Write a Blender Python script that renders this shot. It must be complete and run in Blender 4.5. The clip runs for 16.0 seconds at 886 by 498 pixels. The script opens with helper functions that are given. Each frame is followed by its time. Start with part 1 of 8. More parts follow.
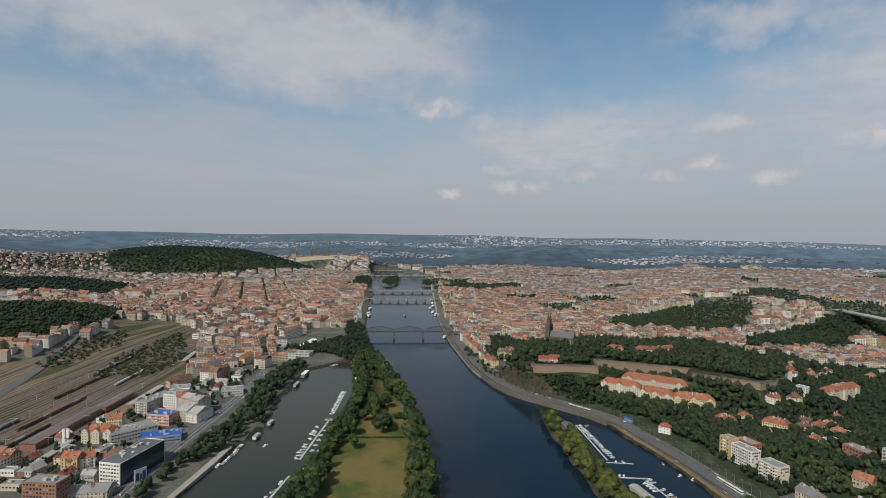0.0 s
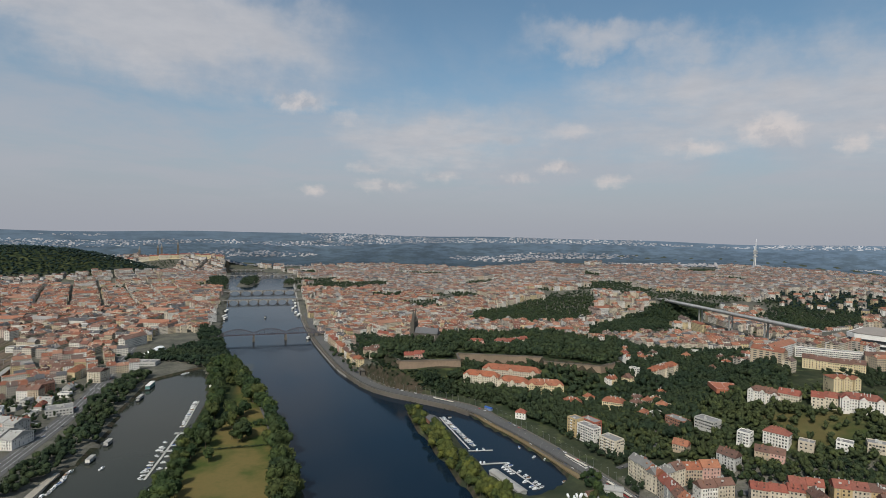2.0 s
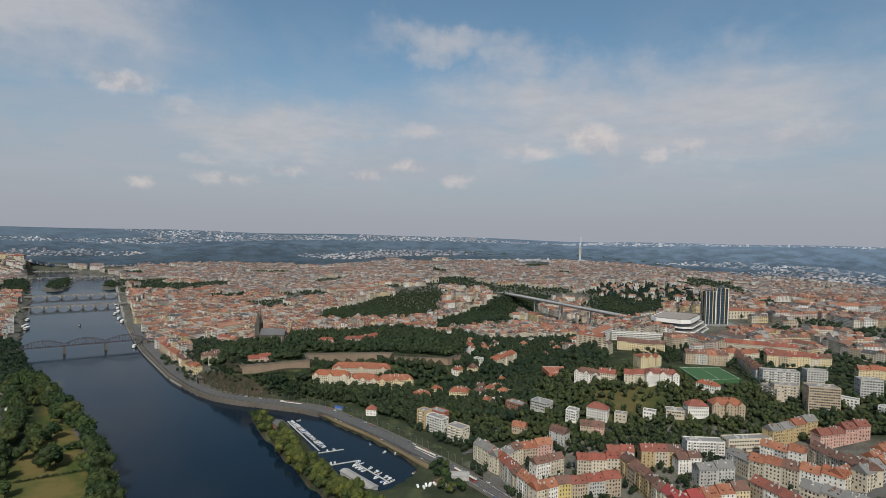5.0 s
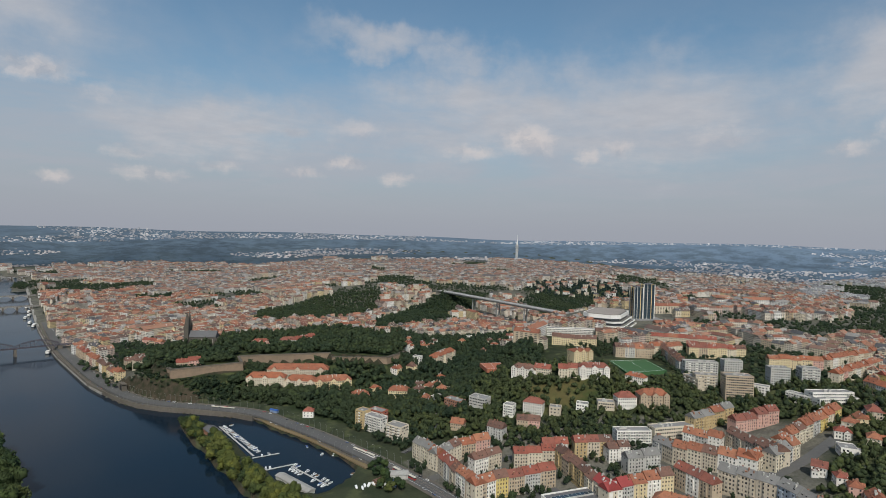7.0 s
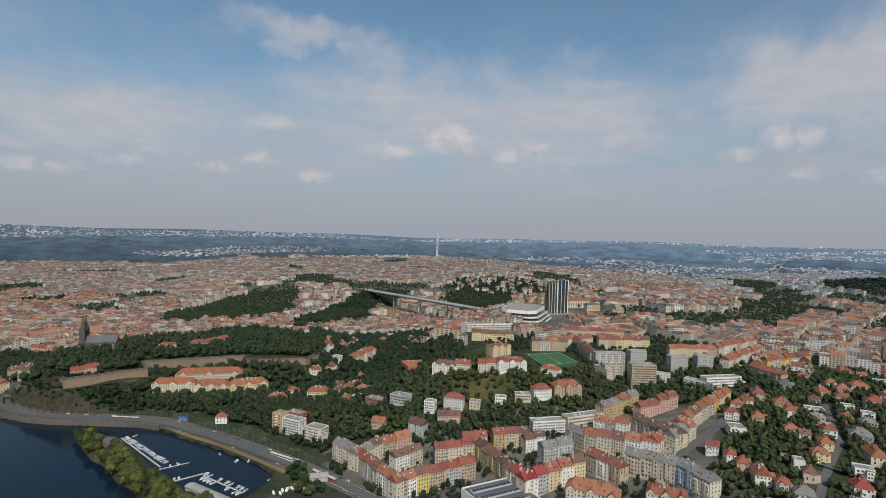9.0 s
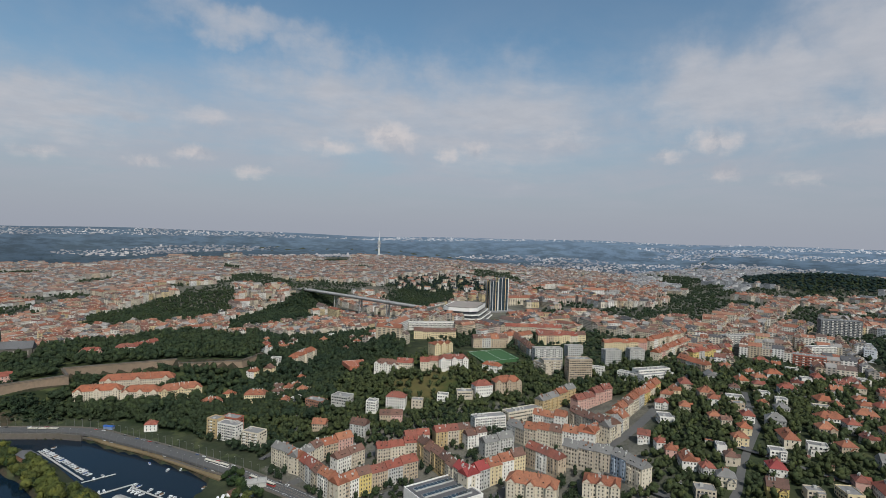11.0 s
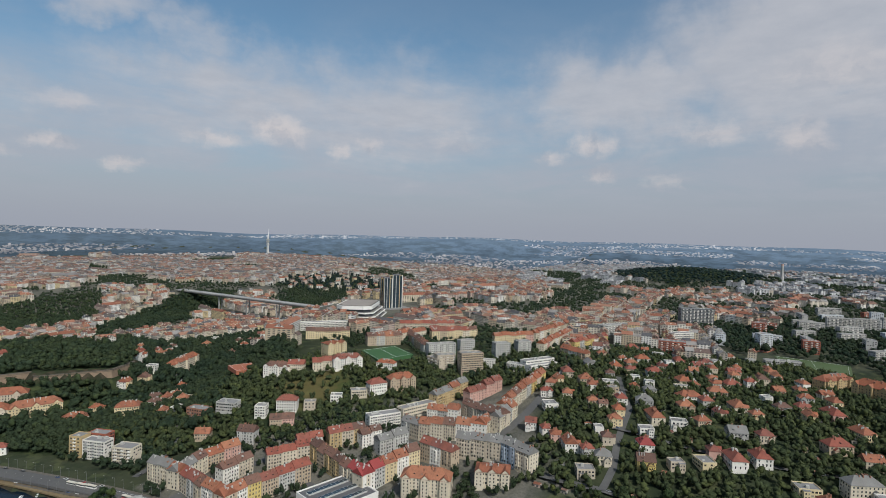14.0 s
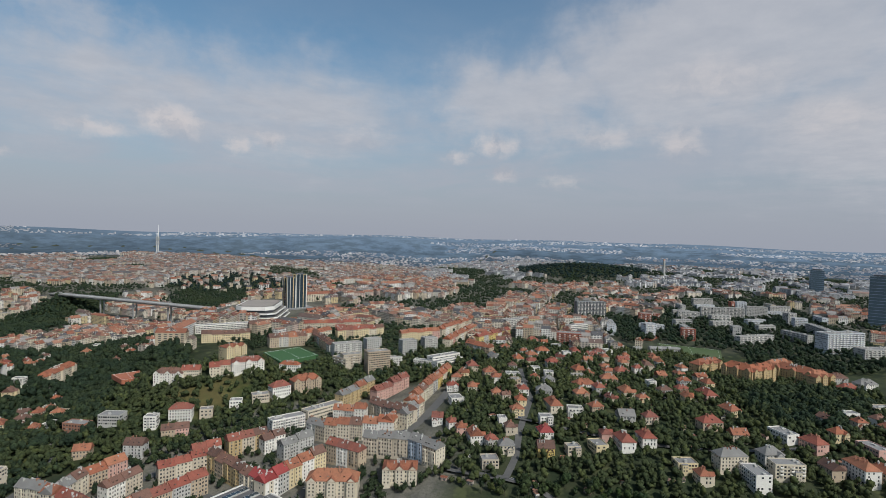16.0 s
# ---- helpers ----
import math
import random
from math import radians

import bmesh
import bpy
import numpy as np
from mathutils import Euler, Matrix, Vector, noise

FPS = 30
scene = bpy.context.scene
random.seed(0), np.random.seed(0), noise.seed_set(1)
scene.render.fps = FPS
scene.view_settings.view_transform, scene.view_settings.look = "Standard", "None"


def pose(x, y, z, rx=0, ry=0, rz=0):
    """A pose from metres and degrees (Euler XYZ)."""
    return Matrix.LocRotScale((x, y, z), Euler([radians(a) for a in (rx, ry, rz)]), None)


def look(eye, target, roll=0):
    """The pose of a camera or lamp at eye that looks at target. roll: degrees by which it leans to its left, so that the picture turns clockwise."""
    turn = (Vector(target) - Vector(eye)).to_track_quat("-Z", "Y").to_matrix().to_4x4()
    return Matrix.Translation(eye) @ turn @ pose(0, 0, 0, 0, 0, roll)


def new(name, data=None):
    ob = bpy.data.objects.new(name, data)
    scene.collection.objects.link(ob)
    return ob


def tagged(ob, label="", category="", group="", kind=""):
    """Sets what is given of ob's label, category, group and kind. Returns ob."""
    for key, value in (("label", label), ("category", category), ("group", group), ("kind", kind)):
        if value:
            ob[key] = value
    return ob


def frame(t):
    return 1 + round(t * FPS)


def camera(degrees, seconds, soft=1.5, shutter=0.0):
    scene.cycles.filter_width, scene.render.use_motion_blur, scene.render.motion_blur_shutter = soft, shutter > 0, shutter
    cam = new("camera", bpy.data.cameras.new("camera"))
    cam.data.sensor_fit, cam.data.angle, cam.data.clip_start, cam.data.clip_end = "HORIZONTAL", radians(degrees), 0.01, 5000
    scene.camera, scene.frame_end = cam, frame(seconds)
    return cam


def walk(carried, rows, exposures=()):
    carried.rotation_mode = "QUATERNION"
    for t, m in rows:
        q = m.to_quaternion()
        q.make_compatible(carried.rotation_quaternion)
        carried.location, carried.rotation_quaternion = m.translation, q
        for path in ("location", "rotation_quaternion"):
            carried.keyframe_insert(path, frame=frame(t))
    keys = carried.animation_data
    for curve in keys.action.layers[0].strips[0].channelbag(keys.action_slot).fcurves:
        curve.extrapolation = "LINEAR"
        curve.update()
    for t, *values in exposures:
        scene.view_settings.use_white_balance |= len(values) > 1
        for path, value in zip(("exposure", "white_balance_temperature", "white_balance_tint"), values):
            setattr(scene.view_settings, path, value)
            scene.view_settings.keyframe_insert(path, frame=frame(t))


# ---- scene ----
cam = camera(78.4, 16.0, soft=0.75)
EYE_Z = 250.0
TURNS = [
    (0.0, 0.00, -1.70, -0.97),
    (0.5, -3.75, -1.67, -1.02),
    (1.0, -7.60, -1.66, -1.14),
    (1.5, -10.77, -1.67, -1.25),
    (2.0, -14.13, -1.64, -1.18),
    (2.5, -17.28, -1.60, -1.18),
    (3.0, -20.28, -1.59, -1.22),
    (3.5, -22.87, -1.57, -1.28),
    (4.0, -25.37, -1.57, -1.25),
    (4.5, -27.56, -1.58, -1.35),
    (5.0, -29.84, -1.58, -1.40),
    (7.5, -37.65, -1.58, -1.52),
    (8.0, -39.38, -1.58, -1.52),
    (8.5, -42.08, -1.59, -1.61),
    (9.0, -44.61, -1.59, -1.65),
    (11.5, -52.02, -1.58, -1.69),
    (12.0, -53.54, -1.59, -1.69),
    (12.5, -55.41, -1.57, -1.73),
    (13.0, -57.49, -1.55, -1.75),
    (13.5, -59.74, -1.54, -1.73),
    (14.0, -61.89, -1.51, -1.72),
    (14.5, -64.08, -1.51, -1.71),
    (15.0, -66.45, -1.51, -1.72),
    (15.5, -69.07, -1.50, -1.71),
    (16.0, -71.75, -1.47, -1.69),
]
walk(cam, [(t, pose(0, 0, EYE_Z, 90 + pitch, roll, yaw)) for t, yaw, pitch, roll in TURNS], [(0.0, -0.07, 6500, 10), (4.0, -0.11, 6480, 10), (9.0, -0.13, 6320, 10), (16.0, -0.12, 6230, 10)])

# ---- world, sun ----
SUN_AZ, SUN_EL = 212.0, 46.0


class Nodes:
    """Short hand for wiring shader nodes."""

    def __init__(self, tree):
        self.t = tree
        tree.nodes.clear()

    def add(self, kind, ins=(), **props):
        n = self.t.nodes.new(kind)
        if "operation" in props:
            n.operation = props["operation"]
        if "use_clamp" in props:
            n.use_clamp = props["use_clamp"]
        if "data_type" in props:
            n.data_type, n.blend_type = props["data_type"], props["blend_type"]
        if "interpolation_type" in props:
            n.interpolation_type = props["interpolation_type"]
        if "layer_name" in props:
            n.layer_name = props["layer_name"]
        for k, v in dict(ins).items():
            s = n.inputs[k]
            if isinstance(v, bpy.types.NodeSocket):
                self.t.links.new(v, s)
            else:
                s.default_value = v
        return n

    def math(self, op, a, b=0.0, c=0.0, clamp=False):
        n = self.add("ShaderNodeMath", {0: a, 1: b, 2: c}, operation=op, use_clamp=clamp)
        return n.outputs[0]

    def ramp(self, fac, stops, interp="LINEAR"):
        n = self.add("ShaderNodeValToRGB", {0: fac})
        n.color_ramp.interpolation = interp
        e = n.color_ramp.elements
        while len(e) < len(stops):
            e.new(0.5)
        for el, (p, c) in zip(e, stops):
            el.position, el.color = p, (*c, 1)
        return n.outputs[0]

    def smooth(self, v, lo, hi, a=0.0, b=1.0):
        return self.add("ShaderNodeMapRange", {0: v, 1: lo, 2: hi, 3: a, 4: b}, interpolation_type="SMOOTHSTEP").outputs[0]

    def mix(self, fac, a, b, blend="MIX"):
        n = self.add("ShaderNodeMix", {0: fac, 6: a, 7: b}, data_type="RGBA", blend_type=blend)
        return n.outputs[2]

    def noise(self, vec, scale, detail=3.0, rough=0.5, dist=0.0):
        n = self.add("ShaderNodeTexNoise", {"Scale": scale, "Detail": detail, "Roughness": rough, "Distortion": dist})
        if vec is not None:
            self.t.links.new(vec, n.inputs["Vector"])
        return n.outputs[0]


def make_world():
    w = bpy.data.worlds.new("summer_sky")
    scene.world = w
    w.use_nodes = True
    n = Nodes(w.node_tree)
    sky = n.add("ShaderNodeTexSky")
    sky.sky_type, sky.sun_disc = "NISHITA", False
    sky.sun_elevation, sky.sun_rotation = radians(SUN_EL), radians(SUN_AZ)
    sky.altitude, sky.air_density, sky.dust_density, sky.ozone_density = 300, 1.0, 2.6, 1.1
    d = n.add("ShaderNodeTexCoord").outputs["Generated"]
    sep = n.add("ShaderNodeSeparateXYZ", {0: d})
    x, y, z = sep.outputs
    az = n.math("DEGREES", n.math("ARCTAN2", x, y))
    el = n.math("DEGREES", n.math("ARCSINE", z))
    # clouds seem flatter and finer towards the horizon
    up = n.math("ADD", n.math("MAXIMUM", z, 0.0), 0.10)
    plane = n.add("ShaderNodeCombineXYZ", {0: n.math("DIVIDE", x, up), 1: n.math("DIVIDE", y, up), 2: 0.0}).outputs[0]
    n1 = n.noise(plane, 1.3, 7.0, 0.55, 0.3)
    n2 = n.noise(plane, 3.2, 6.0, 0.6, 0.2)
    fine = n.noise(plane, 5.0, 8.0, 0.62)
    q = n.add("ShaderNodeCombineXYZ", {0: az, 1: el, 2: 0.0}).outputs[0]
    wob = n.add("ShaderNodeTexNoise", {"Vector": d, "Scale": 9.0, "Detail": 5.0, "Roughness": 0.6})
    wv = n.add("ShaderNodeVectorMath", {0: wob.outputs["Color"], 1: (0.5, 0.5, 0.5)}, operation="SUBTRACT").outputs[0]
    wq = n.add("ShaderNodeVectorMath", {0: wv, 1: (14.0, 9.0, 0.0), 2: q}, operation="MULTIPLY_ADD").outputs[0]
    wob2 = n.add("ShaderNodeTexNoise", {"Vector": d, "Scale": 30.0, "Detail": 6.0, "Roughness": 0.65})
    wv2 = n.add("ShaderNodeVectorMath", {0: wob2.outputs["Color"], 1: (0.5, 0.5, 0.5)}, operation="SUBTRACT").outputs[0]
    wq2 = n.add("ShaderNodeVectorMath", {0: wv2, 1: (3.6, 1.8, 0.0), 2: q}, operation="MULTIPLY_ADD").outputs[0]

    def lobes(vec, rows, soft):
        total = None
        for a, e, ra, re, s in rows:
            v = n.add("ShaderNodeVectorMath", {0: vec, 1: (1 / ra, 1 / re, 0), 2: (-a / ra, -e / re, 0)}, operation="MULTIPLY_ADD").outputs[0]
            ln = n.add("ShaderNodeVectorMath", {0: v}, operation="LENGTH").outputs["Value"]
            m = n.smooth(ln, 1.0, soft, 0.0, s)
            total = m if total is None else n.math("MAXIMUM", total, m)
        return total
    big = lobes(wq, [(-30, 21, 32, 9, 0.9), (-12, 18, 26, 8.5, 0.9), (-4, 27, 22, 6, 0.8), (14, 10, 17, 6, 0.75),
                     (40, 13, 22, 8, 0.75), (57, 12, 22, 10, 0.7), (80, 14, 18, 8, 0.85),
                     (98, 17, 26, 12, 1.1), (92, 24, 12, 3.5, 0.6), (114, 12, 24, 13, 1.1), (30, 19.0, 14, 3.2, 0.55), (38, 17.5, 9, 3.5, 0.55),
                     (-80, 25, 40, 20, 0.9), (150, 30, 50, 20, 0.8), (-150, 35, 60, 22, 0.7)], 0.0)
    puffs = lobes(wq2, [(-1, 12.8, 6, 2.0, 1.0), (4, 11.5, 3, 2.0, 0.6), (6, 6.6, 4, 1.4, 0.75), (8, 4.8, 6, 1.5, 0.75),
                        (0.5, 4.2, 2.8, 1.1, 0.85), (21, 9.8, 3.4, 1.2, 0.7), (27, 10.5, 6, 2.2, 0.7), (26, 7.0, 4.4, 1.5, 0.9),
                        (22, 5.8, 3.4, 1.4, 0.8), (31, 5.6, 4, 1.3, 0.8), (14, 6.0, 4, 1.4, 0.7), (45, 9.8, 6, 3.0, 1.0),
                        (39, 8.6, 6, 1.8, 0.8), (51, 8.2, 2.4, 1.8, 0.8), (54, 8.8, 3.4, 2.0, 0.8), (63, 9.8, 7, 2.4, 0.6),
                        (77, 9.4, 4.5, 2.6, 0.95), (78, 6.4, 2.6, 2.1, 0.9), (73, 8.2, 3.4, 1.6, 0.75), (84, 5.8, 5, 1.7, 0.65),
                        (88, 10.2, 7, 2.8, 0.7), (95, 9.5, 5, 3.7, 0.8), (98, 15, 14, 5, 0.6), (107, 11, 10, 4, 0.6)], 0.0)
    haze = n.smooth(el, 19.0, 0.5)
    big = n.math("MULTIPLY", big, n.smooth(n1, 0.22, 0.62, 0.5, 1.1))
    body = n.smooth(n.math("ADD", n.math("MULTIPLY", n2, 0.4), big), 0.22, 1.0)
    puff = n.smooth(n.math("ADD", n.math("MULTIPLY", fine, 0.5), puffs), 0.45, 1.3)
    puff = n.math("MULTIPLY", puff, n.smooth(puffs, 0.02, 0.35))
    col = n.mix(1.0, sky.outputs[0], (0.099, 0.119, 0.115, 1), "MULTIPLY")
    col = n.mix(n.math("MULTIPLY", haze, 0.9), col, (0.395, 0.412, 0.468, 1))
    shade = n.mix(fine, (0.42, 0.44, 0.485, 1), (0.63, 0.615, 0.625, 1))
    veil = n.math("MULTIPLY", n.smooth(n.noise(plane, 0.75, 6.0, 0.6, 0.4), 0.36, 0.64), n.smooth(el, 24.0, 9.0, 0.06, 0.6))
    veil = n.math("MULTIPLY", veil, n.smooth(el, 1.0, 6.0))
    col = n.mix(veil, col, (0.44, 0.452, 0.50, 1))
    col = n.mix(n.math("MULTIPLY", body, 0.86), col, shade)
    grain = n.noise(wq2, 0.34, 5.0, 0.55)
    col = n.mix(n.math("MULTIPLY", puff, 0.72), col, n.mix(n.smooth(grain, 0.32, 0.6), (0.43, 0.44, 0.48, 1), (0.74, 0.665, 0.63, 1)))
    low = n.smooth(el, -2.0, -12.0)
    col = n.mix(low, col, (0.20, 0.20, 0.18, 1))
    bg = n.add("ShaderNodeBackground", {0: col, 1: 1.0})
    n.t.links.new(bg.outputs[0], n.add("ShaderNodeOutputWorld").inputs[0])


make_world()
sun = new("sun", bpy.data.lights.new("sun", "SUN"))
sun.data.energy, sun.data.angle, sun.data.color = 3.7, radians(0.6), (1.0, 0.95, 0.87)
sa, se = radians(SUN_AZ), radians(SUN_EL)
sun.matrix_world = look((0, 0, 900), Vector((0, 0, 900)) - Vector((math.sin(sa) * math.cos(se), math.cos(sa) * math.cos(se), math.sin(se))))

# ---- materials ----
def material(name, build):
    m = bpy.data.materials.new(name)
    m.use_nodes = True
    n = Nodes(m.node_tree)
    b = n.add("ShaderNodeBsdfPrincipled")
    n.t.links.new(b.outputs[0], n.add("ShaderNodeOutputMaterial").inputs[0])
    build(n, b)
    return m


def put(n, b, **ins):
    names = {"color": "Base Color", "rough": "Roughness", "metal": "Metallic", "normal": "Normal", "spec": "Specular IOR Level"}
    for k, v in ins.items():
        s = b.inputs[names[k]]
        if isinstance(v, bpy.types.NodeSocket):
            n.t.links.new(v, s)
        else:
            s.default_value = v


def rgb(c):
    return (*c, 1)


def place(n):
    """World-sized coordinates."""
    return n.add("ShaderNodeNewGeometry").outputs["Position"]


def chance(n, island):
    if island:
        return n.add("ShaderNodeNewGeometry").outputs["Random Per Island"]
    return n.add("ShaderNodeObjectInfo").outputs["Random"]


def bump(n, height, strength=0.4, dist=0.1):
    return n.add("ShaderNodeBump", {"Height": height, "Strength": strength, "Distance": dist}).outputs[0]


def palette_mat(name, stops, rough=0.85, island=False, grain=0.5, wear=0.35, windows=False, streak=False, spec=0.3):
    """A surface whose pieces take one of several paints, with grain and stains."""
    def build(n, b):
        p = place(n)
        c = n.ramp(chance(n, island), stops, "CONSTANT")
        big = n.noise(p, 0.06, 3.0)
        small = n.noise(p, grain, 4.0, 0.6)
        dark = n.mix(1.0, c, (0.62, 0.58, 0.55, 1), "MULTIPLY")
        c = n.mix(n.math("MULTIPLY", n.smooth(small, 0.45, 0.75), wear), c, dark)
        c = n.mix(n.math("MULTIPLY", n.smooth(big, 0.35, 0.7), wear), c, dark)
        if windows:
            s = n.add("ShaderNodeSeparateXYZ", {0: p})
            fz = n.math("FRACT", n.math("DIVIDE", s.outputs[2], 3.3))
            fx = n.math("FRACT", n.math("DIVIDE", n.math("ADD", s.outputs[0], n.math("MULTIPLY", s.outputs[1], 0.83)), 3.1))
            m = n.math("MULTIPLY", n.math("MULTIPLY", n.math("GREATER_THAN", fz, 0.38), n.math("LESS_THAN", fz, 0.92)), n.math("GREATER_THAN", fx, 0.46))
            up = n.add("ShaderNodeSeparateXYZ", {0: n.add("ShaderNodeNewGeometry").outputs["Normal"]}).outputs[2]
            m = n.math("MULTIPLY", m, n.math("LESS_THAN", up, 0.2))
            c = n.mix(n.math("MULTIPLY", m, 0.9), c, (0.05, 0.055, 0.06, 1))
        put(n, b, color=c, rough=rough, spec=spec, normal=bump(n, small, 0.3, 0.05))
    return material(name, build)


TILE_STOPS = [(0.0, (0.36, 0.115, 0.055)), (0.2, (0.44, 0.155, 0.075)), (0.36, (0.30, 0.10, 0.06)), (0.5, (0.47, 0.19, 0.095)),
              (0.64, (0.25, 0.105, 0.07)), (0.76, (0.39, 0.09, 0.05)), (0.88, (0.20, 0.155, 0.135))]
# mixed town roofs, their reds slightly muted to paint in distance haze
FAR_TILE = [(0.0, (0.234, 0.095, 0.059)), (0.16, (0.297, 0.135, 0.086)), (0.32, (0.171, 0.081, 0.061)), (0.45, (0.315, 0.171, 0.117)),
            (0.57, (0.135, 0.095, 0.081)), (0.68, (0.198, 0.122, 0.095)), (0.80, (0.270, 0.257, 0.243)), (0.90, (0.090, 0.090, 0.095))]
WALL_STOPS = [(0.0, (0.62, 0.53, 0.37)), (0.16, (0.70, 0.64, 0.52)), (0.32, (0.55, 0.44, 0.29)), (0.46, (0.74, 0.70, 0.62)),
              (0.6, (0.50, 0.43, 0.35)), (0.72, (0.66, 0.50, 0.24)), (0.82, (0.60, 0.48, 0.40)), (0.9, (0.76, 0.73, 0.68))]
roof_mat = palette_mat("clay_roof_tile", TILE_STOPS, 0.8, grain=1.4)
# outer districts: colours muted to carry the haze of distance
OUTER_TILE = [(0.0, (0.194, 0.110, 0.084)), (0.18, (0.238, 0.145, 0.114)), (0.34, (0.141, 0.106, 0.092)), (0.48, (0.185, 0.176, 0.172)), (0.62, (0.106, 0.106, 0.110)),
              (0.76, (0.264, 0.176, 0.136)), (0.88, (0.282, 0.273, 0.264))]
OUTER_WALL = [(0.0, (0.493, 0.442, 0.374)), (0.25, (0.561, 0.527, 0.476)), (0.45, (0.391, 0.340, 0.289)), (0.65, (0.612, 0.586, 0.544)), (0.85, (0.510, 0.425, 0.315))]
far_roof_mat = palette_mat("mixed_tile_haze_muted", FAR_TILE, 0.85, True, 0.2, 0.4)
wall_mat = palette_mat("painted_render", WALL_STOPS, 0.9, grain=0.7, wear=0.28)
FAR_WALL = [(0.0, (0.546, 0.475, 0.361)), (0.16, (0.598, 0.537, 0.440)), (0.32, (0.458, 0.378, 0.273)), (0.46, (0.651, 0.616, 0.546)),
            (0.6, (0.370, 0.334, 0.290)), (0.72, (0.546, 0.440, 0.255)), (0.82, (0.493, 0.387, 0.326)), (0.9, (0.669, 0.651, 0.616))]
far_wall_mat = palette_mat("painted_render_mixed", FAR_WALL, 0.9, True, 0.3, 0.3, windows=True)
outer_roof_mat = palette_mat("haze_muted_roofs", OUTER_TILE, 0.9, True, 0.2, 0.4)
# grey-white suburbs, cooler than the town to paint in the southern haze
suburb_roof_mat = palette_mat("haze_greyed_suburb_roofs", [(0.0, (0.20, 0.20, 0.21)), (0.3, (0.26, 0.26, 0.27)), (0.55, (0.16, 0.165, 0.175)), (0.75, (0.25, 0.17, 0.14)), (0.88, (0.33, 0.335, 0.34))], 0.9, True, 0.2, 0.35)
suburb_wall_mat = palette_mat("haze_greyed_suburb_walls", [(0.0, (0.46, 0.46, 0.46)), (0.3, (0.58, 0.58, 0.57)), (0.55, (0.36, 0.365, 0.37)), (0.75, (0.68, 0.68, 0.68)), (0.9, (0.50, 0.44, 0.36))], 0.9, True, 0.3, 0.3, windows=True)
outer_wall_mat = palette_mat("haze_muted_walls", OUTER_WALL, 0.9, True, 0.3, 0.3, windows=True)


def plain(name, c, rough=0.8, grain=0.6, wear=0.35, metal=0.0, spec=0.35, second=None):
    def build(n, b):
        p = place(n)
        small = n.noise(p, grain, 5.0, 0.6)
        big = n.noise(p, grain * 0.07, 3.0)
        d = rgb(second) if second else (c[0] * 0.6, c[1] * 0.58, c[2] * 0.55, 1)
        k = n.mix(n.math("MULTIPLY", n.smooth(small, 0.35, 0.75), wear), rgb(c), d)
        k = n.mix(n.math("MULTIPLY", n.smooth(big, 0.38, 0.66), wear), k, d)
        put(n, b, color=k, rough=rough, metal=metal, spec=spec, normal=bump(n, small, 0.35, 0.06))
    return material(name, build)


flat_roof_mat = plain("bitumen_roof", (0.24, 0.235, 0.23), 0.85)
white_wall_mat = plain("white_render", (0.72, 0.70, 0.66), 0.85, 0.4, 0.22)
grey_wall_mat = plain("grey_concrete", (0.42, 0.41, 0.39), 0.85, 0.4, 0.35)
dark_mat = plain("dark_cladding", (0.07, 0.075, 0.085), 0.4, 0.4, 0.3)
brick_mat = plain("fortress_brick", (0.25, 0.18, 0.125), 0.92, 0.25, 0.5, second=(0.14, 0.11, 0.08))
stone_mat = plain("embankment_stone", (0.135, 0.118, 0.098), 0.9, 0.3, 0.5)
rock_mat = plain("cliff_rock", (0.20, 0.165, 0.125), 0.95, 0.12, 0.6, second=(0.09, 0.085, 0.05))
asphalt_mat = plain("asphalt", (0.085, 0.084, 0.083), 0.9, 0.3, 0.4, second=(0.125, 0.12, 0.112))
gravel_mat = plain("track_ballast", (0.105, 0.088, 0.074), 0.95, 0.3, 0.5, second=(0.15, 0.11, 0.085))
rail_mat = plain("rusty_rail", (0.34, 0.25, 0.19), 0.5, 1.0, 0.4, metal=0.6)
steel_mat = plain("painted_steel", (0.075, 0.065, 0.075), 0.6, 1.0, 0.4)
concrete_mat = plain("bridge_concrete", (0.34, 0.335, 0.325), 0.85, 0.2, 0.35)
white_paint_mat = plain("white_gelcoat", (0.78, 0.78, 0.77), 0.35, 1.5, 0.12)
wood_mat = plain("weathered_wood", (0.28, 0.25, 0.21), 0.85, 1.0, 0.4)
blue_mat = plain("blue_sheet_metal", (0.03, 0.10, 0.36), 0.5, 0.6, 0.25)
red_roof_mat = plain("bright_red_roof", (0.42, 0.05, 0.045), 0.75, 0.8, 0.3)
trunk_mat = plain("bark", (0.09, 0.07, 0.05), 0.95, 2.0, 0.5)
tower_glass_mat = plain("curtain_glass", (0.03, 0.05, 0.065), 0.08, 0.05, 0.3, spec=0.8)
blue_glass_mat = plain("blue_curtain_glass", (0.075, 0.115, 0.145), 0.18, 0.05, 0.3, spec=0.7)
ochre_mat = plain("ochre_cladding", (0.55, 0.42, 0.22), 0.6, 0.5, 0.2)
pitch_mat = plain("artificial_turf", (0.042, 0.105, 0.04), 0.9, 0.2, 0.3, second=(0.055, 0.12, 0.045))
sports_grass_mat = plain("sports_grass", (0.062, 0.098, 0.036), 0.95, 0.15, 0.4, second=(0.085, 0.105, 0.045))
red_track_mat = plain("clay_court", (0.36, 0.13, 0.075), 0.9, 0.3, 0.3)


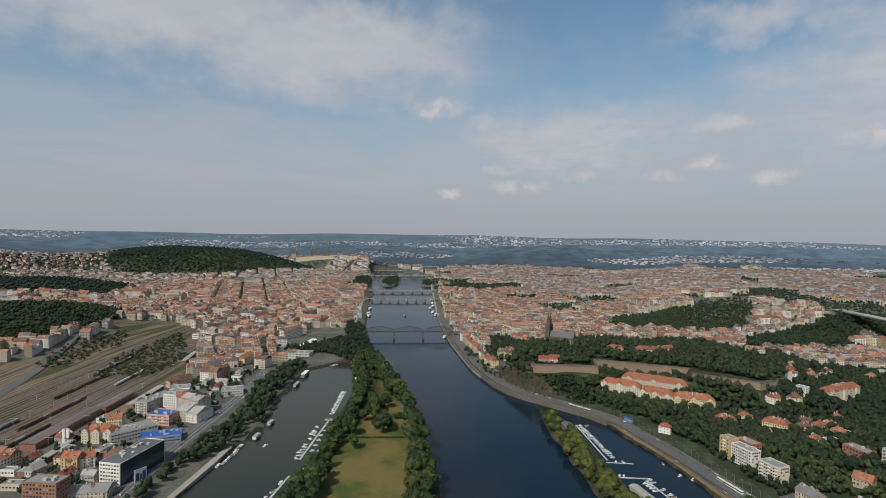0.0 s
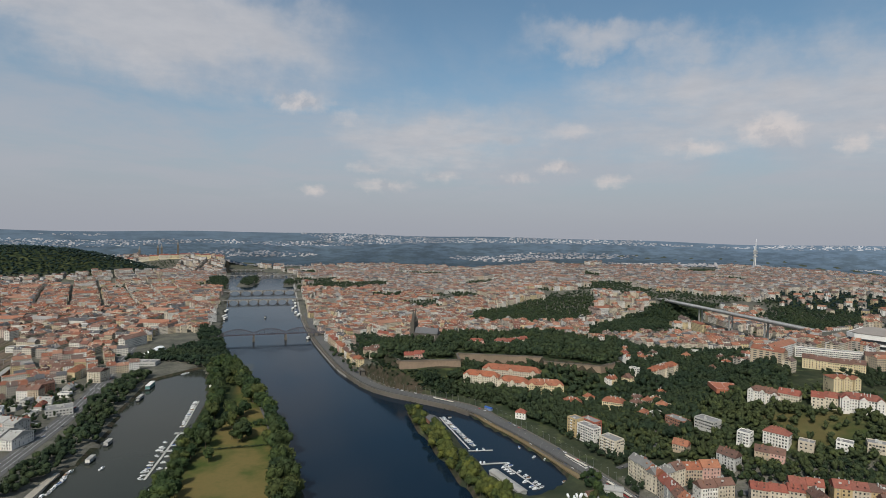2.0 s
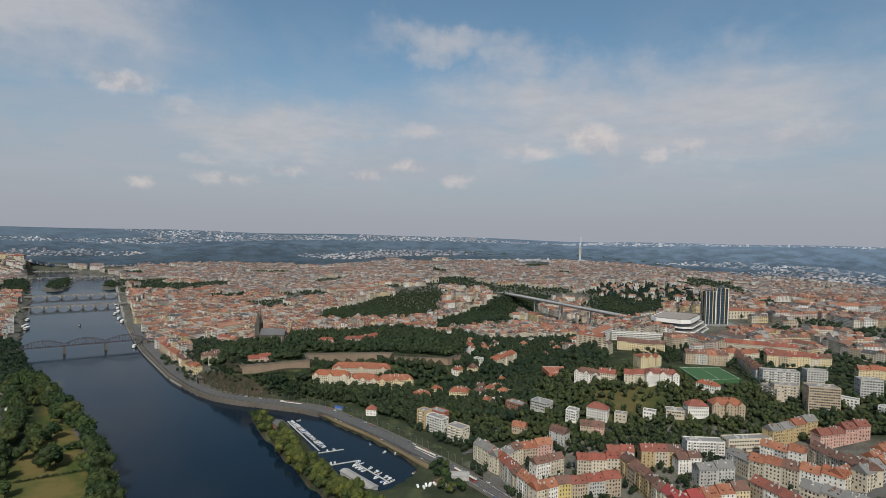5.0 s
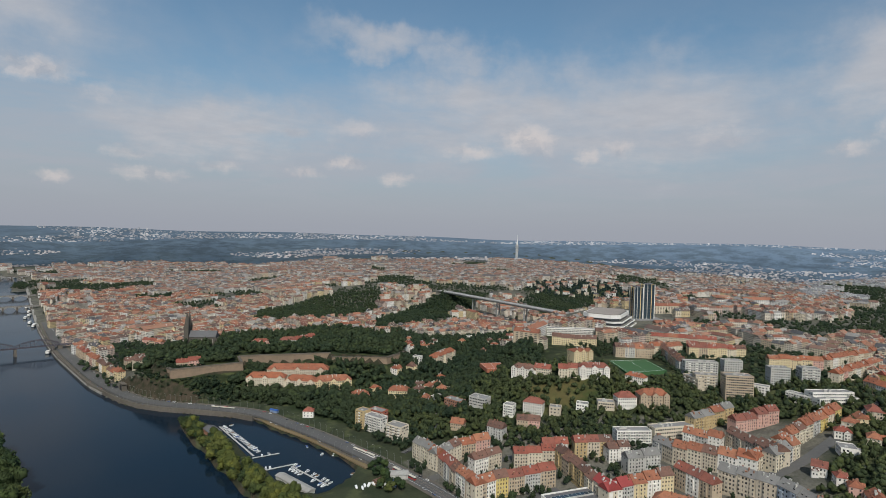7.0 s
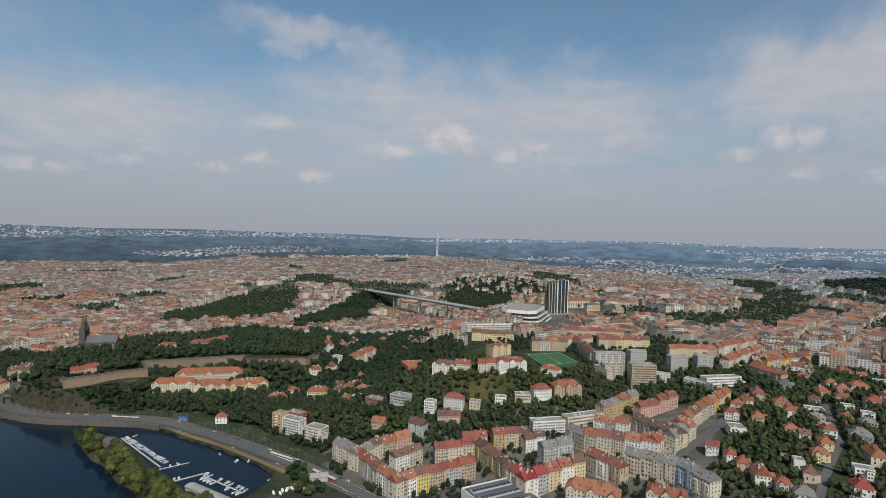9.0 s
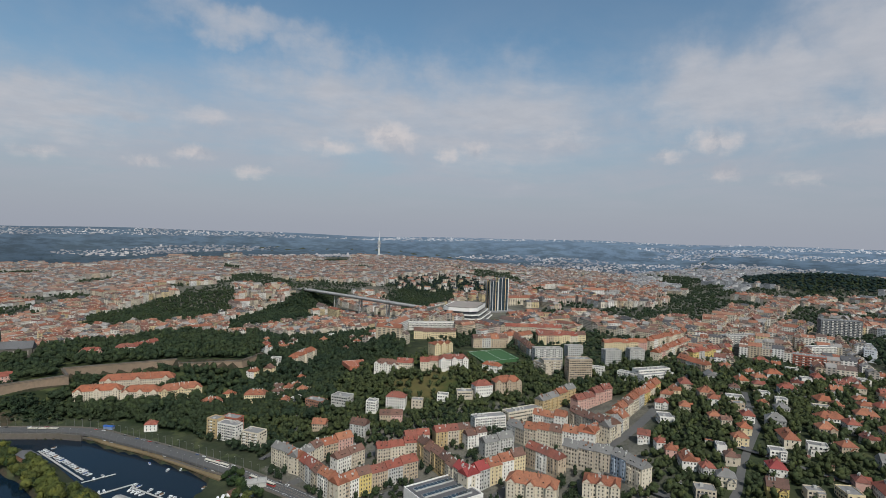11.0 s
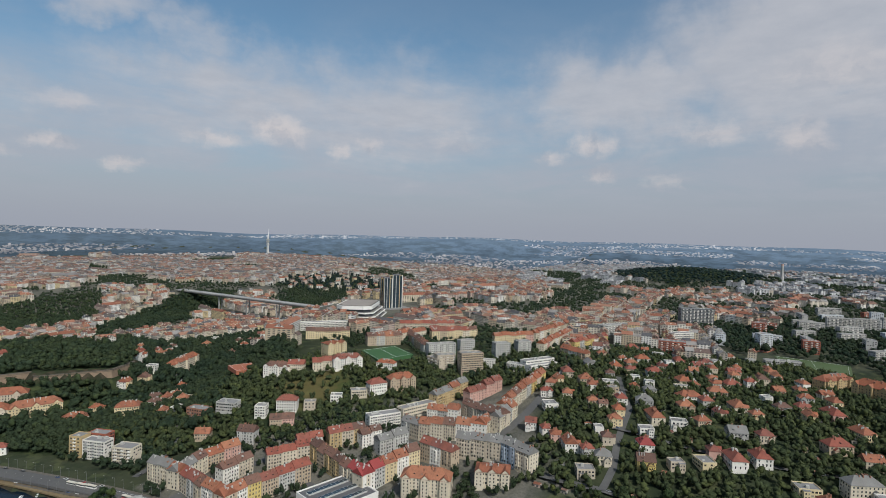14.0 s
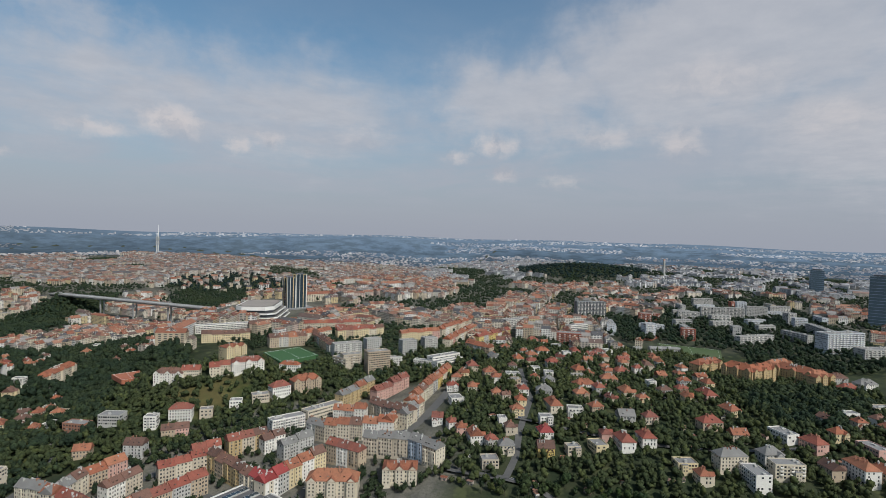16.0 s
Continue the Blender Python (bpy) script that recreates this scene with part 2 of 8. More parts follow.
def glass_build(n, b):
    """Panes differ: dark rooms, drawn curtains, a bit of reflected sky painted into the colour."""
    k = chance(n, True)
    c = n.ramp(k, [(0.0, (0.025, 0.028, 0.032)), (0.4, (0.05, 0.055, 0.06)), (0.7, (0.10, 0.10, 0.095)), (0.88, (0.24, 0.22, 0.19))], "CONSTANT")
    put(n, b, color=c, rough=n.smooth(k, 0.3, 0.9, 0.06, 0.3), spec=0.55)


glass_mat = material("window_glass", glass_build)


def leaf_build(stops, olive=0.35):
    def build(n, b):
        p = place(n)
        c = n.ramp(chance(n, False), stops, "LINEAR")
        tree = n.noise(p, 0.10, 2.0, 0.5)
        c = n.mix(n.smooth(tree, 0.5, 0.68, 0.0, 0.75), c, n.mix(1.0, c, (1.9, 1.7, 1.3, 1), "MULTIPLY"))
        c = n.mix(n.smooth(tree, 0.46, 0.32, 0.0, 0.6), c, n.mix(1.0, c, (0.6, 0.68, 0.75, 1), "MULTIPLY"))
        g = n.add("ShaderNodeNewGeometry").outputs["Random Per Island"]
        k = n.mix(n.math("MULTIPLY", g, 0.5), c, n.mix(1.0, c, (0.5, 0.55, 0.45, 1), "MULTIPLY"))
        k = n.mix(n.smooth(n.noise(p, 0.02, 3.0), 0.42, 0.62, 0.0, olive), k, (0.055, 0.062, 0.022, 1))
        put(n, b, color=k, rough=0.85, spec=0.15)
    return build


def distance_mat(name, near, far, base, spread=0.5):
    """Far hills of the backdrop: emission paints in the haze of miles of air."""
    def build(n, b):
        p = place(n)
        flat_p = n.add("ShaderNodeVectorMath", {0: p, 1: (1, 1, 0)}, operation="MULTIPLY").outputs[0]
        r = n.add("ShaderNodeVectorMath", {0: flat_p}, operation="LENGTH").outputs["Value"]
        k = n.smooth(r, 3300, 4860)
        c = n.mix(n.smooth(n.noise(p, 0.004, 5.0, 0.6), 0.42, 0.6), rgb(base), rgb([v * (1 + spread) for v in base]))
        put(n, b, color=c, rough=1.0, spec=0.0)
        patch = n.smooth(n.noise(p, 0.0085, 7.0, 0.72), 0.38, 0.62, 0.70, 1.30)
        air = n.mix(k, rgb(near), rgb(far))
        # painted haze glows stronger towards the east
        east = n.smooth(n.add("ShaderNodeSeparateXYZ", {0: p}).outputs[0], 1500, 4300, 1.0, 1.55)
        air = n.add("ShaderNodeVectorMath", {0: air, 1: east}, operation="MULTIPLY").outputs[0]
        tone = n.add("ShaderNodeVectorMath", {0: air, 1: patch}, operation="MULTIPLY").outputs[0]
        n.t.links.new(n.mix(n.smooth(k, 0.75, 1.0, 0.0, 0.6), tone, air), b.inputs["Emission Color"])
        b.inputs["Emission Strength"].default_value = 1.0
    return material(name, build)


# haze is emitted by these three, paler and brighter with distance
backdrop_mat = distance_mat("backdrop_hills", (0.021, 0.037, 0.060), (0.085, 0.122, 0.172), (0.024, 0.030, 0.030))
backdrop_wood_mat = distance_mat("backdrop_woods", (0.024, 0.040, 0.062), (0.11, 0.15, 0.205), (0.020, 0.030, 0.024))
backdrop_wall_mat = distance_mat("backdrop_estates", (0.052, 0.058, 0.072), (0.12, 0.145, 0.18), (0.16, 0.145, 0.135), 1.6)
leaf_mat = material("leaves", leaf_build([(0.0, (0.023, 0.041, 0.020)), (0.4, (0.032, 0.053, 0.022)), (0.75, (0.043, 0.066, 0.024)), (1.0, (0.060, 0.072, 0.025))]))
wood_leaf_mat = material("woodland_leaves", leaf_build([(0.0, (0.019, 0.033, 0.021)), (1.0, (0.029, 0.044, 0.023))], 0.22))
garden_leaf_mat = material("garden_leaves", leaf_build([(0.0, (0.028, 0.042, 0.022)), (1.0, (0.046, 0.060, 0.027))]))
# far hill foliage, blue of the air put into the leaf colour
hazed_hill_leaf_mat = material("hazed_hill_leaves", leaf_build([(0.0, (0.013, 0.026, 0.025)), (1.0, (0.019, 0.034, 0.029))], 0.0))
willow_leaf_mat = material("willow_leaves", leaf_build([(0.0, (0.055, 0.072, 0.020)), (1.0, (0.085, 0.092, 0.024))]))


def water_build(n, b):
    p = place(n)
    big = n.noise(p, 0.006, 4.0, 0.55)
    ripple = n.noise(p, 0.35, 4.0, 0.6)
    swell = n.noise(p, 0.05, 3.0, 0.5)
    h = n.math("ADD", n.math("MULTIPLY", ripple, 0.35), swell)
    put(n, b, color=n.mix(n.smooth(big, 0.35, 0.65), (0.005, 0.014, 0.026, 1), (0.009, 0.017, 0.027, 1)), rough=n.smooth(big, 0.3, 0.7, 0.08, 0.16), normal=bump(n, h, 0.12, 0.3))
    b.inputs["IOR"].default_value = 1.2


water_mat = material("river_water", water_build)


def dock_water_build(n, b):
    water_build(n, b)
    n2 = n.noise(place(n), 0.01, 3.0)
    put(n, b, color=n.mix(n2, (0.026, 0.030, 0.024, 1), (0.036, 0.040, 0.032, 1)))


dock_water_mat = material("dock_water", dock_water_build)


def ground_build(n, b):
    p = place(n)
    a = n.add("ShaderNodeVertexColor", layer_name="landuse").outputs[0]
    s = n.add("ShaderNodeSeparateColor", {0: a})
    town, meadow, yard = s.outputs
    small = n.noise(p, 0.35, 5.0, 0.65)
    mid = n.noise(p, 0.035, 4.0, 0.6)
    far = n.noise(p, 0.006, 5.0, 0.6)
    wild = n.mix(n.smooth(mid, 0.35, 0.65), (0.016, 0.026, 0.012, 1), (0.036, 0.043, 0.019, 1))
    wild = n.mix(n.smooth(n.noise(p, 0.06, 3.0, 0.5), 0.54, 0.66, 0, 0.8), wild, (0.075, 0.085, 0.034, 1))
    wild = n.mix(n.smooth(far, 0.45, 0.6, 0, 0.5), wild, (0.035, 0.05, 0.022, 1))
    grass = n.mix(n.smooth(n.noise(p, 0.018, 4.0, 0.6), 0.36, 0.6), (0.055, 0.075, 0.02, 1), (0.145, 0.112, 0.042, 1))
    grass = n.mix(n.smooth(small, 0.4, 0.8, 0, 0.4), grass, (0.09, 0.10, 0.03, 1))
    paved = n.mix(n.smooth(mid, 0.35, 0.6), (0.105, 0.100, 0.090, 1), (0.175, 0.160, 0.138, 1))
    paved = n.mix(n.smooth(small, 0.4, 0.7, 0, 0.5), paved, (0.05, 0.058, 0.034, 1))
    along = n.add("ShaderNodeVectorMath", {0: p, 1: (0.11, 0.006, 0.0)}, operation="MULTIPLY").outputs[0]
    lanes = n.noise(along, 1.0, 4.0, 0.6)
    dirt = n.mix(n.smooth(lanes, 0.36, 0.6), (0.085, 0.066, 0.048, 1), (0.19, 0.145, 0.105, 1))
    dirt = n.mix(n.smooth(n.noise(along, 0.6, 3.0), 0.5, 0.62), dirt, (0.055, 0.062, 0.028, 1))
    c = n.mix(town, wild, paved)
    c = n.mix(meadow, c, grass)
    c = n.mix(yard, c, dirt)
    flatness = n.add("ShaderNodeSeparateXYZ", {0: n.add("ShaderNodeNewGeometry").outputs["True Normal"]}).outputs[2]
    rock = n.mix(n.smooth(n.noise(p, 0.09, 5.0, 0.65), 0.38, 0.6), (0.060, 0.047, 0.033, 1), (0.028, 0.031, 0.018, 1))
    c = n.mix(n.smooth(flatness, 0.86, 0.72), c, rock)
    put(n, b, color=c, rough=0.95, spec=0.1, normal=bump(n, small, 0.5, 0.3))


ground_mat = material("ground", ground_build)

# ---- the lie of the land: river, docks, hills ----
RIVER = [(20, -4600), (20, -300), (5, 300), (2, 505), (-8, 613), (-34, 748), (-74, 887), (-122, 1041), (-157, 1197), (-196, 1400),
         (-235, 1778), (-279, 2187), (-345, 2674), (-410, 3250), (-455, 3480), (-330, 3540), (-180, 3380), (-73, 3080), (-41, 2265),
         (-30, 1967), (-14, 1600), (6, 1348), (20, 1216), (40, 1083), (54, 990), (70, 929), (86, 876), (103, 838), (128, 807), (152, 784), (176, 760), (203, 732),
         (222, 704), (231, 658), (244, 622), (254, 580), (262, 540), (264, 517), (260, 498), (246, 489), (230, 481), (212, 476), (198, 492), (190, 530), (186, 570), (184, 600),
         (180, 660), (176, 704), (164, 738), (150, 752), (136, 742), (137, 700), (141, 640), (146, 580), (151, 520), (158, 460), (174, 300),
         (200, -300), (200, -4600)]
DOCK = [(-239, 496), (-234, 581), (-222, 684), (-240, 844), (-238, 968), (-179, 1037), (-168, 1015), (-140, 851), (-135, 720),
        (-139, 607), (-146, 500), (-130, 100), (-60, -250), (40, -320), (-270, -320), (-250, 200)]

ISLANDS = [[(-292, 2540), (-240, 2465), (-208, 2600), (-218, 2910), (-265, 2965), (-305, 2760)],
           [(-102, 2560), (-62, 2465), (-38, 2620), (-52, 2770), (-102, 2750)]]
EAST_BANK = [(4, 1650), (22, 1348), (36, 1218), (55, 1085), (69, 992), (84, 933), (99, 880), (115, 846), (138, 816), (161, 793), (185, 769), (213, 740), (234, 709), (246, 661), (258, 626), (269, 583), (278, 543)]
FORT = [(132, 905), (147, 853), (245, 848), (252, 888), (385, 838), (376, 812), (452, 767), (520, 800), (560, 900), (500, 1040), (300, 1060), (170, 1010)]


def inside(px, py, poly):
    px, py = np.asarray(px, float), np.asarray(py, float)
    hit = np.zeros(px.shape, bool)
    for (x0, y0), (x1, y1) in zip(poly, poly[1:] + poly[:1]):
        if y0 == y1:
            continue
        c = ((y0 > py) != (y1 > py)) & (px < (x1 - x0) * (py - y0) / (y1 - y0) + x0)
        hit ^= c
    return hit


def line_dist(px, py, pts):
    px, py = np.asarray(px, float), np.asarray(py, float)
    best = np.full(px.shape, 1e9)
    for (x0, y0), (x1, y1) in zip(pts, pts[1:]):
        dx, dy = x1 - x0, y1 - y0
        k = np.clip(((px - x0) * dx + (py - y0) * dy) / (dx * dx + dy * dy), 0, 1)
        best = np.minimum(best, np.hypot(px - x0 - k * dx, py - y0 - k * dy))
    return best


def shore(px, py):
    """Metres from the water's edge: below 0 in the water."""
    out = np.full(np.shape(px), 1e9)
    for poly in (RIVER, DOCK):
        d = line_dist(px, py, poly + poly[:1])
        out = np.minimum(out, np.where(inside(px, py, poly), -d, d))
    for poly in ISLANDS:
        d = line_dist(px, py, poly + poly[:1])
        out = np.maximum(out, np.where(inside(px, py, poly), d, -d))
    return out


def step(a, b, v):
    k = np.clip((np.asarray(v, float) - a) / (b - a), 0, 1)
    return k * k * (3 - 2 * k)


def hill(px, py, cx, cy, rx, ry, h, turn=0.0, p=2.0):
    c, s = math.cos(radians(turn)), math.sin(radians(turn))
    u, v = (px - cx) * c + (py - cy) * s, -(px - cx) * s + (py - cy) * c
    return h * np.exp(-np.power((u / rx) ** 2 + (v / ry) ** 2, p / 2))


def land(px, py):
    """Height of dry land over the river, without the banks."""
    px, py = np.asarray(px, float), np.asarray(py, float)
    r = np.hypot(px, py)
    z = np.full(px.shape, 7.0)
    # plateau of the east bank, the brook's valley to its north and the side valley with the apartment streets
    rim = 330 + 90 * step(500, 800, py)
    plateau = 58 * step(0, 330, px - rim) * (1 - step(-20, 120, py - 660 - 0.6 * np.clip(px - 650, -100, 400)))
    side = np.exp(-(line_dist(px, py, [(300, 380), (480, 330), (640, 300), (830, 330)]) / 105.0) ** 2)
    plateau = plateau * (1 - 0.55 * side * (1 - step(560, 900, px)))
    z = z + plateau + 10 * step(900, 1700, px) * (1 - step(900, 1100, py))
    out = np.where(inside(px, py, FORT), 0.0, line_dist(px, py, FORT + FORT[:1]))
    z = np.maximum(z, 45 - 12 * step(0, 3, out) - 26 * step(3, 75, out)) + hill(px, py, 330, 770, 110, 60, 8, 0, 3)
    z = z + 12 * step(1300, 1800, py) * step(0, 500, px)
    z = z + np.maximum(hill(px, py, 1950, 2350, 1050, 1100, 52, 0, 6), hill(px, py, 1250, 1720, 560, 345, 46, 0, 8))
    z = z + hill(px, py, 2400, 170, 210, 330, 50) + hill(px, py, 2900, -200, 600, 600, 35)
    # the embankment road keeps level below the cliff
    z = 7.0 + (z - 7.0) * np.where(py > 700, step(10, 20, line_dist(px, py, EAST_BANK)), 1.0)
    # hills of the west bank
    z = z + hill(px, py, -960, 1130, 230, 330, 62, 0, 3) + hill(px, py, -1450, 1900, 380, 260, 48, 0, 3)
    z = z + hill(px, py, -1290, 2860, 620, 290, 138, -14, 3) + hill(px, py, -2600, 2600, 800, 900, 100, 0, 3)
    z = z + hill(px, py, -700, 3400, 380, 190, 84, 8, 4)
    # far hills close the view
    az = np.arctan2(px, py)
    top = 222 + 6 * np.sin(az * 5 + 1) + 5 * np.sin(az * 11 + 2.5) + 4 * np.sin(az * 23)
    k = step(3300, 5300, r) * 2
    roll = 14 * np.sin(px * 0.0042 + 1) * np.sin(py * 0.0037 + 2) * step(3000, 3900, r) * (1 - step(4300, 4800, r))
    return z + (top - np.minimum(z, 150)) * np.clip(k / (2 * step(3300, 5300, 4860)), 0, 1) + roll


def ter(px, py):
    """Height of the ground, banks and river bed included."""
    d = shore(px, py)
    z = land(px, py)
    low = 3.2 + 0 * z
    z = low + (z - low) * step(3, 26, d)
    return np.where(d < 0, -3.0, np.where(d < 3, -3 + (low + 3) * step(0, 3, d), z))


def ter1(x, y):
    return float(ter(np.array([x]), np.array([y]))[0])


MEADOW = [(-120, 470), (-105, 620), (-85, 760), (-95, 900), (-112, 1000), (-84, 870), (-50, 760), (-24, 620), (-16, 470), (-20, 200), (-110, 200)]
YARD = [(-900, 620), (-560, 560), (-420, 640), (-390, 800), (-450, 1000), (-560, 1280), (-700, 1400), (-760, 1300), (-700, 1050), (-760, 800), (-1000, 760)]
# woods and parks, each a polygon on the plan
WOODS = {
    "fortress_slope": [(120, 870), (150, 825), (240, 760), (330, 700), (420, 640), (480, 700), (520, 820), (560, 900), (520, 1010), (430, 1120), (330, 1175), (200, 1190), (112, 1150), (112, 1060), (116, 960)],
    "valley_slope": [(330, 690), (420, 520), (470, 560), (520, 620), (590, 560), (650, 600), (700, 700), (760, 820), (700, 880), (600, 820), (520, 800), (430, 720)],
    "valley_floor": [(695, 1150), (727, 1015), (837, 981), (924, 973), (790, 760), (760, 820), (700, 880), (600, 820), (520, 800), (560, 900), (620, 1020)],
    "road_slope": [(165, 822), (212, 785), (266, 725), (292, 650), (314, 600), (345, 610), (420, 640), (330, 700), (240, 765)],
    "west_hill": [(-1250, 820), (-1000, 800), (-800, 900), (-740, 1150), (-800, 1400), (-1000, 1520), (-1250, 1400)],
    "second_hill": [(-1900, 1700), (-1500, 1640), (-1120, 1780), (-1060, 1980), (-1400, 2150), (-1900, 2150)],
    "long_hill": [(-1640, 2650), (-1500, 2520), (-1050, 2480), (-700, 2620), (-600, 2800), (-680, 3050), (-800, 3180), (-1200, 3300), (-1850, 3200)],
    "villa_slope": [(-2250, 2500), (-1950, 2330), (-1640, 2560), (-1640, 2650), (-1850, 3200), (-2100, 3000)],
    "brook_slope": [(640, 1150), (760, 1180), (920, 1260), (1090, 1330), (1250, 1420), (1100, 1470), (900, 1400), (720, 1290)],
    "bridge_woods": [(1130, 1000), (1350, 1040), (1500, 1220), (1380, 1330), (1200, 1180)],
    "far_villa_hill": [(1471, 1480), (1480, 1390), (1663, 1230), (1800, 1150), (1900, 1250), (2000, 1450), (1938, 1551), (1642, 1607)],
    "round_hill": [(2150, 170), (2220, -60), (2450, -120), (2620, 60), (2640, 320), (2450, 470), (2220, 400)],
    "right_park": [(748, -150), (790, -205), (800, -290), (700, -270), (625, -215), (640, -160), (690, -140)],
}


# ---- builders ----
class Shape:
    """Collects faces of one mesh."""

    def __init__(self):
        self.v, self.f = [], []

    def poly(self, pts, flip=False):
        k = len(self.v)
        self.v += [tuple(p) for p in pts]
        ids = list(range(k, k + len(pts)))
        self.f.append(ids[::-1] if flip else ids)

    def box(self, x0, x1, y0, y1, z0, z1, bottom=False):
        k = len(self.v)
        self.v += [(x0, y0, z0), (x1, y0, z0), (x1, y1, z0), (x0, y1, z0), (x0, y0, z1), (x1, y0, z1), (x1, y1, z1), (x0, y1, z1)]
        for q in ((0, 1, 5, 4), (1, 2, 6, 5), (2, 3, 7, 6), (3, 0, 4, 7), (4, 5, 6, 7)):
            self.f.append([k + i for i in q])
        if bottom:
            self.f.append([k + i for i in (3, 2, 1, 0)])

    def tube(self, a, b, r0, r1, n=6):
        a, b = Vector(a), Vector(b)
        d = (b - a).normalized()
        u = d.orthogonal().normalized()
        w = d.cross(u)
        k = len(self.v)
        for c, r in ((a, r0), (b, r1)):
            for i in range(n):
                t = 2 * math.pi * i / n
                self.v.append(tuple(c + (u * math.cos(t) + w * math.sin(t)) * r))
        for i in range(n):
            j = (i + 1) % n
            self.f.append([k + i, k + j, k + n + j, k + n + i])
        self.f.append([k + n + i for i in range(n)])
        self.f.append([k + i for i in range(n)][::-1])

    def mesh(self, name, mat, smooth=False):
        me = bpy.data.meshes.new(name)
        me.from_pydata(self.v, [], self.f)
        me.materials.append(mat)
        if smooth:
            me.polygons.foreach_set("use_smooth", [True] * len(me.polygons))
        me.update()
        return me


def part(name, shape, mat, parent=None, label="", kind="", smooth=False):
    ob = new(name, shape.mesh(name, mat, smooth) if isinstance(shape, Shape) else shape)
    if parent is not None:
        ob.parent = parent
    return tagged(ob, label=label, kind=kind)


def thing(name, label, category, group="", at=(0, 0, 0), turn=0.0, kind=""):
    ob = new(name)
    ob.empty_display_size = 0.5
    ob.matrix_basis = pose(*at, 0, 0, turn)
    return tagged(ob, label, category, group, kind)


# ---- ground and water ----
def spaced(lo, hi, fine, ends):
    out = list(np.arange(lo, hi + 0.1, fine))
    for sign, start, stop in ((-1, lo, -ends), (1, hi, ends)):
        v, s = start, fine
        while (v - stop) * sign < -1:
            s = min(s * 1.09, 130)
            v = v + sign * s
            out.append(v if (v - stop) * sign < 0 else stop)
    return np.array(sorted(set(round(float(o), 2) for o in out)))


def make_ground():
    xs, ys = spaced(-320, 360, 6, 4880), spaced(380, 1300, 7, 4880)
    gx, gy = np.meshgrid(xs, ys)
    px, py = gx.ravel(), gy.ravel()
    r = np.hypot(px, py)
    k = np.where(r > 4880, 4880 / np.maximum(r, 1), 1)
    px, py = px * k, py * k
    pz = ter(px, py)
    nx, ny = len(xs), len(ys)
    i = np.arange(nx * ny).reshape(ny, nx)
    faces = np.stack([i[:-1, :-1], i[:-1, 1:], i[1:, 1:], i[1:, :-1]], -1).reshape(-1, 4)
    me = bpy.data.meshes.new("ground")
    me.from_pydata(np.stack([px, py, pz], 1).tolist(), [], faces.tolist())
    town = np.full(px.shape, 0.75)
    for poly in WOODS.values():
        town[inside(px, py, poly)] = 0.0
    town[(px > 380) & (px < 1000) & (py < 700) & (py > -500)] *= 0.1
    town[(px > 940) & (px < 1720) & (py < 60) & (py > -480)] *= 0.35
    town[(px > 90) & (px < 520) & (py < 900) & (py > 400)] *= 0.15
    town[inside(px, py, [(306, 320), (306, 480), (450, 460), (640, 330), (700, 200), (560, 180), (480, 120), (400, 180)])] = 0.85
    town[(px > -160) & (px < 10) & (py < 1250)] = 0.0
    town *= 1 - 0.75 * step(3300, 3800, np.hypot(px, py))
    mead = np.clip(1 - line_dist(px, py, MEADOW + MEADOW[:1]) / 10, 0, 1)
    mead[inside(px, py, MEADOW)] = 1
    for poly in ([(490, 470), (535, 530), (610, 475), (565, 415)], [(345, 560), (345, 640), (385, 650), (392, 560)], [(560, 420), (620, 450), (660, 400), (600, 360)]):
        mead[inside(px, py, poly)] = 0.6
    yard = inside(px, py, YARD).astype(float)
    lay = me.color_attributes.new("landuse", "FLOAT_COLOR", "POINT")
    lay.data.foreach_set("color", np.stack([town, mead, yard, np.ones_like(town)], 1).astype(np.float32).ravel())
    me.materials.append(ground_mat)
    me.polygons.foreach_set("use_smooth", [True] * len(me.polygons))
    tagged(new("ground", me), "uneven land of streets, gardens, dry meadow and woods", "ground", kind="structure")
    for rects, mat, label in ((((-90, 320, -200, 1060), (-700, 320, 1060, 4300), (-700, 320, -4600, -200)), water_mat, "dark calm river water with fine ripples"),
                              (((-700, -90, -200, 1060),), dock_water_mat, "murky grey-green water of the dock")):
        w = Shape()
        for x0, x1, y0, y1 in rects:
            w.poly([(x0, y0, 0), (x1, y0, 0), (x1, y1, 0), (x0, y1, 0)])
        part("water", w, mat, kind="structure", label=label)


make_ground()


# plan of the single houses: x, y, turn, length, depth, height, roof, wall, roofing
VALLEY_ROWS = [
    (330, 464, -89, 44, 13, 17, "gable", "cream", "slate"),
    (342, 452, 12, 39, 13, 17, "gable", "cream", "slate"),
    (381, 453, -11, 36, 13, 15, "gable", "tan", "orange"),
    (326, 418, -103, 41, 13, 18, "gable", "beige", "red"),
    (320, 382, -95, 33, 13, 18, "gable", "white", "orange"),
    (324, 372, -2, 24, 13, 18, "gable", "cream", "orange"),
    (344, 370, -13, 13, 13, 18, "gable", "yellow", "brown"),
    (375, 361, -17, 50, 13, 17, "gable", "tan", "red"),
    (369, 419, -3, 35, 12, 15, "gable", "white", "brown"),
    (414, 393, -33, 44, 12, 15, "gable", "beige", "red"),
    (445, 393, -36, 27, 12, 14, "gable", "cream", "red"),
    (422, 341, -110, 71, 13, 17, "gable", "ochre", "brown"),
    (407, 296, -108, 25, 14, 18, "gable", "cream", "crimson"),
    (411, 290, -13, 28, 14, 18, "gable", "cream", "crimson"),
    (445, 279, -21, 42, 14, 18, "gable", "lemon", "orange"),
]
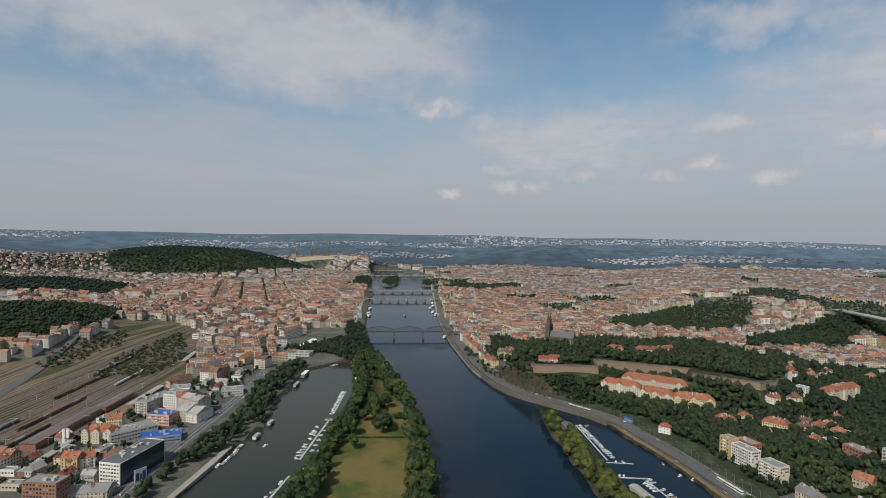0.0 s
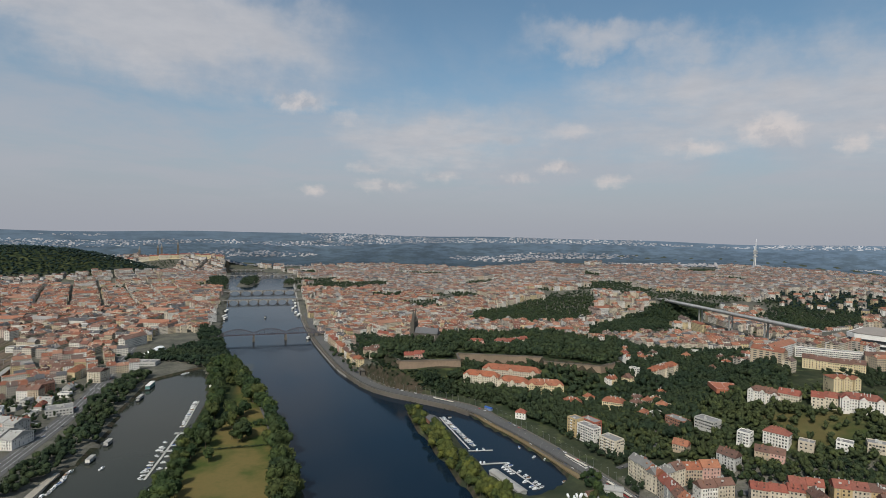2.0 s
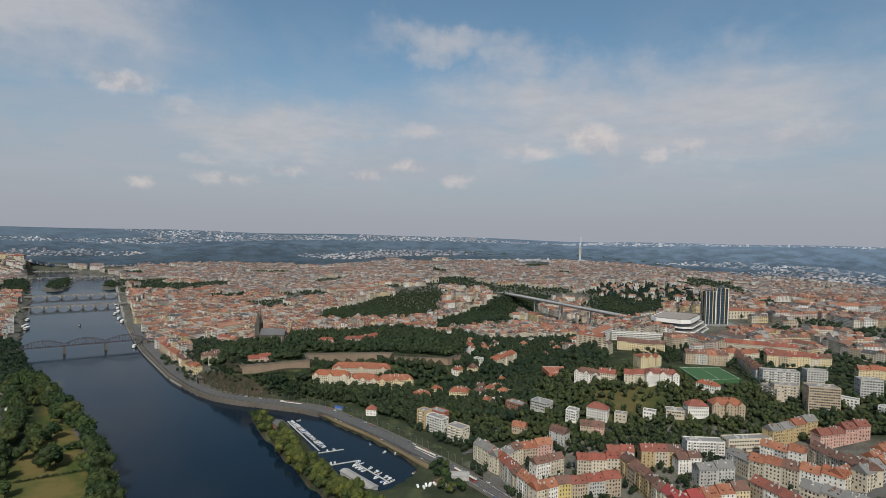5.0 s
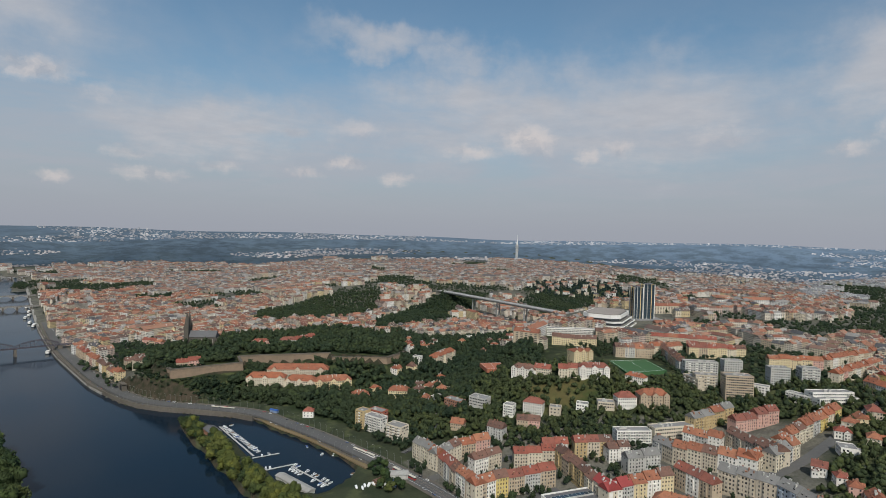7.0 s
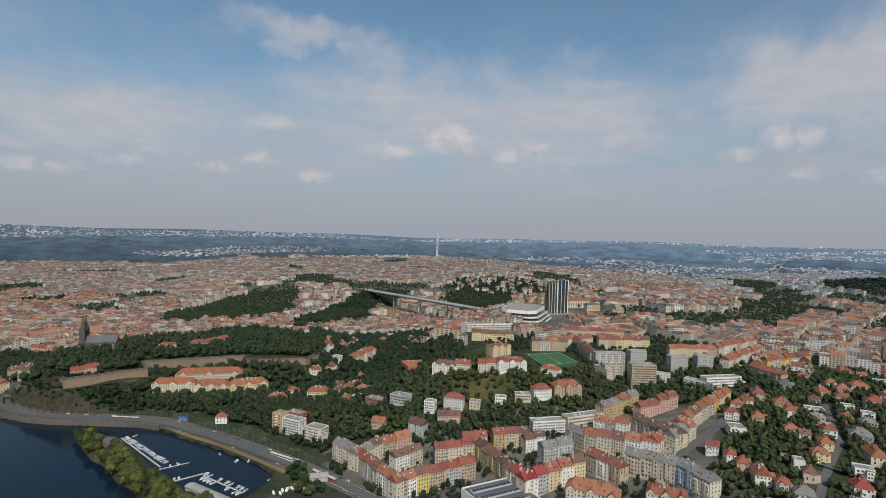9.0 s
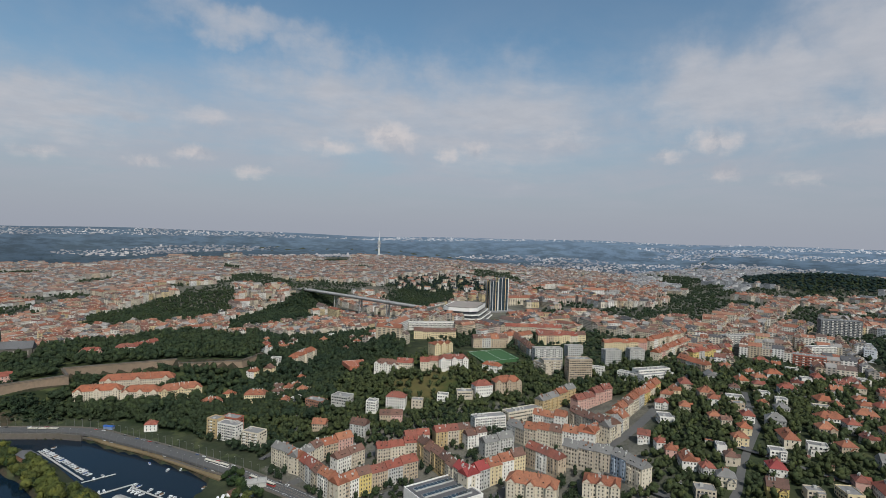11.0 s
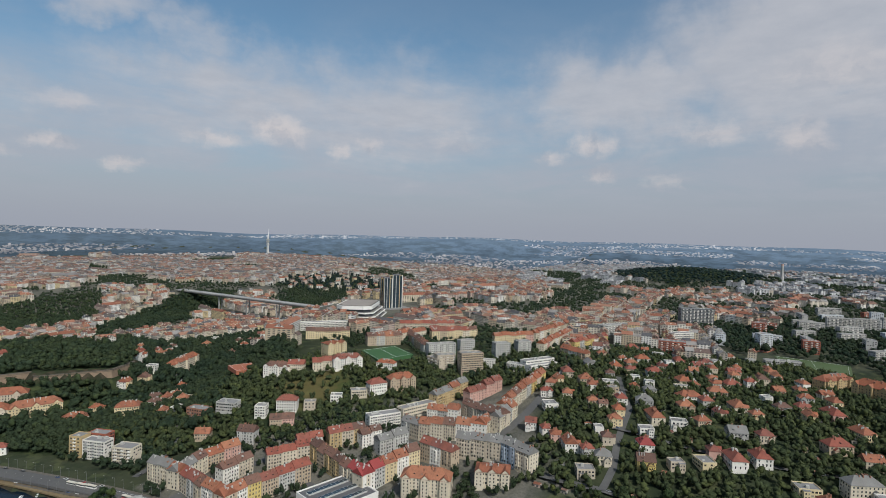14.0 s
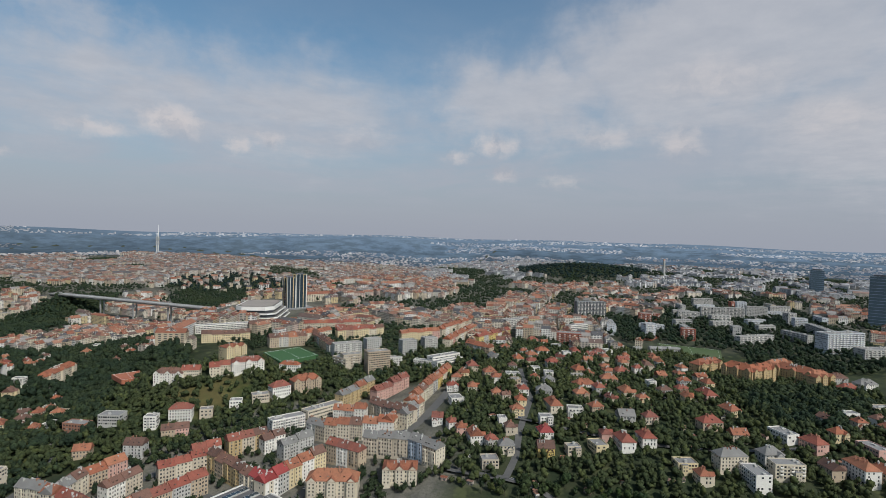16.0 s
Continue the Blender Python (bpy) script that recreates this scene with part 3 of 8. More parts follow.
VALLEY_ROWS_UPPER = [
    (473, 366, -31, 41, 13, 16, "gable", "ochre", "red"),
    (485, 343, -24, 24, 12, 14, "gable", "white", "brown"),
    (486, 315, -23, 36, 13, 15, "gable", "grey", "slate"),
    (527, 354, -32, 39, 14, 13, "flat", "white", "flat"),
    (521, 308, -103, 28, 13, 17, "gable", "grey", "slate"),
    (522, 277, -80, 42, 14, 17, "gable", "beige", "orange"),
    (529, 240, -78, 33, 14, 17, "gable", "white", "orange"),
    (536, 230, 0, 20, 13, 17, "gable", "cream", "orange"),
    (568, 295, -78, 38, 13, 15, "gable", "white", "orange"),
    (625, 318, -10, 67, 13, 16, "gable", "ochre", "slate"),
    (569, 333, -21, 51, 13, 14, "flat", "cream", "flat"),
    (474, 250, -100, 40, 13, 17, "gable", "tan", "red"),
    (492, 214, -86, 47, 13, 18, "gable", "beige", "slate"),
    (487, 171, -110, 35, 13, 18, "gable", "blue", "slate"),
    (568, 242, -118, 72, 13, 16, "gable", "beige", "brown"),
]
SCHOOL_AND_CLINIC = [
    (560, 216, -7, 40, 13, 16, "gable", "cream", "slate"),
    (619, 226, -2, 78, 13, 16, "gable", "cream", "orange"),
    (684, 223, -2, 52, 13, 15, "gable", "yellow", "orange"),
    (650, 281, -21, 59, 13, 15, "gable", "pink", "red"),
    (425, 236, -70, 45, 18, 17, "hip", "cream", "orange"),
    (459, 186, -71, 31, 20, 14, "hip", "cream", "orange"),
    (557, 551, -67, 36, 14, 13, "hip", "white", "brown"),
    (570, 529, -60, 22, 13, 13, "gable", "cream", "red"),
    (589, 500, -47, 26, 13, 13, "gable", "cream", "red"),
    (611, 474, -40, 42, 14, 15, "hip", "white", "red"),
    (637, 520, -20, 30, 20, 20, "hip", "lemon", "orange"),
    (267, 796, -33, 56, 16, 12, "hip", "cream", "orange"),
    (309, 766, -39, 45, 17, 13, "hip", "cream", "orange"),
    (350, 746, -18, 54, 17, 13, "hip", "lemon", "orange"),
    (319, 803, -31, 92, 18, 12, "hip", "beige", "orange"),
]
HILL_HOUSES = [
    (339, 589, -72, 22, 13, 22, "flat", "brickred", "flat"),
    (322, 597, -72, 14, 13, 21, "flat", "ochre", "flat"),
    (328, 575, -72, 26, 13, 19, "flat", "white", "flat"),
    (337, 540, -72, 22, 15, 16, "flat", "cream", "flat"),
    (806, 673, -38, 104, 16, 14, "flat", "white", "flat"),
    (735, 613, -46, 74, 14, 13, "gable", "lemon", "brown"),
    (750, 506, -38, 60, 14, 15, "gable", "tan", "brown"),
    (753, 400, -41, 45, 14, 20, "flat", "grey", "flat"),
    (722, 334, -43, 34, 18, 30, "flat", "tan", "flat"),
    (802, 318, -43, 25, 16, 24, "flat", "grey", "flat"),
    (827, 291, -43, 23, 16, 22, "flat", "grey", "flat"),
    (716, 373, -46, 28, 18, 20, "flat", "beige", "flat"),
    (798, 378, -37, 26, 14, 20, "flat", "grey", "flat"),
    (772, 248, -31, 54, 14, 12, "flat", "white", "flat"),
    (1091, 198, -34, 72, 16, 20, "flat", "grey", "flat"),
    (612, 384, -36, 37, 16, 12, "hip", "tan", "orange"),
]
PLATEAU_BLOCKS = [
    (580, 401, -30, 24, 14, 13, "hip", "white", "red"),
    (490, 468, -60, 24, 14, 13, "hip", "white", "red"),
    (468, 488, -63, 13, 12, 14, "flat", "white", "flat"),
    (463, 539, -71, 24, 16, 11, "flat", "grey", "flat"),
    (506, 447, -54, 14, 12, 9, "flat", "beige", "flat"),
    (534, 429, -56, 14, 12, 8, "flat", "white", "flat"),
    (559, 414, -45, 20, 14, 9, "flat", "beige", "flat"),
    (465, 452, -48, 27, 12, 8, "gable", "tan", "brown"),
    (424, 462, -69, 19, 14, 14, "gable", "grey", "brown"),
    (407, 513, -55, 16, 12, 9, "gable", "tan", "orange"),
    (441, 564, -79, 26, 14, 12, "flat", "brick", "flat"),
    (415, 665, -39, 27, 14, 14, "hip", "lemon", "orange"),
    (371, 699, -21, 26, 14, 8, "hip", "white", "orange"),
    (599, 810, 25, 81, 16, 13, "hip", "cream", "orange"),
    (280, 667, -36, 14, 10, 7, "hip", "white", "red"),
]
SOUTH_BLOCKS = [
    (1306, 65, -64, 71, 18, 34, "flat", "glass", "flat"),
    (963, 82, -83, 41, 24, 22, "flat", "brickred", "flat"),
    (1111, -366, -57, 82, 24, 34, "flat", "bluewhite", "flat"),
    (1070, -407, -66, 70, 24, 18, "flat", "grey", "flat"),
    (1349, -149, -81, 46, 14, 22, "flat", "panel", "flat"),
    (1410, -206, -83, 49, 14, 26, "flat", "panel", "flat"),
    (1416, -253, -83, 46, 14, 28, "flat", "panel", "flat"),
    (1460, -309, -84, 46, 14, 28, "flat", "panel", "flat"),
    (1539, -374, -63, 56, 14, 24, "flat", "panel", "flat"),
    (1127, -238, -52, 83, 13, 14, "flat", "panel", "flat"),
    (1180, -319, -149, 60, 13, 18, "flat", "panel", "flat"),
    (1249, -376, -174, 92, 13, 20, "flat", "panel", "flat"),
    (822, -158, -132, 43, 18, 16, "hip", "ochre", "orange"),
    (826, -180, -44, 53, 18, 16, "hip", "ochre", "orange"),
    (843, -230, -133, 54, 18, 16, "hip", "ochre", "orange"),
]
WEST_BANK = [
    (828, -250, -57, 31, 18, 15, "hip", "ochre", "orange"),
    (971, -73, -74, 50, 12, 9, "flat", "panel", "flat"),
    (1072, 77, -43, 44, 16, 18, "flat", "white", "flat"),
    (-304, 534, -10, 22, 62, 22, "flat", "white", "dark"),
    (-344, 470, -5, 32, 16, 22, "flat", "brick", "flat"),
    (-361, 541, 38, 23, 14, 12, "gable", "lemon", "orange"),
    (-366, 537, -3, 17, 12, 13, "gable", "ochre", "orange"),
    (-385, 612, -2, 34, 14, 12, "hip", "cream", "orange"),
    (-364, 623, 19, 21, 13, 11, "flat", "bluewhite", "flat"),
    (-393, 651, 17, 17, 12, 15, "gable", "lemon", "orange"),
    (-380, 718, -13, 18, 50, 17, "flat", "panel", "flat"),
    (-346, 673, -8, 30, 22, 14, "flat", "pink", "blue"),
    (-356, 728, -9, 19, 30, 22, "flat", "white", "flat"),
    (-314, 690, -17, 31, 30, 12, "gable", "beige", "grey"),
    (-336, 717, 156, 60, 20, 20, "gable", "grey", "grey"),
]
WEST_BANK_STREET = [
    (-307, 796, 20, 30, 24, 9, "flat", "grey", "flat"),
    (-319, 616, 21, 43, 22, 7, "flat", "blue2", "blue"),
    (-315, 485, 8, 36, 20, 6, "gable", "grey", "flat"),
    (-357, 623, 45, 49, 24, 12, "flat", "grey", "flat"),
    (-368, 864, -10, 29, 14, 15, "gable", "white", "brown"),
    (-365, 897, 49, 21, 14, 14, "gable", "brick", "brown"),
    (-379, 996, 22, 29, 14, 15, "gable", "ochre", "brown"),
    (-353, 976, 75, 27, 14, 13, "gable", "lemon", "orange"),
    (-314, 954, -18, 22, 22, 17, "gable", "cream", "brown"),
    (-522, 1201, 5, 55, 16, 9, "flat", "white", "flat"),
    (-276, 1054, -7, 48, 24, 7, "flat", "grey", "flat"),
    (-378, 784, 18, 26, 22, 14, "flat", "bluewhite", "flat"),
    (-405, 835, 50, 34, 14, 10, "gable", "tan", "brown"),
    (307, 948, -28, 30, 12, 9, "hip", "pink", "red"),
    (351, 936, -22, 27, 12, 9, "hip", "white", "red"),
]
MORE_ROWS = [
    (385, 947, 17, 45, 12, 8, "gable", "cream", "red"),
    (227, 1350, -18, 32, 11, 13, "hip", "lemon", "orange"),
    (183, 1246, -53, 48, 11, 9, "gable", "pink", "red"),
    (174, 868, -7, 33, 12, 7, "gable", "tan", "red"),
    (126, 1030, -83, 72, 9, 6, "hip", "white", "brown"),
    (789, 497, -18, 105, 13, 15, "gable", "cream", "orange"),
    (898, 511, -50, 109, 13, 15, "gable", "beige", "red"),
    (855, 608, -42, 86, 13, 15, "gable", "tan", "brown"),
    (864, 434, -41, 87, 13, 16, "gable", "lemon", "red"),
    (850, -120, -44, 50, 16, 16, "hip", "ochre", "orange"),
    (880, -215, -44, 50, 16, 16, "hip", "ochre", "orange"),
    (92, 985, 104, 46, 12, 13, "gable", "lemon", "orange"),
    (82, 1050, 102, 46, 12, 14, "gable", "ochre", "brown"),
    (72, 1112, 102, 50, 12, 14, "gable", "cream", "orange"),
    (60, 1180, 102, 50, 12, 15, "gable", "tan", "red"),
]
PITCH_ROWS = [
    (128, 985, 15, 24, 12, 12, "hip", "beige", "brown"),
    (125, 1045, 10, 30, 12, 13, "gable", "tan", "brown"),
]
VILLAS_BY_STREET = [
    (555, 183, -74, 12, 11, 8, "gable", "white", "red"),
    (546, 165, 35, 11, 8, 8, "hip", "white", "red"),
    (539, 152, 24, 11, 10, 7, "hip", "pink", "orange"),
    (528, 134, 29, 18, 13, 8, "gable", "white", "orange"),
    (523, 116, -60, 12, 10, 8, "hip", "grey", "red"),
    (519, 100, -71, 15, 13, 7, "hip", "cream", "slate"),
    (495, 111, -65, 16, 14, 7, "flat", "beige", "flat"),
    (562, 114, 23, 10, 8, 8, "flat", "white", "flat"),
    (550, 103, 20, 13, 10, 7, "hip", "beige", "brown"),
    (584, 102, -63, 14, 10, 8, "hip", "lemon", "orange"),
    (609, 103, 25, 13, 11, 7, "hip", "lemon", "orange"),
    (616, 121, -62, 10, 8, 8, "gable", "cream", "brown"),
    (641, 106, 21, 15, 12, 8, "hip", "white", "red"),
    (608, 179, 32, 17, 14, 7, "flat", "white", "flat"),
]
VILLAS_ON_SLOPE = [
    (625, 134, -64, 12, 10, 7, "hip", "tan", "orange"),
    (708, 162, -61, 17, 14, 8, "hip", "tan", "orange"),
    (739, 195, 24, 21, 14, 8, "hip", "beige", "red"),
    (793, 177, 32, 16, 13, 8, "gable", "grey", "slate"),
    (708, 131, -69, 18, 14, 7, "flat", "white", "flat"),
    (795, 140, 23, 19, 14, 8, "hip", "cream", "orange"),
    (826, 125, -57, 16, 13, 8, "hip", "tan", "orange"),
    (863, 114, -59, 20, 14, 8, "hip", "white", "orange"),
    (702, 101, -60, 10, 8, 7, "hip", "tan", "orange"),
    (745, 107, -70, 12, 10, 8, "flat", "white", "flat"),
    (728, 87, 16, 13, 11, 8, "flat", "white", "flat"),
    (692, 82, -62, 14, 10, 8, "hip", "grey", "slate"),
    (791, 89, -67, 19, 14, 8, "hip", "white", "red"),
    (835, 84, 15, 15, 11, 7, "gable", "cream", "red"),
]
VILLAS_UPPER = [
    (643, 81, -75, 18, 14, 8, "hip", "grey", "slate"),
    (609, 66, 25, 26, 14, 7, "hip", "cream", "orange"),
    (601, 42, -75, 16, 12, 8, "flat", "white", "slate"),
    (577, 70, -69, 14, 12, 7, "flat", "white", "flat"),
    (550, 67, 23, 16, 14, 7, "hip", "white", "crimson"),
    (524, 63, -72, 16, 14, 7, "gable", "yellow", "brown"),
    (531, 38, -62, 13, 10, 7, "flat", "beige", "flat"),
    (647, 39, -66, 16, 14, 8, "hip", "tan", "orange"),
    (691, 39, -56, 26, 14, 7, "hip", "white", "orange"),
    (761, 51, 28, 18, 14, 8, "hip", "tan", "orange"),
    (752, 37, 16, 13, 11, 7, "hip", "tan", "orange"),
    (732, 10, -75, 21, 14, 7, "hip", "beige", "orange"),
    (770, 13, 23, 13, 11, 8, "hip", "beige", "orange"),
    (782, -5, -60, 18, 14, 7, "hip", "beige", "red"),
]
VILLAS_HILLTOP = [
    (851, -7, -67, 17, 12, 8, "gable", "cream", "red"),
    (869, 39, -67, 15, 13, 7, "gable", "white", "red"),
    (895, 29, -71, 16, 14, 8, "hip", "white", "red"),
    (918, 17, 29, 16, 12, 7, "flat", "white", "flat"),
    (887, 66, 25, 16, 12, 8, "hip", "pink", "red"),
    (869, 77, 20, 14, 12, 7, "flat", "white", "flat"),
    (612, 21, -56, 14, 11, 8, "hip", "tan", "orange"),
    (680, -11, 23, 21, 14, 7, "hip", "cream", "orange"),
    (601, -10, -69, 17, 14, 7, "gable", "grey", "slate"),
    (644, 6, 26, 13, 10, 7, "gable", "beige", "red"),
    (560, 9, 18, 13, 10, 7, "hip", "pink", "red"),
    (541, 15, 32, 18, 13, 7, "flat", "lemon", "flat"),
    (553, -9, 22, 24, 14, 8, "hip", "white", "red"),
    (563, -29, 21, 19, 14, 8, "hip", "white", "red"),
]
VILLAS_SOUTH = [
    (605, -34, -65, 14, 11, 7, "hip", "beige", "red"),
    (735, -41, -63, 11, 10, 8, "flat", "white", "flat"),
    (833, -39, 24, 19, 14, 8, "hip", "beige", "brown"),
    (942, 141, -66, 19, 13, 8, "hip", "tan", "red"),
    (866, 174, -67, 15, 12, 8, "hip", "tan", "orange"),
    (916, 98, -74, 16, 12, 8, "flat", "white", "flat"),
    (705, -101, 25, 24, 14, 8, "hip", "pink", "red"),
    (653, -117, 32, 20, 14, 7, "hip", "lemon", "orange"),
    (608, -91, -64, 22, 14, 8, "hip", "tan", "red"),
    (591, -114, -70, 16, 12, 7, "gable", "beige", "orange"),
    (542, -99, -66, 26, 14, 13, "hip", "cream", "slate"),
    (524, -116, 20, 25, 14, 13, "flat", "white", "flat"),
    (541, -143, -74, 26, 14, 13, "flat", "cream", "flat"),
    (605, -156, 31, 24, 14, 8, "flat", "white", "flat"),
]
VILLAS_PARKSIDE = [
    (562, -135, -66, 19, 14, 8, "hip", "grey", "slate"),
    (592, -178, 32, 20, 14, 8, "hip", "pink", "red"),
    (552, -202, 20, 26, 14, 13, "hip", "white", "orange"),
    (597, -227, 25, 25, 14, 8, "flat", "pink", "flat"),
    (806, -276, -65, 22, 14, 8, "hip", "beige", "red"),
    (847, -309, -63, 26, 14, 7, "hip", "white", "slate"),
    (865, -283, -66, 23, 14, 8, "hip", "grey", "brown"),
    (725, -280, -70, 23, 14, 8, "flat", "beige", "flat"),
    (517, -74, 20, 14, 11, 8, "hip", "cream", "orange"),
    (558, -219, 35, 18, 14, 8, "hip", "tan", "orange"),
    (552, -180, 22, 17, 12, 8, "gable", "tan", "brown"),
    (532, -61, -70, 18, 14, 7, "flat", "lemon", "flat"),
]
PLATEAU_ROWS = [
    (784, 466, -130, 122, 13, 15, "gable", "tan", "brown"),
    (871, 449, -61, 66, 13, 15, "gable", "cream", "red"),
    (891, 332, -45, 73, 13, 15, "gable", "lemon", "orange"),
    (1005, 299, -8, 148, 13, 15, "gable", "cream", "orange"),
    (918, 265, -2, 145, 13, 15, "gable", "cream", "orange"),
    (836, 209, -114, 48, 13, 14, "gable", "tan", "orange"),
    (939, 212, -20, 101, 13, 14, "gable", "yellow", "red"),
    (752, 271, -92, 31, 11, 9, "flat", "white", "flat"),
    (766, 239, -28, 53, 11, 9, "flat", "white", "flat"),
    (644, 429, -81, 27, 11, 9, "hip", "white", "orange"),
    (710, 384, -112, 30, 13, 12, "flat", "beige", "flat"),
    (755, 319, -75, 20, 11, 10, "flat", "white", "flat"),
    (625, 390, -63, 20, 11, 9, "hip", "tan", "red"),
]
VILLA_PLAN = VILLAS_BY_STREET + VILLAS_ON_SLOPE + VILLAS_UPPER + VILLAS_HILLTOP + VILLAS_SOUTH + VILLAS_PARKSIDE
PLAN = VALLEY_ROWS + VALLEY_ROWS_UPPER + SCHOOL_AND_CLINIC + HILL_HOUSES + PLATEAU_BLOCKS + SOUTH_BLOCKS + WEST_BANK + WEST_BANK_STREET + MORE_ROWS + PITCH_ROWS + PLATEAU_ROWS + VILLA_PLAN


# ---- houses ----
WALLS = {}
for key, c in {"cream": (0.62, 0.55, 0.43), "beige": (0.52, 0.45, 0.35), "tan": (0.45, 0.36, 0.26), "white": (0.74, 0.71, 0.65), "yellow": (0.62, 0.48, 0.18),
               "lemon": (0.64, 0.53, 0.33), "ochre": (0.48, 0.36, 0.19), "grey": (0.46, 0.45, 0.42), "blue": (0.36, 0.42, 0.48), "pink": (0.58, 0.36, 0.30),
               "brick": (0.30, 0.15, 0.10), "brickred": (0.34, 0.11, 0.07), "panel": (0.40, 0.39, 0.37), "bluewhite": (0.55, 0.57, 0.60), "blue2": (0.20, 0.26, 0.38),
               "glass": (0.16, 0.17, 0.18)}.items():
    WALLS[key] = plain("render_" + key, c, 0.88, 0.5, 0.3)
def tile_mat(name, stops):
    """Clay tiles: each house of its own firing, mottled, with darker weathered patches."""
    def build(n, b):
        p = place(n)
        c = n.ramp(chance(n, False), stops, "LINEAR")
        small, mid = n.noise(p, 1.1, 4.0, 0.65), n.noise(p, 0.16, 4.0, 0.6)
        c = n.mix(n.smooth(small, 0.38, 0.7, 0, 0.5), c, n.mix(1.0, c, (0.58, 0.55, 0.55, 1), "MULTIPLY"))
        c = n.mix(n.smooth(mid, 0.42, 0.66, 0, 0.55), c, n.mix(1.0, c, (0.62, 0.68, 0.74, 1), "MULTIPLY"))
        put(n, b, color=c, rough=0.82, spec=0.25, normal=bump(n, small, 0.35, 0.06))
    return material(name, build)


ROOFS = {"orange": tile_mat("orange_clay_tile", [(0.0, (0.33, 0.115, 0.060)), (0.5, (0.27, 0.105, 0.062)), (1.0, (0.36, 0.155, 0.088))]),
         "red": tile_mat("red_clay_tile", [(0.0, (0.24, 0.072, 0.050)), (0.5, (0.28, 0.095, 0.065)), (1.0, (0.20, 0.082, 0.062))]),
         "crimson": plain("crimson_tile", (0.28, 0.052, 0.048), 0.75, 1.0, 0.4), "brown": tile_mat("brown_tile", [(0.0, (0.13, 0.075, 0.058)), (1.0, (0.19, 0.105, 0.078))]),
         "slate": plain("grey_slate", (0.20, 0.195, 0.185), 0.75, 1.0, 0.4), "flat": flat_roof_mat, "dark": plain("dark_felt", (0.12, 0.12, 0.125), 0.85, 0.5, 0.4),
         "blue": blue_mat, "grey": plain("grey_sheet_roof", (0.36, 0.35, 0.325), 0.6, 0.6, 0.4)}
WORDS = {"cream": "cream rendered", "beige": "beige rendered", "tan": "tan rendered", "white": "white rendered", "yellow": "yellow painted", "lemon": "pale yellow",
         "ochre": "ochre rendered", "grey": "grey rendered", "blue": "blue-grey rendered", "pink": "faded pink", "brick": "brown brick", "brickred": "red brick",
         "panel": "grey concrete panel", "bluewhite": "white and blue", "blue2": "blue metal clad", "glass": "dark glass fronted"}
RWORDS = {"orange": "orange tiled", "red": "red tiled", "crimson": "crimson tiled", "brown": "brown tiled", "slate": "grey slate", "flat": "flat grey", "dark": "flat dark",
          "blue": "blue metal", "grey": "pale sheet metal"}


def roof_shape(s, L, W, h, form, over=0.5, pitch=0.78):
    """Solid roof on a wall top at h; returns the ridge height."""
    a, b = L / 2 + over, W / 2 + over
    rise = b * pitch
    z0, z1 = h - 0.12, h + 0.22
    if form == "flat":
        a, b = L / 2, W / 2
        s.box(-a + 0.35, a - 0.35, -b + 0.35, b - 0.35, h - 0.3, h + 0.06)
        return h
    e = a if form == "gable" else max(a - b * 0.95, 0.4)
    lo = [(-a, -b, z0), (a, -b, z0), (a, b, z0), (-a, b, z0)]
    up = [(-a, -b, z1), (a, -b, z1), (a, b, z1), (-a, b, z1)]
    r0, r1 = (-e, 0, z1 + rise), (e, 0, z1 + rise)
    k = len(s.v)
    s.v += lo + up + [r0, r1]
    for q in ((0, 1, 5, 4), (1, 2, 6, 5), (2, 3, 7, 6), (3, 0, 4, 7), (4, 5, 9, 8), (6, 7, 8, 9), (5, 6, 9), (7, 4, 8), (3, 2, 1, 0)):
        s.f.append([k + i for i in q])
    return z1 + rise


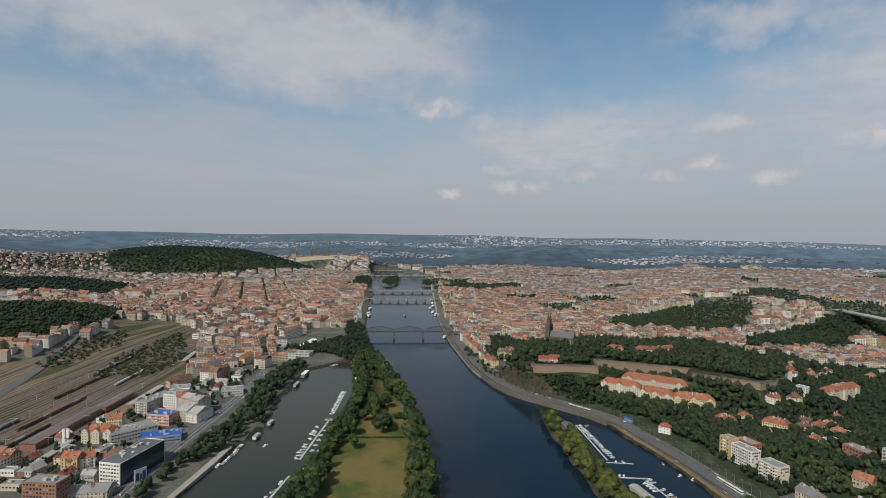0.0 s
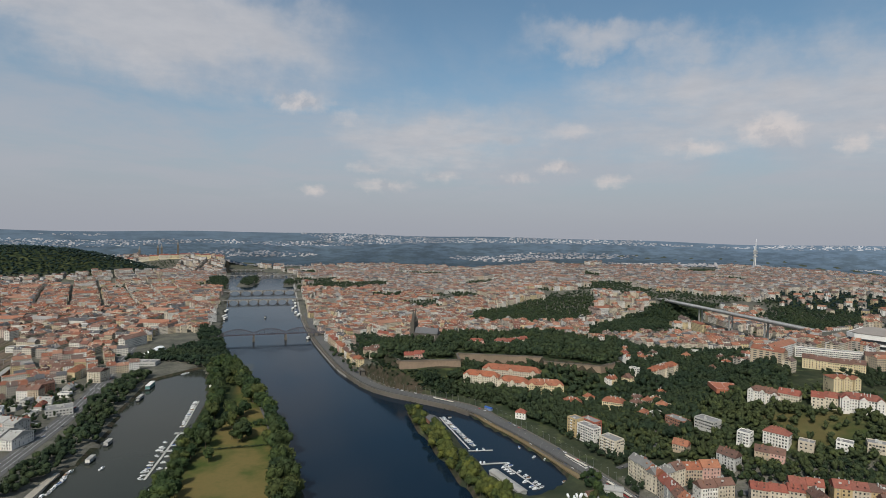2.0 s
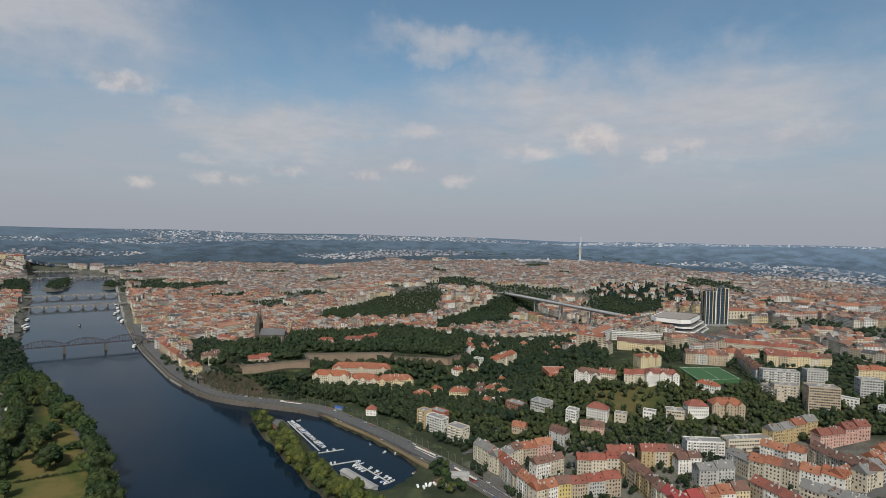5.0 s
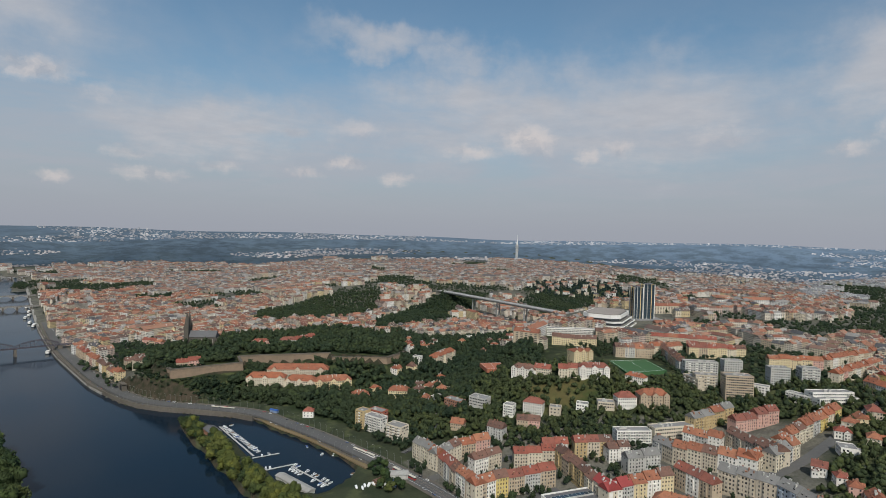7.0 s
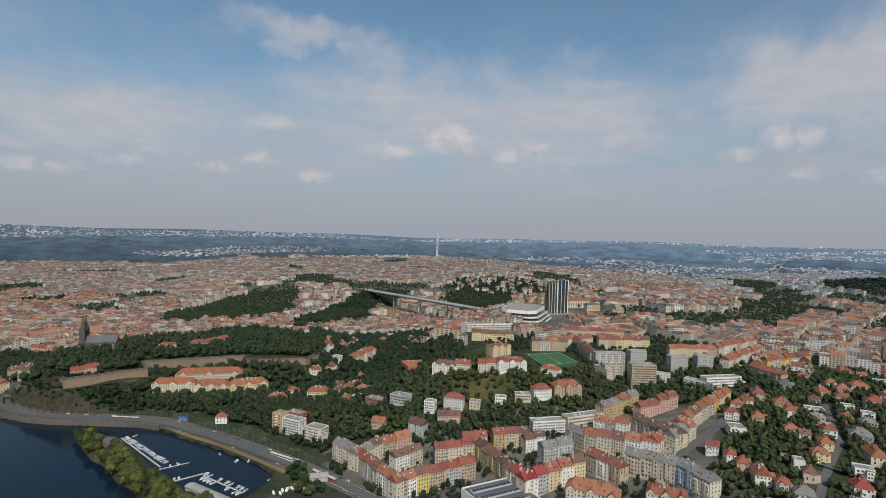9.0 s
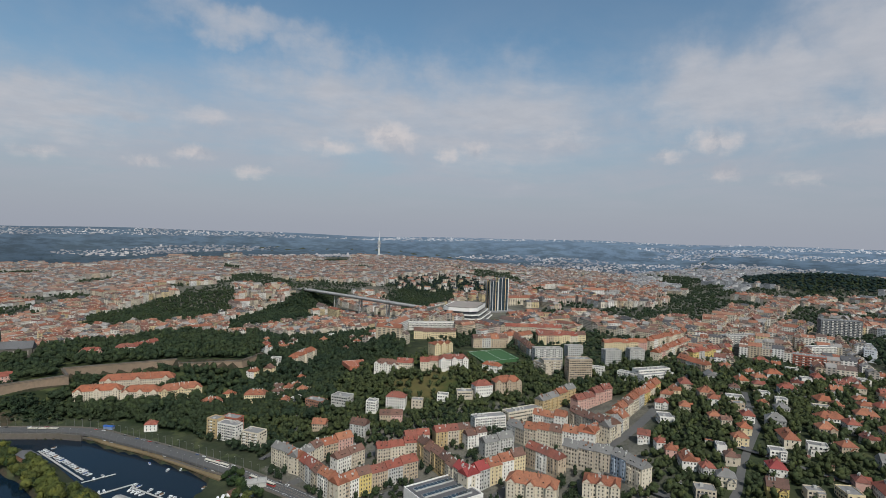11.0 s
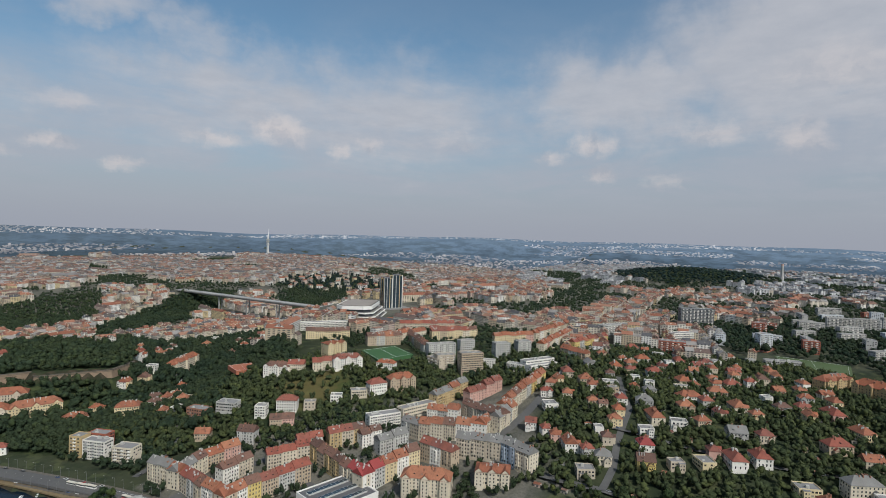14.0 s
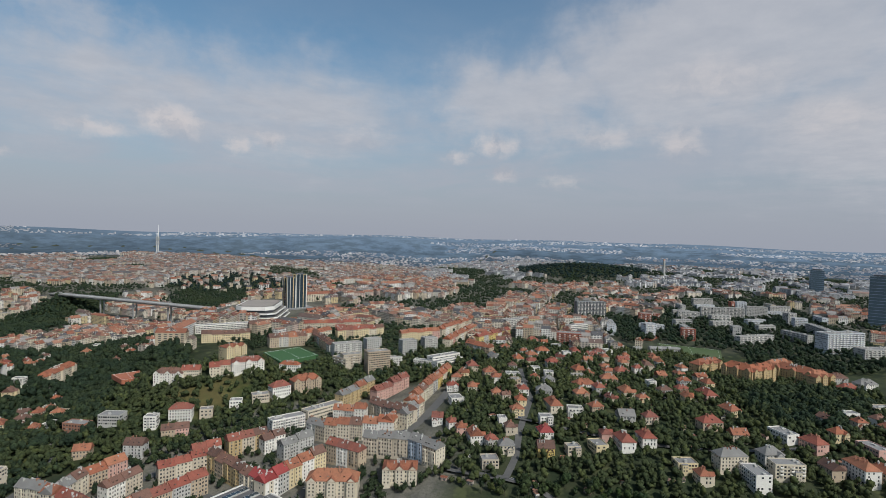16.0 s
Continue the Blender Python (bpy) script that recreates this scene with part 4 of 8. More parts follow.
def house(x, y, turn, L, W, h, form, wall, rm, rng, group="", category="apartment house", ends=True, z=None, kind="house"):
    c, sn = math.cos(radians(turn)), math.sin(radians(turn))
    cx = np.array([x + u * c - v * sn for u in (-L / 2, L / 2) for v in (-W / 2, W / 2)])
    cy = np.array([y + u * sn + v * c for u in (-L / 2, L / 2) for v in (-W / 2, W / 2)])
    zs = ter(cx, cy)
    z = float(zs.mean()) if z is None else z
    name = {"house": "apartment_house", "villa": "villa", "block": "office_block"}[kind]
    root = thing(name, f"{WORDS[wall]} {'villa' if kind == 'villa' else 'building'} with {RWORDS[rm]} roof", category, group, (x, y, z), turn)
    a, b, low = L / 2, W / 2, min(-2.0, float(zs.min()) - z - 3)
    ws, gs, rs, cs, bs = Shape(), Shape(), Shape(), Shape(), Shape()
    ws.box(-a, a, -b, b, low, h)
    ws.box(-a - 0.06, a + 0.06, -b - 0.08, b + 0.08, low, 0.9)
    slope = 0.78 if W < 19 else 0.36
    top = roof_shape(rs, L, W, h, form, 0.5, slope)
    if form == "gable":
        for sx in (-a, a):
            ws.poly([(sx, -b, h - 0.1), (sx, b, h - 0.1), (sx, 0, top - 0.75)], sx < 0)
    if form == "flat":
        for q in ((-a, a, -b, -b + 0.35), (-a, a, b - 0.35, b), (-a, -a + 0.35, -b + 0.35, b - 0.35), (a - 0.35, a, -b + 0.35, b - 0.35)):
            ws.box(*q, h, h + 0.9)
        for _ in range(max(1, int(L * W / 130))):
            u, v = rng.uniform(-a * 0.75, a * 0.75), rng.uniform(-b * 0.6, b * 0.6)
            cs.box(u - rng.uniform(0.6, 2.2), u + rng.uniform(0.6, 2.2), v - 1.1, v + 1.1, h, h + rng.uniform(1.0, 2.8))
    else:
        ws.box(-a - 0.3, a + 0.3, -b - 0.35, b + 0.35, h - 0.55, h - 0.13)
        for _ in range(max(2, int(L / 3.6))):
            u, v = rng.uniform(-a * 0.8, a * 0.8) * (0.5 if form == "hip" else 1), rng.choice((-1, 1)) * rng.uniform(0.1, 0.4) * b
            zr = top - abs(v) * slope
            k = rng.uniform(0.45, 1.0)
            cs.box(u - 0.35, u + 0.35, v - k, v + k, zr - 1, zr + rng.uniform(1.2, 2.2))
    floors = max(1, int((h - 0.6) / 3.1))
    fh = (h - 0.8) / floors
    bay = rng.choice((2.5, 2.8, 3.2))
    ww, wh = rng.choice(((1.2, 1.6), (1.4, 1.7), (1.1, 1.8))) if form != "flat" else (1.9, 1.6)
    # shallow bays, string courses and pilasters
    bays = {-1: [], 1: []}
    if kind == "house" and form == "gable" and L > 9:
        for s in (-1, 1):
            if rng.random() < 0.75:
                for u in ((0.0,) if L < 15 or rng.random() < 0.4 else (-L * 0.3, L * 0.3)):
                    w = rng.uniform(1.5, 2.2)
                    y0, y1 = sorted((s * b, s * (b + 0.85)))
                    bt = h - rng.choice((0.6, 3.2))
                    ws.box(u - w, u + w, y0, y1, 3.6, bt)
                    bays[s].append((u, w, bt))
            y0, y1 = sorted((s * b, s * (b + 0.22)))
            ws.box(-a, a, y0, y1, 4.0, 4.35)
        us = rng.uniform(-a * 0.7, a * 0.7)
        y0 = rng.choice((-1, 1)) * b * 0.45
        cs.box(us - 1.0, us + 1.0, y0 - 0.7, y0 + 0.7, h + 2, h + 0.25 + (b + 0.5 - abs(y0)) * slope + 0.6)
    balc = form == "flat" and h > 10 and rng.random() < 0.6
    sides = [(L, b, 0), (L, b, 1)] + ([(W, a, 2), (W, a, 3)] if ends else [])
    for span, off, side in sides:
        n = max(1, int((span - 1.4) / bay))
        for i in range(n):
            u = (i - (n - 1) / 2) * (span - 1.4) / n
            for f in range(floors):
                if side > 1 and rng.random() < 0.35:
                    continue
                zc = 0.6 + f * fh + fh * 0.55
                tall = wh * (1.25 if f == 0 and form != "flat" else 1.0)
                q = []
                for du, dz in ((-ww / 2, -tall / 2), (ww / 2, -tall / 2), (ww / 2, tall / 2), (-ww / 2, tall / 2)):
                    o = off + 0.07 + 0.85 * (side < 2 and 3.6 < zc < 99 and any(abs(u - e) < w and zc < bt for e, w, bt in bays[2 * side - 1]))
                    q.append({0: (u + du, -o, zc + dz), 1: (u - du, o, zc + dz), 2: (o, u + du, zc + dz), 3: (-o, u - du, zc + dz)}[side])
                gs.poly(q)
                if balc and side < 2 and i % 3 == 1 and f > 0:
                    s = -1 if side == 0 else 1
                    y0, y1 = sorted((s * (b + 0.1), s * (b + 1.3)))
                    bs.box(u - 1.4, u + 1.4, y0, y1, zc - wh / 2 - 0.3, zc - wh / 2 + 0.75, True)
    if form != "flat" and W < 19:
        nd = int((L - 3) / rng.choice((3.6, 4.4, 6.0)))
        for i in range(nd):
            u = (i - (nd - 1) / 2) * (L - 3) / max(nd, 1)
            if form == "hip" and abs(u) > a - b:
                continue
            for s in (-1, 1):
                if rng.random() < 0.3:
                    continue
                yf = s * b * 0.72
                zf = h + 0.2 + (b - abs(yf)) * 0.78
                if rng.random() < 0.6:
                    y0, y1 = sorted((yf, yf - s * 2.2))
                    rs.box(u - 0.8, u + 0.8, y0, y1, zf - 0.3, zf + 1.45)
                    o = yf + s * 0.05
                    gs.poly([(u - 0.6 * s * -1, o, zf + 0.2), (u + 0.6 * s * -1, o, zf + 0.2), (u + 0.6 * s * -1, o, zf + 1.25), (u - 0.6 * s * -1, o, zf + 1.25)])
                else:
                    y2 = yf - s * 1.1
                    gs.poly([(u - 0.45, yf, zf + 0.3), (u + 0.45, yf, zf + 0.3), (u + 0.45, y2, zf + 1.16), (u - 0.45, y2, zf + 1.16)], s > 0)
    part("wall", ws, WALLS[wall], root)
    part("roof", rs, ROOFS[rm], root)
    if rm == "dark":
        cw = Shape()
        cw.box(a + 0.02, a + 0.5, -b + 1, b - 1, 0, h + 0.4)
        part("glass_front", cw, tower_glass_mat, root, "dark blue glass front")
    if bs.v:
        part("balconies", bs, WALLS["white" if wall != "white" else "grey"], root, kind="stuff")
    if kind == "villa" or (form == "hip" and L > 28):
        # side wing or cross gables
        spots = [(rng.choice((-1, 1)) * L * 0.22, rng.uniform(4.5, 6.0), h * rng.choice((0.62, 1.0)))] if kind == "villa" else [(u * L, 7.5, h + 0.6) for u in (-0.38, 0.0, 0.38)]
        for u, w, hh in spots:
            w2, r2 = Shape(), Shape()
            y0, y1 = -b - rng.uniform(1.6, 3.2), -b * 0.1
            w2.box(u - w / 2, u + w / 2, y0, 0.0, low, hh)
            if form == "flat":
                r2.box(u - w / 2 - 0.2, u + w / 2 + 0.2, y0 - 0.2, 0.0, hh, hh + 0.25)
            else:
                rise = w * 0.48
                r2.v += [(u - w / 2 - 0.35, y0 - 0.4, hh - 0.1), (u + w / 2 + 0.35, y0 - 0.4, hh - 0.1), (u, y0 - 0.4, hh + rise), (u - w / 2 - 0.35, y1, hh - 0.1), (u + w / 2 + 0.35, y1, hh - 0.1), (u, y1, hh + rise)]
                r2.f += [[0, 3, 5, 2], [1, 2, 5, 4], [0, 1, 4, 3], [3, 4, 5]]
                w2.poly([(u - w / 2, y0, hh - 0.12), (u + w / 2, y0, hh - 0.12), (u, y0, hh + rise - 0.35)])
            for zc in np.arange(1.9, hh - 0.8, 3.1):
                for du in (-w * 0.22, w * 0.22):
                    gs.poly([(u + du - 0.55, y0 - 0.06, zc - 0.75), (u + du + 0.55, y0 - 0.06, zc - 0.75), (u + du + 0.55, y0 - 0.06, zc + 0.75), (u + du - 0.55, y0 - 0.06, zc + 0.75)])
            part("wing_wall", w2, WALLS[wall], root)
            part("wing_roof", r2, ROOFS[rm], root)
    part("windows", gs, glass_mat, root, kind="stuff")
    if cs.v:
        part("chimneys" if form != "flat" else "roof_plant", cs, WALLS["brick" if form != "flat" and rng.random() < 0.5 else "grey"], root, kind="stuff")
    return root


def row(spec, rng, group):
    """A terrace: several houses wall to wall along one line."""
    x, y, turn, L, W, h, form, wall, rm = spec
    n = max(1, round(L / 15)) if form == "gable" else 1
    c, sn = math.cos(radians(turn)), math.sin(radians(turn))
    for i in range(n):
        u = (i - (n - 1) / 2) * L / n
        w2 = wall if i % 3 != 1 else rng.choice((wall, "cream", "beige", "tan", "white", "pink", "grey"))
        r2 = rm if i % 3 != 2 else rng.choice((rm, "orange", "brown"))
        kind = "block" if form == "flat" and h > 18 else "house"
        house(x + u * c, y + u * sn, turn, L / n - 0.02, W + rng.uniform(-0.5, 0.5), h + rng.uniform(-1.4, 1.4), form, w2, r2, rng, group,
              "office building" if kind == "block" else "apartment house", ends=(n == 1 or i in (0, n - 1)), kind=kind)


# ---- trees ----
def ico(sub=0):
    bm = bmesh.new()
    bmesh.ops.create_icosphere(bm, subdivisions=sub + 1, radius=1.0)
    bm.verts.ensure_lookup_table()
    v = np.array([p.co[:] for p in bm.verts])
    f = np.array([[p.index for p in q.verts] for q in bm.faces])
    bm.free()
    return v, f


ICO0, ICO1 = ico(0), ico(1)


def crown(rs, r, h, lobes, leaves, size, sub=1, droop=0.0):
    """Vertices and triangles of a leafy crown over z = 0."""
    vs, fs, k = [], [], 0
    bv, bf = (ICO0, ICO1)[sub]
    cs = []
    for i in range(lobes):
        t, d = rs.uniform(0, 6.28), r * 0.55 * math.sqrt(rs.uniform(0, 1)) * (i > 0)
        zc = h * rs.uniform(0.32, 0.78) if i else h * 0.55
        rr = r * rs.uniform(0.42, 0.62)
        cs.append((d * math.cos(t), d * math.sin(t), zc, rr, rr * rs.uniform(0.8, 1.15) * (h / (2.0 * r)) ** 0.5))
    for cx, cy, cz, ra, rb in cs:
        w = 1 + 0.22 * (rs.random(len(bv)) - 0.5) * 2
        v = bv * w[:, None] * (ra * 0.92, ra * 0.92, rb * 0.92) + (cx, cy, cz)
        vs.append(v)
        fs.append(bf + k)
        k += len(v)
    if leaves:
        pick = rs.integers(0, len(cs), leaves)
        d = rs.normal(size=(leaves, 3))
        d /= np.linalg.norm(d, axis=1)[:, None]
        d[:, 2] = np.where(d[:, 2] < -0.3, -d[:, 2], d[:, 2])
        c = np.array(cs)[pick]
        p = c[:, :3] + d * np.stack([c[:, 3], c[:, 3], c[:, 4]], 1) * rs.uniform(0.85, 1.2, (leaves, 1))
        p[:, 2] -= droop * rs.random(leaves)
        e1 = rs.normal(size=(leaves, 3)) * size
        e2 = rs.normal(size=(leaves, 3)) * size
        tri = np.stack([p - e1 * 0.5, p + e1 * 0.5, p + e2], 1).reshape(-1, 3)
        vs.append(tri)
        fs.append(np.arange(leaves * 3).reshape(-1, 3) + k)
    v = np.concatenate(vs)
    v[:, 2] = np.maximum(v[:, 2], 0.4)
    return v, np.concatenate(fs)


def tri_mesh(name, v, f, mat, smooth=False):
    me = bpy.data.meshes.new(name)
    n = len(f)
    me.vertices.add(len(v))
    me.vertices.foreach_set("co", np.ascontiguousarray(v, np.float32).ravel())
    me.loops.add(n * 3)
    me.loops.foreach_set("vertex_index", np.ascontiguousarray(f, np.int32).ravel())
    me.polygons.add(n)
    me.polygons.foreach_set("loop_start", np.arange(0, n * 3, 3, dtype=np.int32))
    me.materials.append(mat)
    me.update(calc_edges=True)
    return me


def trunk_shape(h, r, rng):
    s = Shape()
    lean = (rng.uniform(-0.4, 0.4), rng.uniform(-0.4, 0.4))
    s.tube((0, 0, -2.5), (lean[0], lean[1], h * 0.5), r, r * 0.6, 7)
    for i in range(4):
        t = i * 1.6 + rng.random()
        s.tube((lean[0], lean[1], h * 0.42), (lean[0] + math.cos(t) * h * 0.2, lean[1] + math.sin(t) * h * 0.2, h * 0.72), r * 0.42, r * 0.15, 5)
    return s


class Trees:
    """A few grown trees of each kind, copied out over the place."""

    def __init__(self):
        self.kinds = {}

    def model(self, kind, i):
        key = (kind, i)
        if key in self.kinds:
            return self.kinds[key]
        rs, rng = np.random.default_rng(abs(hash(i)) % 999 + len(kind) * 31), random.Random(i * 7 + len(kind))
        r, h, lobes, leaves, size, mat, droop = {"broadleaf": (5.2, 10.5, 9, 460, 0.75, leaf_mat, 0), "poplar": (2.4, 17.0, 8, 380, 0.7, leaf_mat, 0),
                                                 "garden": (3.2, 6.6, 6, 240, 0.6, leaf_mat, 0), "conifer": (2.2, 11.0, 6, 260, 0.6, wood_leaf_mat, 0.8),
                                                 "willow": (4.8, 8.5, 8, 520, 0.7, willow_leaf_mat, 2.0)}[kind]
        v, f = crown(rs, r, h, lobes, leaves, size, 1, droop)
        lift = h * 0.16
        v[:, 2] += lift
        self.kinds[key] = (tri_mesh("crown", v, f, mat), trunk_shape(h, h * 0.028, rng).mesh("trunk", trunk_mat))
        return self.kinds[key]

    def plant(self, kind, x, y, scale, rng, group, label, z=None):
        cr, tr = self.model(kind, rng.randrange(5))
        z = ter1(x, y) if z is None else z
        root = thing({"willow": "willow", "conifer": "fir_tree", "garden": "garden_tree", "poplar": "poplar"}.get(kind, "tree"), label, "tree", group, (x, y, z), rng.uniform(0, 360))
        root.scale = (scale * rng.uniform(0.9, 1.1), scale * rng.uniform(0.9, 1.1), scale * rng.uniform(0.85, 1.2))
        part("trunk", tr, trunk_mat, root)
        part("crown", cr, leaf_mat, root)
        return root


TREES = Trees()


def wood(name, label, xs, ys, r, h, rs, leaves, lobes, sub=0, size=1.1, mat=None):
    """Many trees as one mass of foliage."""
    n = len(xs)
    if not n:
        return None
    zs = ter(xs, ys)
    temps = [crown(rs, 1.0, 2.0, lobes, leaves, size / r, sub) for _ in range(6)]
    pick = rs.integers(0, 6, n)
    vs, fs, k = [], [], 0
    for i, (tv, tf) in enumerate(temps):
        idx = np.where(pick == i)[0]
        if not len(idx):
            continue
        m = len(idx)
        a, sr, sh = rs.uniform(0, 6.28, m), r * rs.uniform(0.65, 1.35, m), h * 0.5 * rs.uniform(0.7, 1.3, m)
        ca, sa2 = np.cos(a), np.sin(a)
        X = (tv[None, :, 0] * ca[:, None] - tv[None, :, 1] * sa2[:, None]) * sr[:, None] + xs[idx][:, None]
        Y = (tv[None, :, 0] * sa2[:, None] + tv[None, :, 1] * ca[:, None]) * sr[:, None] + ys[idx][:, None]
        Z = tv[None, :, 2] * sh[:, None] + zs[idx][:, None]
        vs.append(np.stack([X, Y, Z], -1).reshape(-1, 3))
        fs.append((tf[None] + (np.arange(m) * len(tv))[:, None, None] + k).reshape(-1, 3))
        k += m * len(tv)
    ob = new(name, tri_mesh(name, np.concatenate(vs), np.concatenate(fs), mat or wood_leaf_mat))
    return tagged(ob, label, "trees", kind="stuff")


def scatter(poly, gap, rs, jitter=0.45):
    p = np.array(poly, float)
    gx, gy = np.meshgrid(np.arange(p[:, 0].min(), p[:, 0].max(), gap), np.arange(p[:, 1].min(), p[:, 1].max(), gap))
    x = gx.ravel() + rs.uniform(-jitter, jitter, gx.size) * gap
    y = gy.ravel() + rs.uniform(-jitter, jitter, gx.size) * gap
    k = inside(x, y, poly) & (shore(x, y) > 4)
    return x[k], y[k]


# ---- the town ----
def near_plan(px, py, margin=12):
    """Whether a place is taken by one of the single houses."""
    bad = np.zeros(np.shape(px), bool)
    for x, y, turn, L, W, *_ in PLAN:
        c, s = math.cos(radians(turn)), math.sin(radians(turn))
        u, v = (px - x) * c + (py - y) * s, -(px - x) * s + (py - y) * c
        bad |= (np.abs(u) < L / 2 + margin) & (np.abs(v) < W / 2 + margin)
    return bad


PARKS = {
    "park_below_church": [(420, 1000), (520, 960), (640, 960), (700, 1060), (560, 1120), (420, 1090)],
    "hospital_gardens": [(420, 1380), (640, 1340), (800, 1400), (900, 1560), (700, 1640), (480, 1540)],
    "square_gardens": [(220, 1900), (330, 1880), (360, 2010), (240, 2040)],
    "villa_hill": [(1250, 1180), (1500, 1150), (1650, 1300), (1450, 1420), (1280, 1330)],
    "river_island": [(-285, 2560), (-240, 2480), (-215, 2600), (-225, 2900), (-265, 2950), (-295, 2760)],
    "east_island": [(-95, 2560), (-60, 2480), (-45, 2620), (-60, 2760), (-95, 2740)],
    "kampa": [(-420, 2560), (-330, 2500), (-335, 2700), (-400, 2900), (-450, 2760)],
    "harbour_green": [(-330, 1080), (-220, 1065), (-165, 1010), (-120, 1050), (-160, 1240), (-205, 1400), (-250, 1420), (-215, 1230), (-275, 1130)],
    "dock_bank": [(-278, 450), (-268, 450), (-262, 540), (-247, 575), (-230, 690), (-250, 850), (-246, 985), (-275, 985), (-285, 840), (-262, 690)],
    "yard_scrub": [(-560, 860), (-470, 880), (-470, 1000), (-560, 1180), (-600, 1240), (-600, 1000)],
    "yard_scrub_west": [(-690, 900), (-640, 920), (-650, 1120), (-700, 1200), (-720, 1060)],
}
NO_TOWN = [[(60, 800), (130, 770), (330, 380), (300, -400), (1000, -420), (1000, -60), (760, 200), (700, 300), (640, 640), (590, 900), (500, 1060), (300, 1060), (110, 1000)],
           [(-420, 420), (-230, 420), (-230, 1060), (-420, 860)], [(-330, 1040), (-150, 1010), (-150, 1420), (-330, 1330)], [(-170, 300), (30, 300), (0, 700), (-140, 1260), (-190, 1080)],
           [(880, 620), (1200, 640), (1220, 860), (1080, 980), (960, 860)], [(640, 430), (720, 408), (765, 486), (775, 540), (790, 620), (860, 640), (800, 700), (700, 680), (640, 560)],
           [(940, -30), (1060, -40), (1040, -200), (960, -200)], [(980, -40), (1120, 30), (1300, 20), (1330, -80), (1640, -200), (1700, -460), (1000, -460)], [(1010, 860), (1090, 860), (1130, 1400), (1060, 1400)]]


def town_free(px, py):
    ok = (shore(px, py) > 28) & ~near_plan(px, py, 8)
    for poly in [*WOODS.values(), *PARKS.values(), *NO_TOWN, YARD, MEADOW]:
        ok &= ~inside(px, py, poly)
    return ok


def town_blocks(rs):
    """Perimeter blocks round courtyards: rows of x, y, turn, length, depth, height."""
    seeds = []
    for ring, n in ((900, 9), (1500, 12), (2200, 15), (2900, 18), (3500, 20)):
        for i in range(n):
            a = radians(-62 + 196 * (i + rs.uniform(0.1, 0.9)) / n)
            seeds.append((ring * math.sin(a) + rs.uniform(-80, 80), ring * math.cos(a) + rs.uniform(-80, 80), rs.uniform(-30, 30), rs.uniform(62, 105), rs.uniform(55, 80)))
    S = np.array(seeds)
    segs, greens, groves = [], [], []
    for i, (sx, sy, ang, bx, by) in enumerate(seeds):
        c, s = math.cos(radians(ang)), math.sin(radians(ang))
        k = 10
        for gu in range(-k, k + 1):
            for gv in range(-k, k + 1):
                u0, v0 = gu * (bx + 13), gv * (by + 12)
                x, y = sx + u0 * c - v0 * s, sy + u0 * s + v0 * c
                r = math.hypot(x, y)
                if r > 3560 or r < 600 or np.argmin((S[:, 0] - x) ** 2 + (S[:, 1] - y) ** 2) != i:
                    continue
                az = math.degrees(math.atan2(x, y))
                if az < -64 or az > 136:
                    continue
                greens.append((x + rs.uniform(-12, 12), y + rs.uniform(-8, 8)))
                leafy = noise.noise((x * 0.0035, y * 0.0035, 7.7))
                if leafy > (0.15 if r < 2000 else 0.22) + (1 if az < 2 and r < 2300 else 0) or (az > 84 and r > 1200 and rs.random() < 0.5):
                    groves.append((x, y))
                    continue
                base = 15.5 + 5 * noise.noise((x * 0.004, y * 0.004, 2.2)) + rs.uniform(-1.5, 1.5)
                tilt = ang + rs.uniform(-5, 5)
                c2, s2 = math.cos(radians(tilt)), math.sin(radians(tilt))
                if rs.random() < 0.05:
                    # a public building fills the block
                    segs.append((x, y, tilt, bx * 0.9, 17.0, base + 4))
                    for sg in (-1, 1):
                        segs.append((x + sg * bx * 0.4 * c2, y + sg * bx * 0.4 * s2, tilt + 90, by * 0.85, 15.0, base + 3))
                    continue
                for side in range(4):
                    horiz = side < 2
                    span = bx if horiz else by - 25
                    left = span
                    while left > 4:
                        w = min(left, rs.uniform(9, 24))
                        w = left if left - w < 7 else w
                        mid = span / 2 - left + w / 2
                        left -= w
                        if rs.random() < 0.06:
                            continue
                        sg = 1 if side % 2 else -1
                        uu, vv = (mid, sg * (by / 2 - 6.3)) if horiz else (sg * (bx / 2 - 6.3), mid)
                        segs.append((x + uu * c2 - vv * s2, y + uu * s2 + vv * c2, tilt + (0 if horiz else 90), w - 0.05, rs.uniform(11.5, 13.5), base + rs.uniform(-2.6, 2.6)))
                for _ in range(rs.integers(0, 3)):
                    segs.append((x + rs.uniform(-14, 14), y + rs.uniform(-9, 9), tilt + 90 * rs.integers(0, 2), rs.uniform(10, 24), rs.uniform(7, 10), rs.uniform(5, 13)))
    segs, greens, groves = np.array(segs), np.array(greens), np.array(groves)
    segs = segs[town_free(segs[:, 0], segs[:, 1])]
    return segs, greens, groves


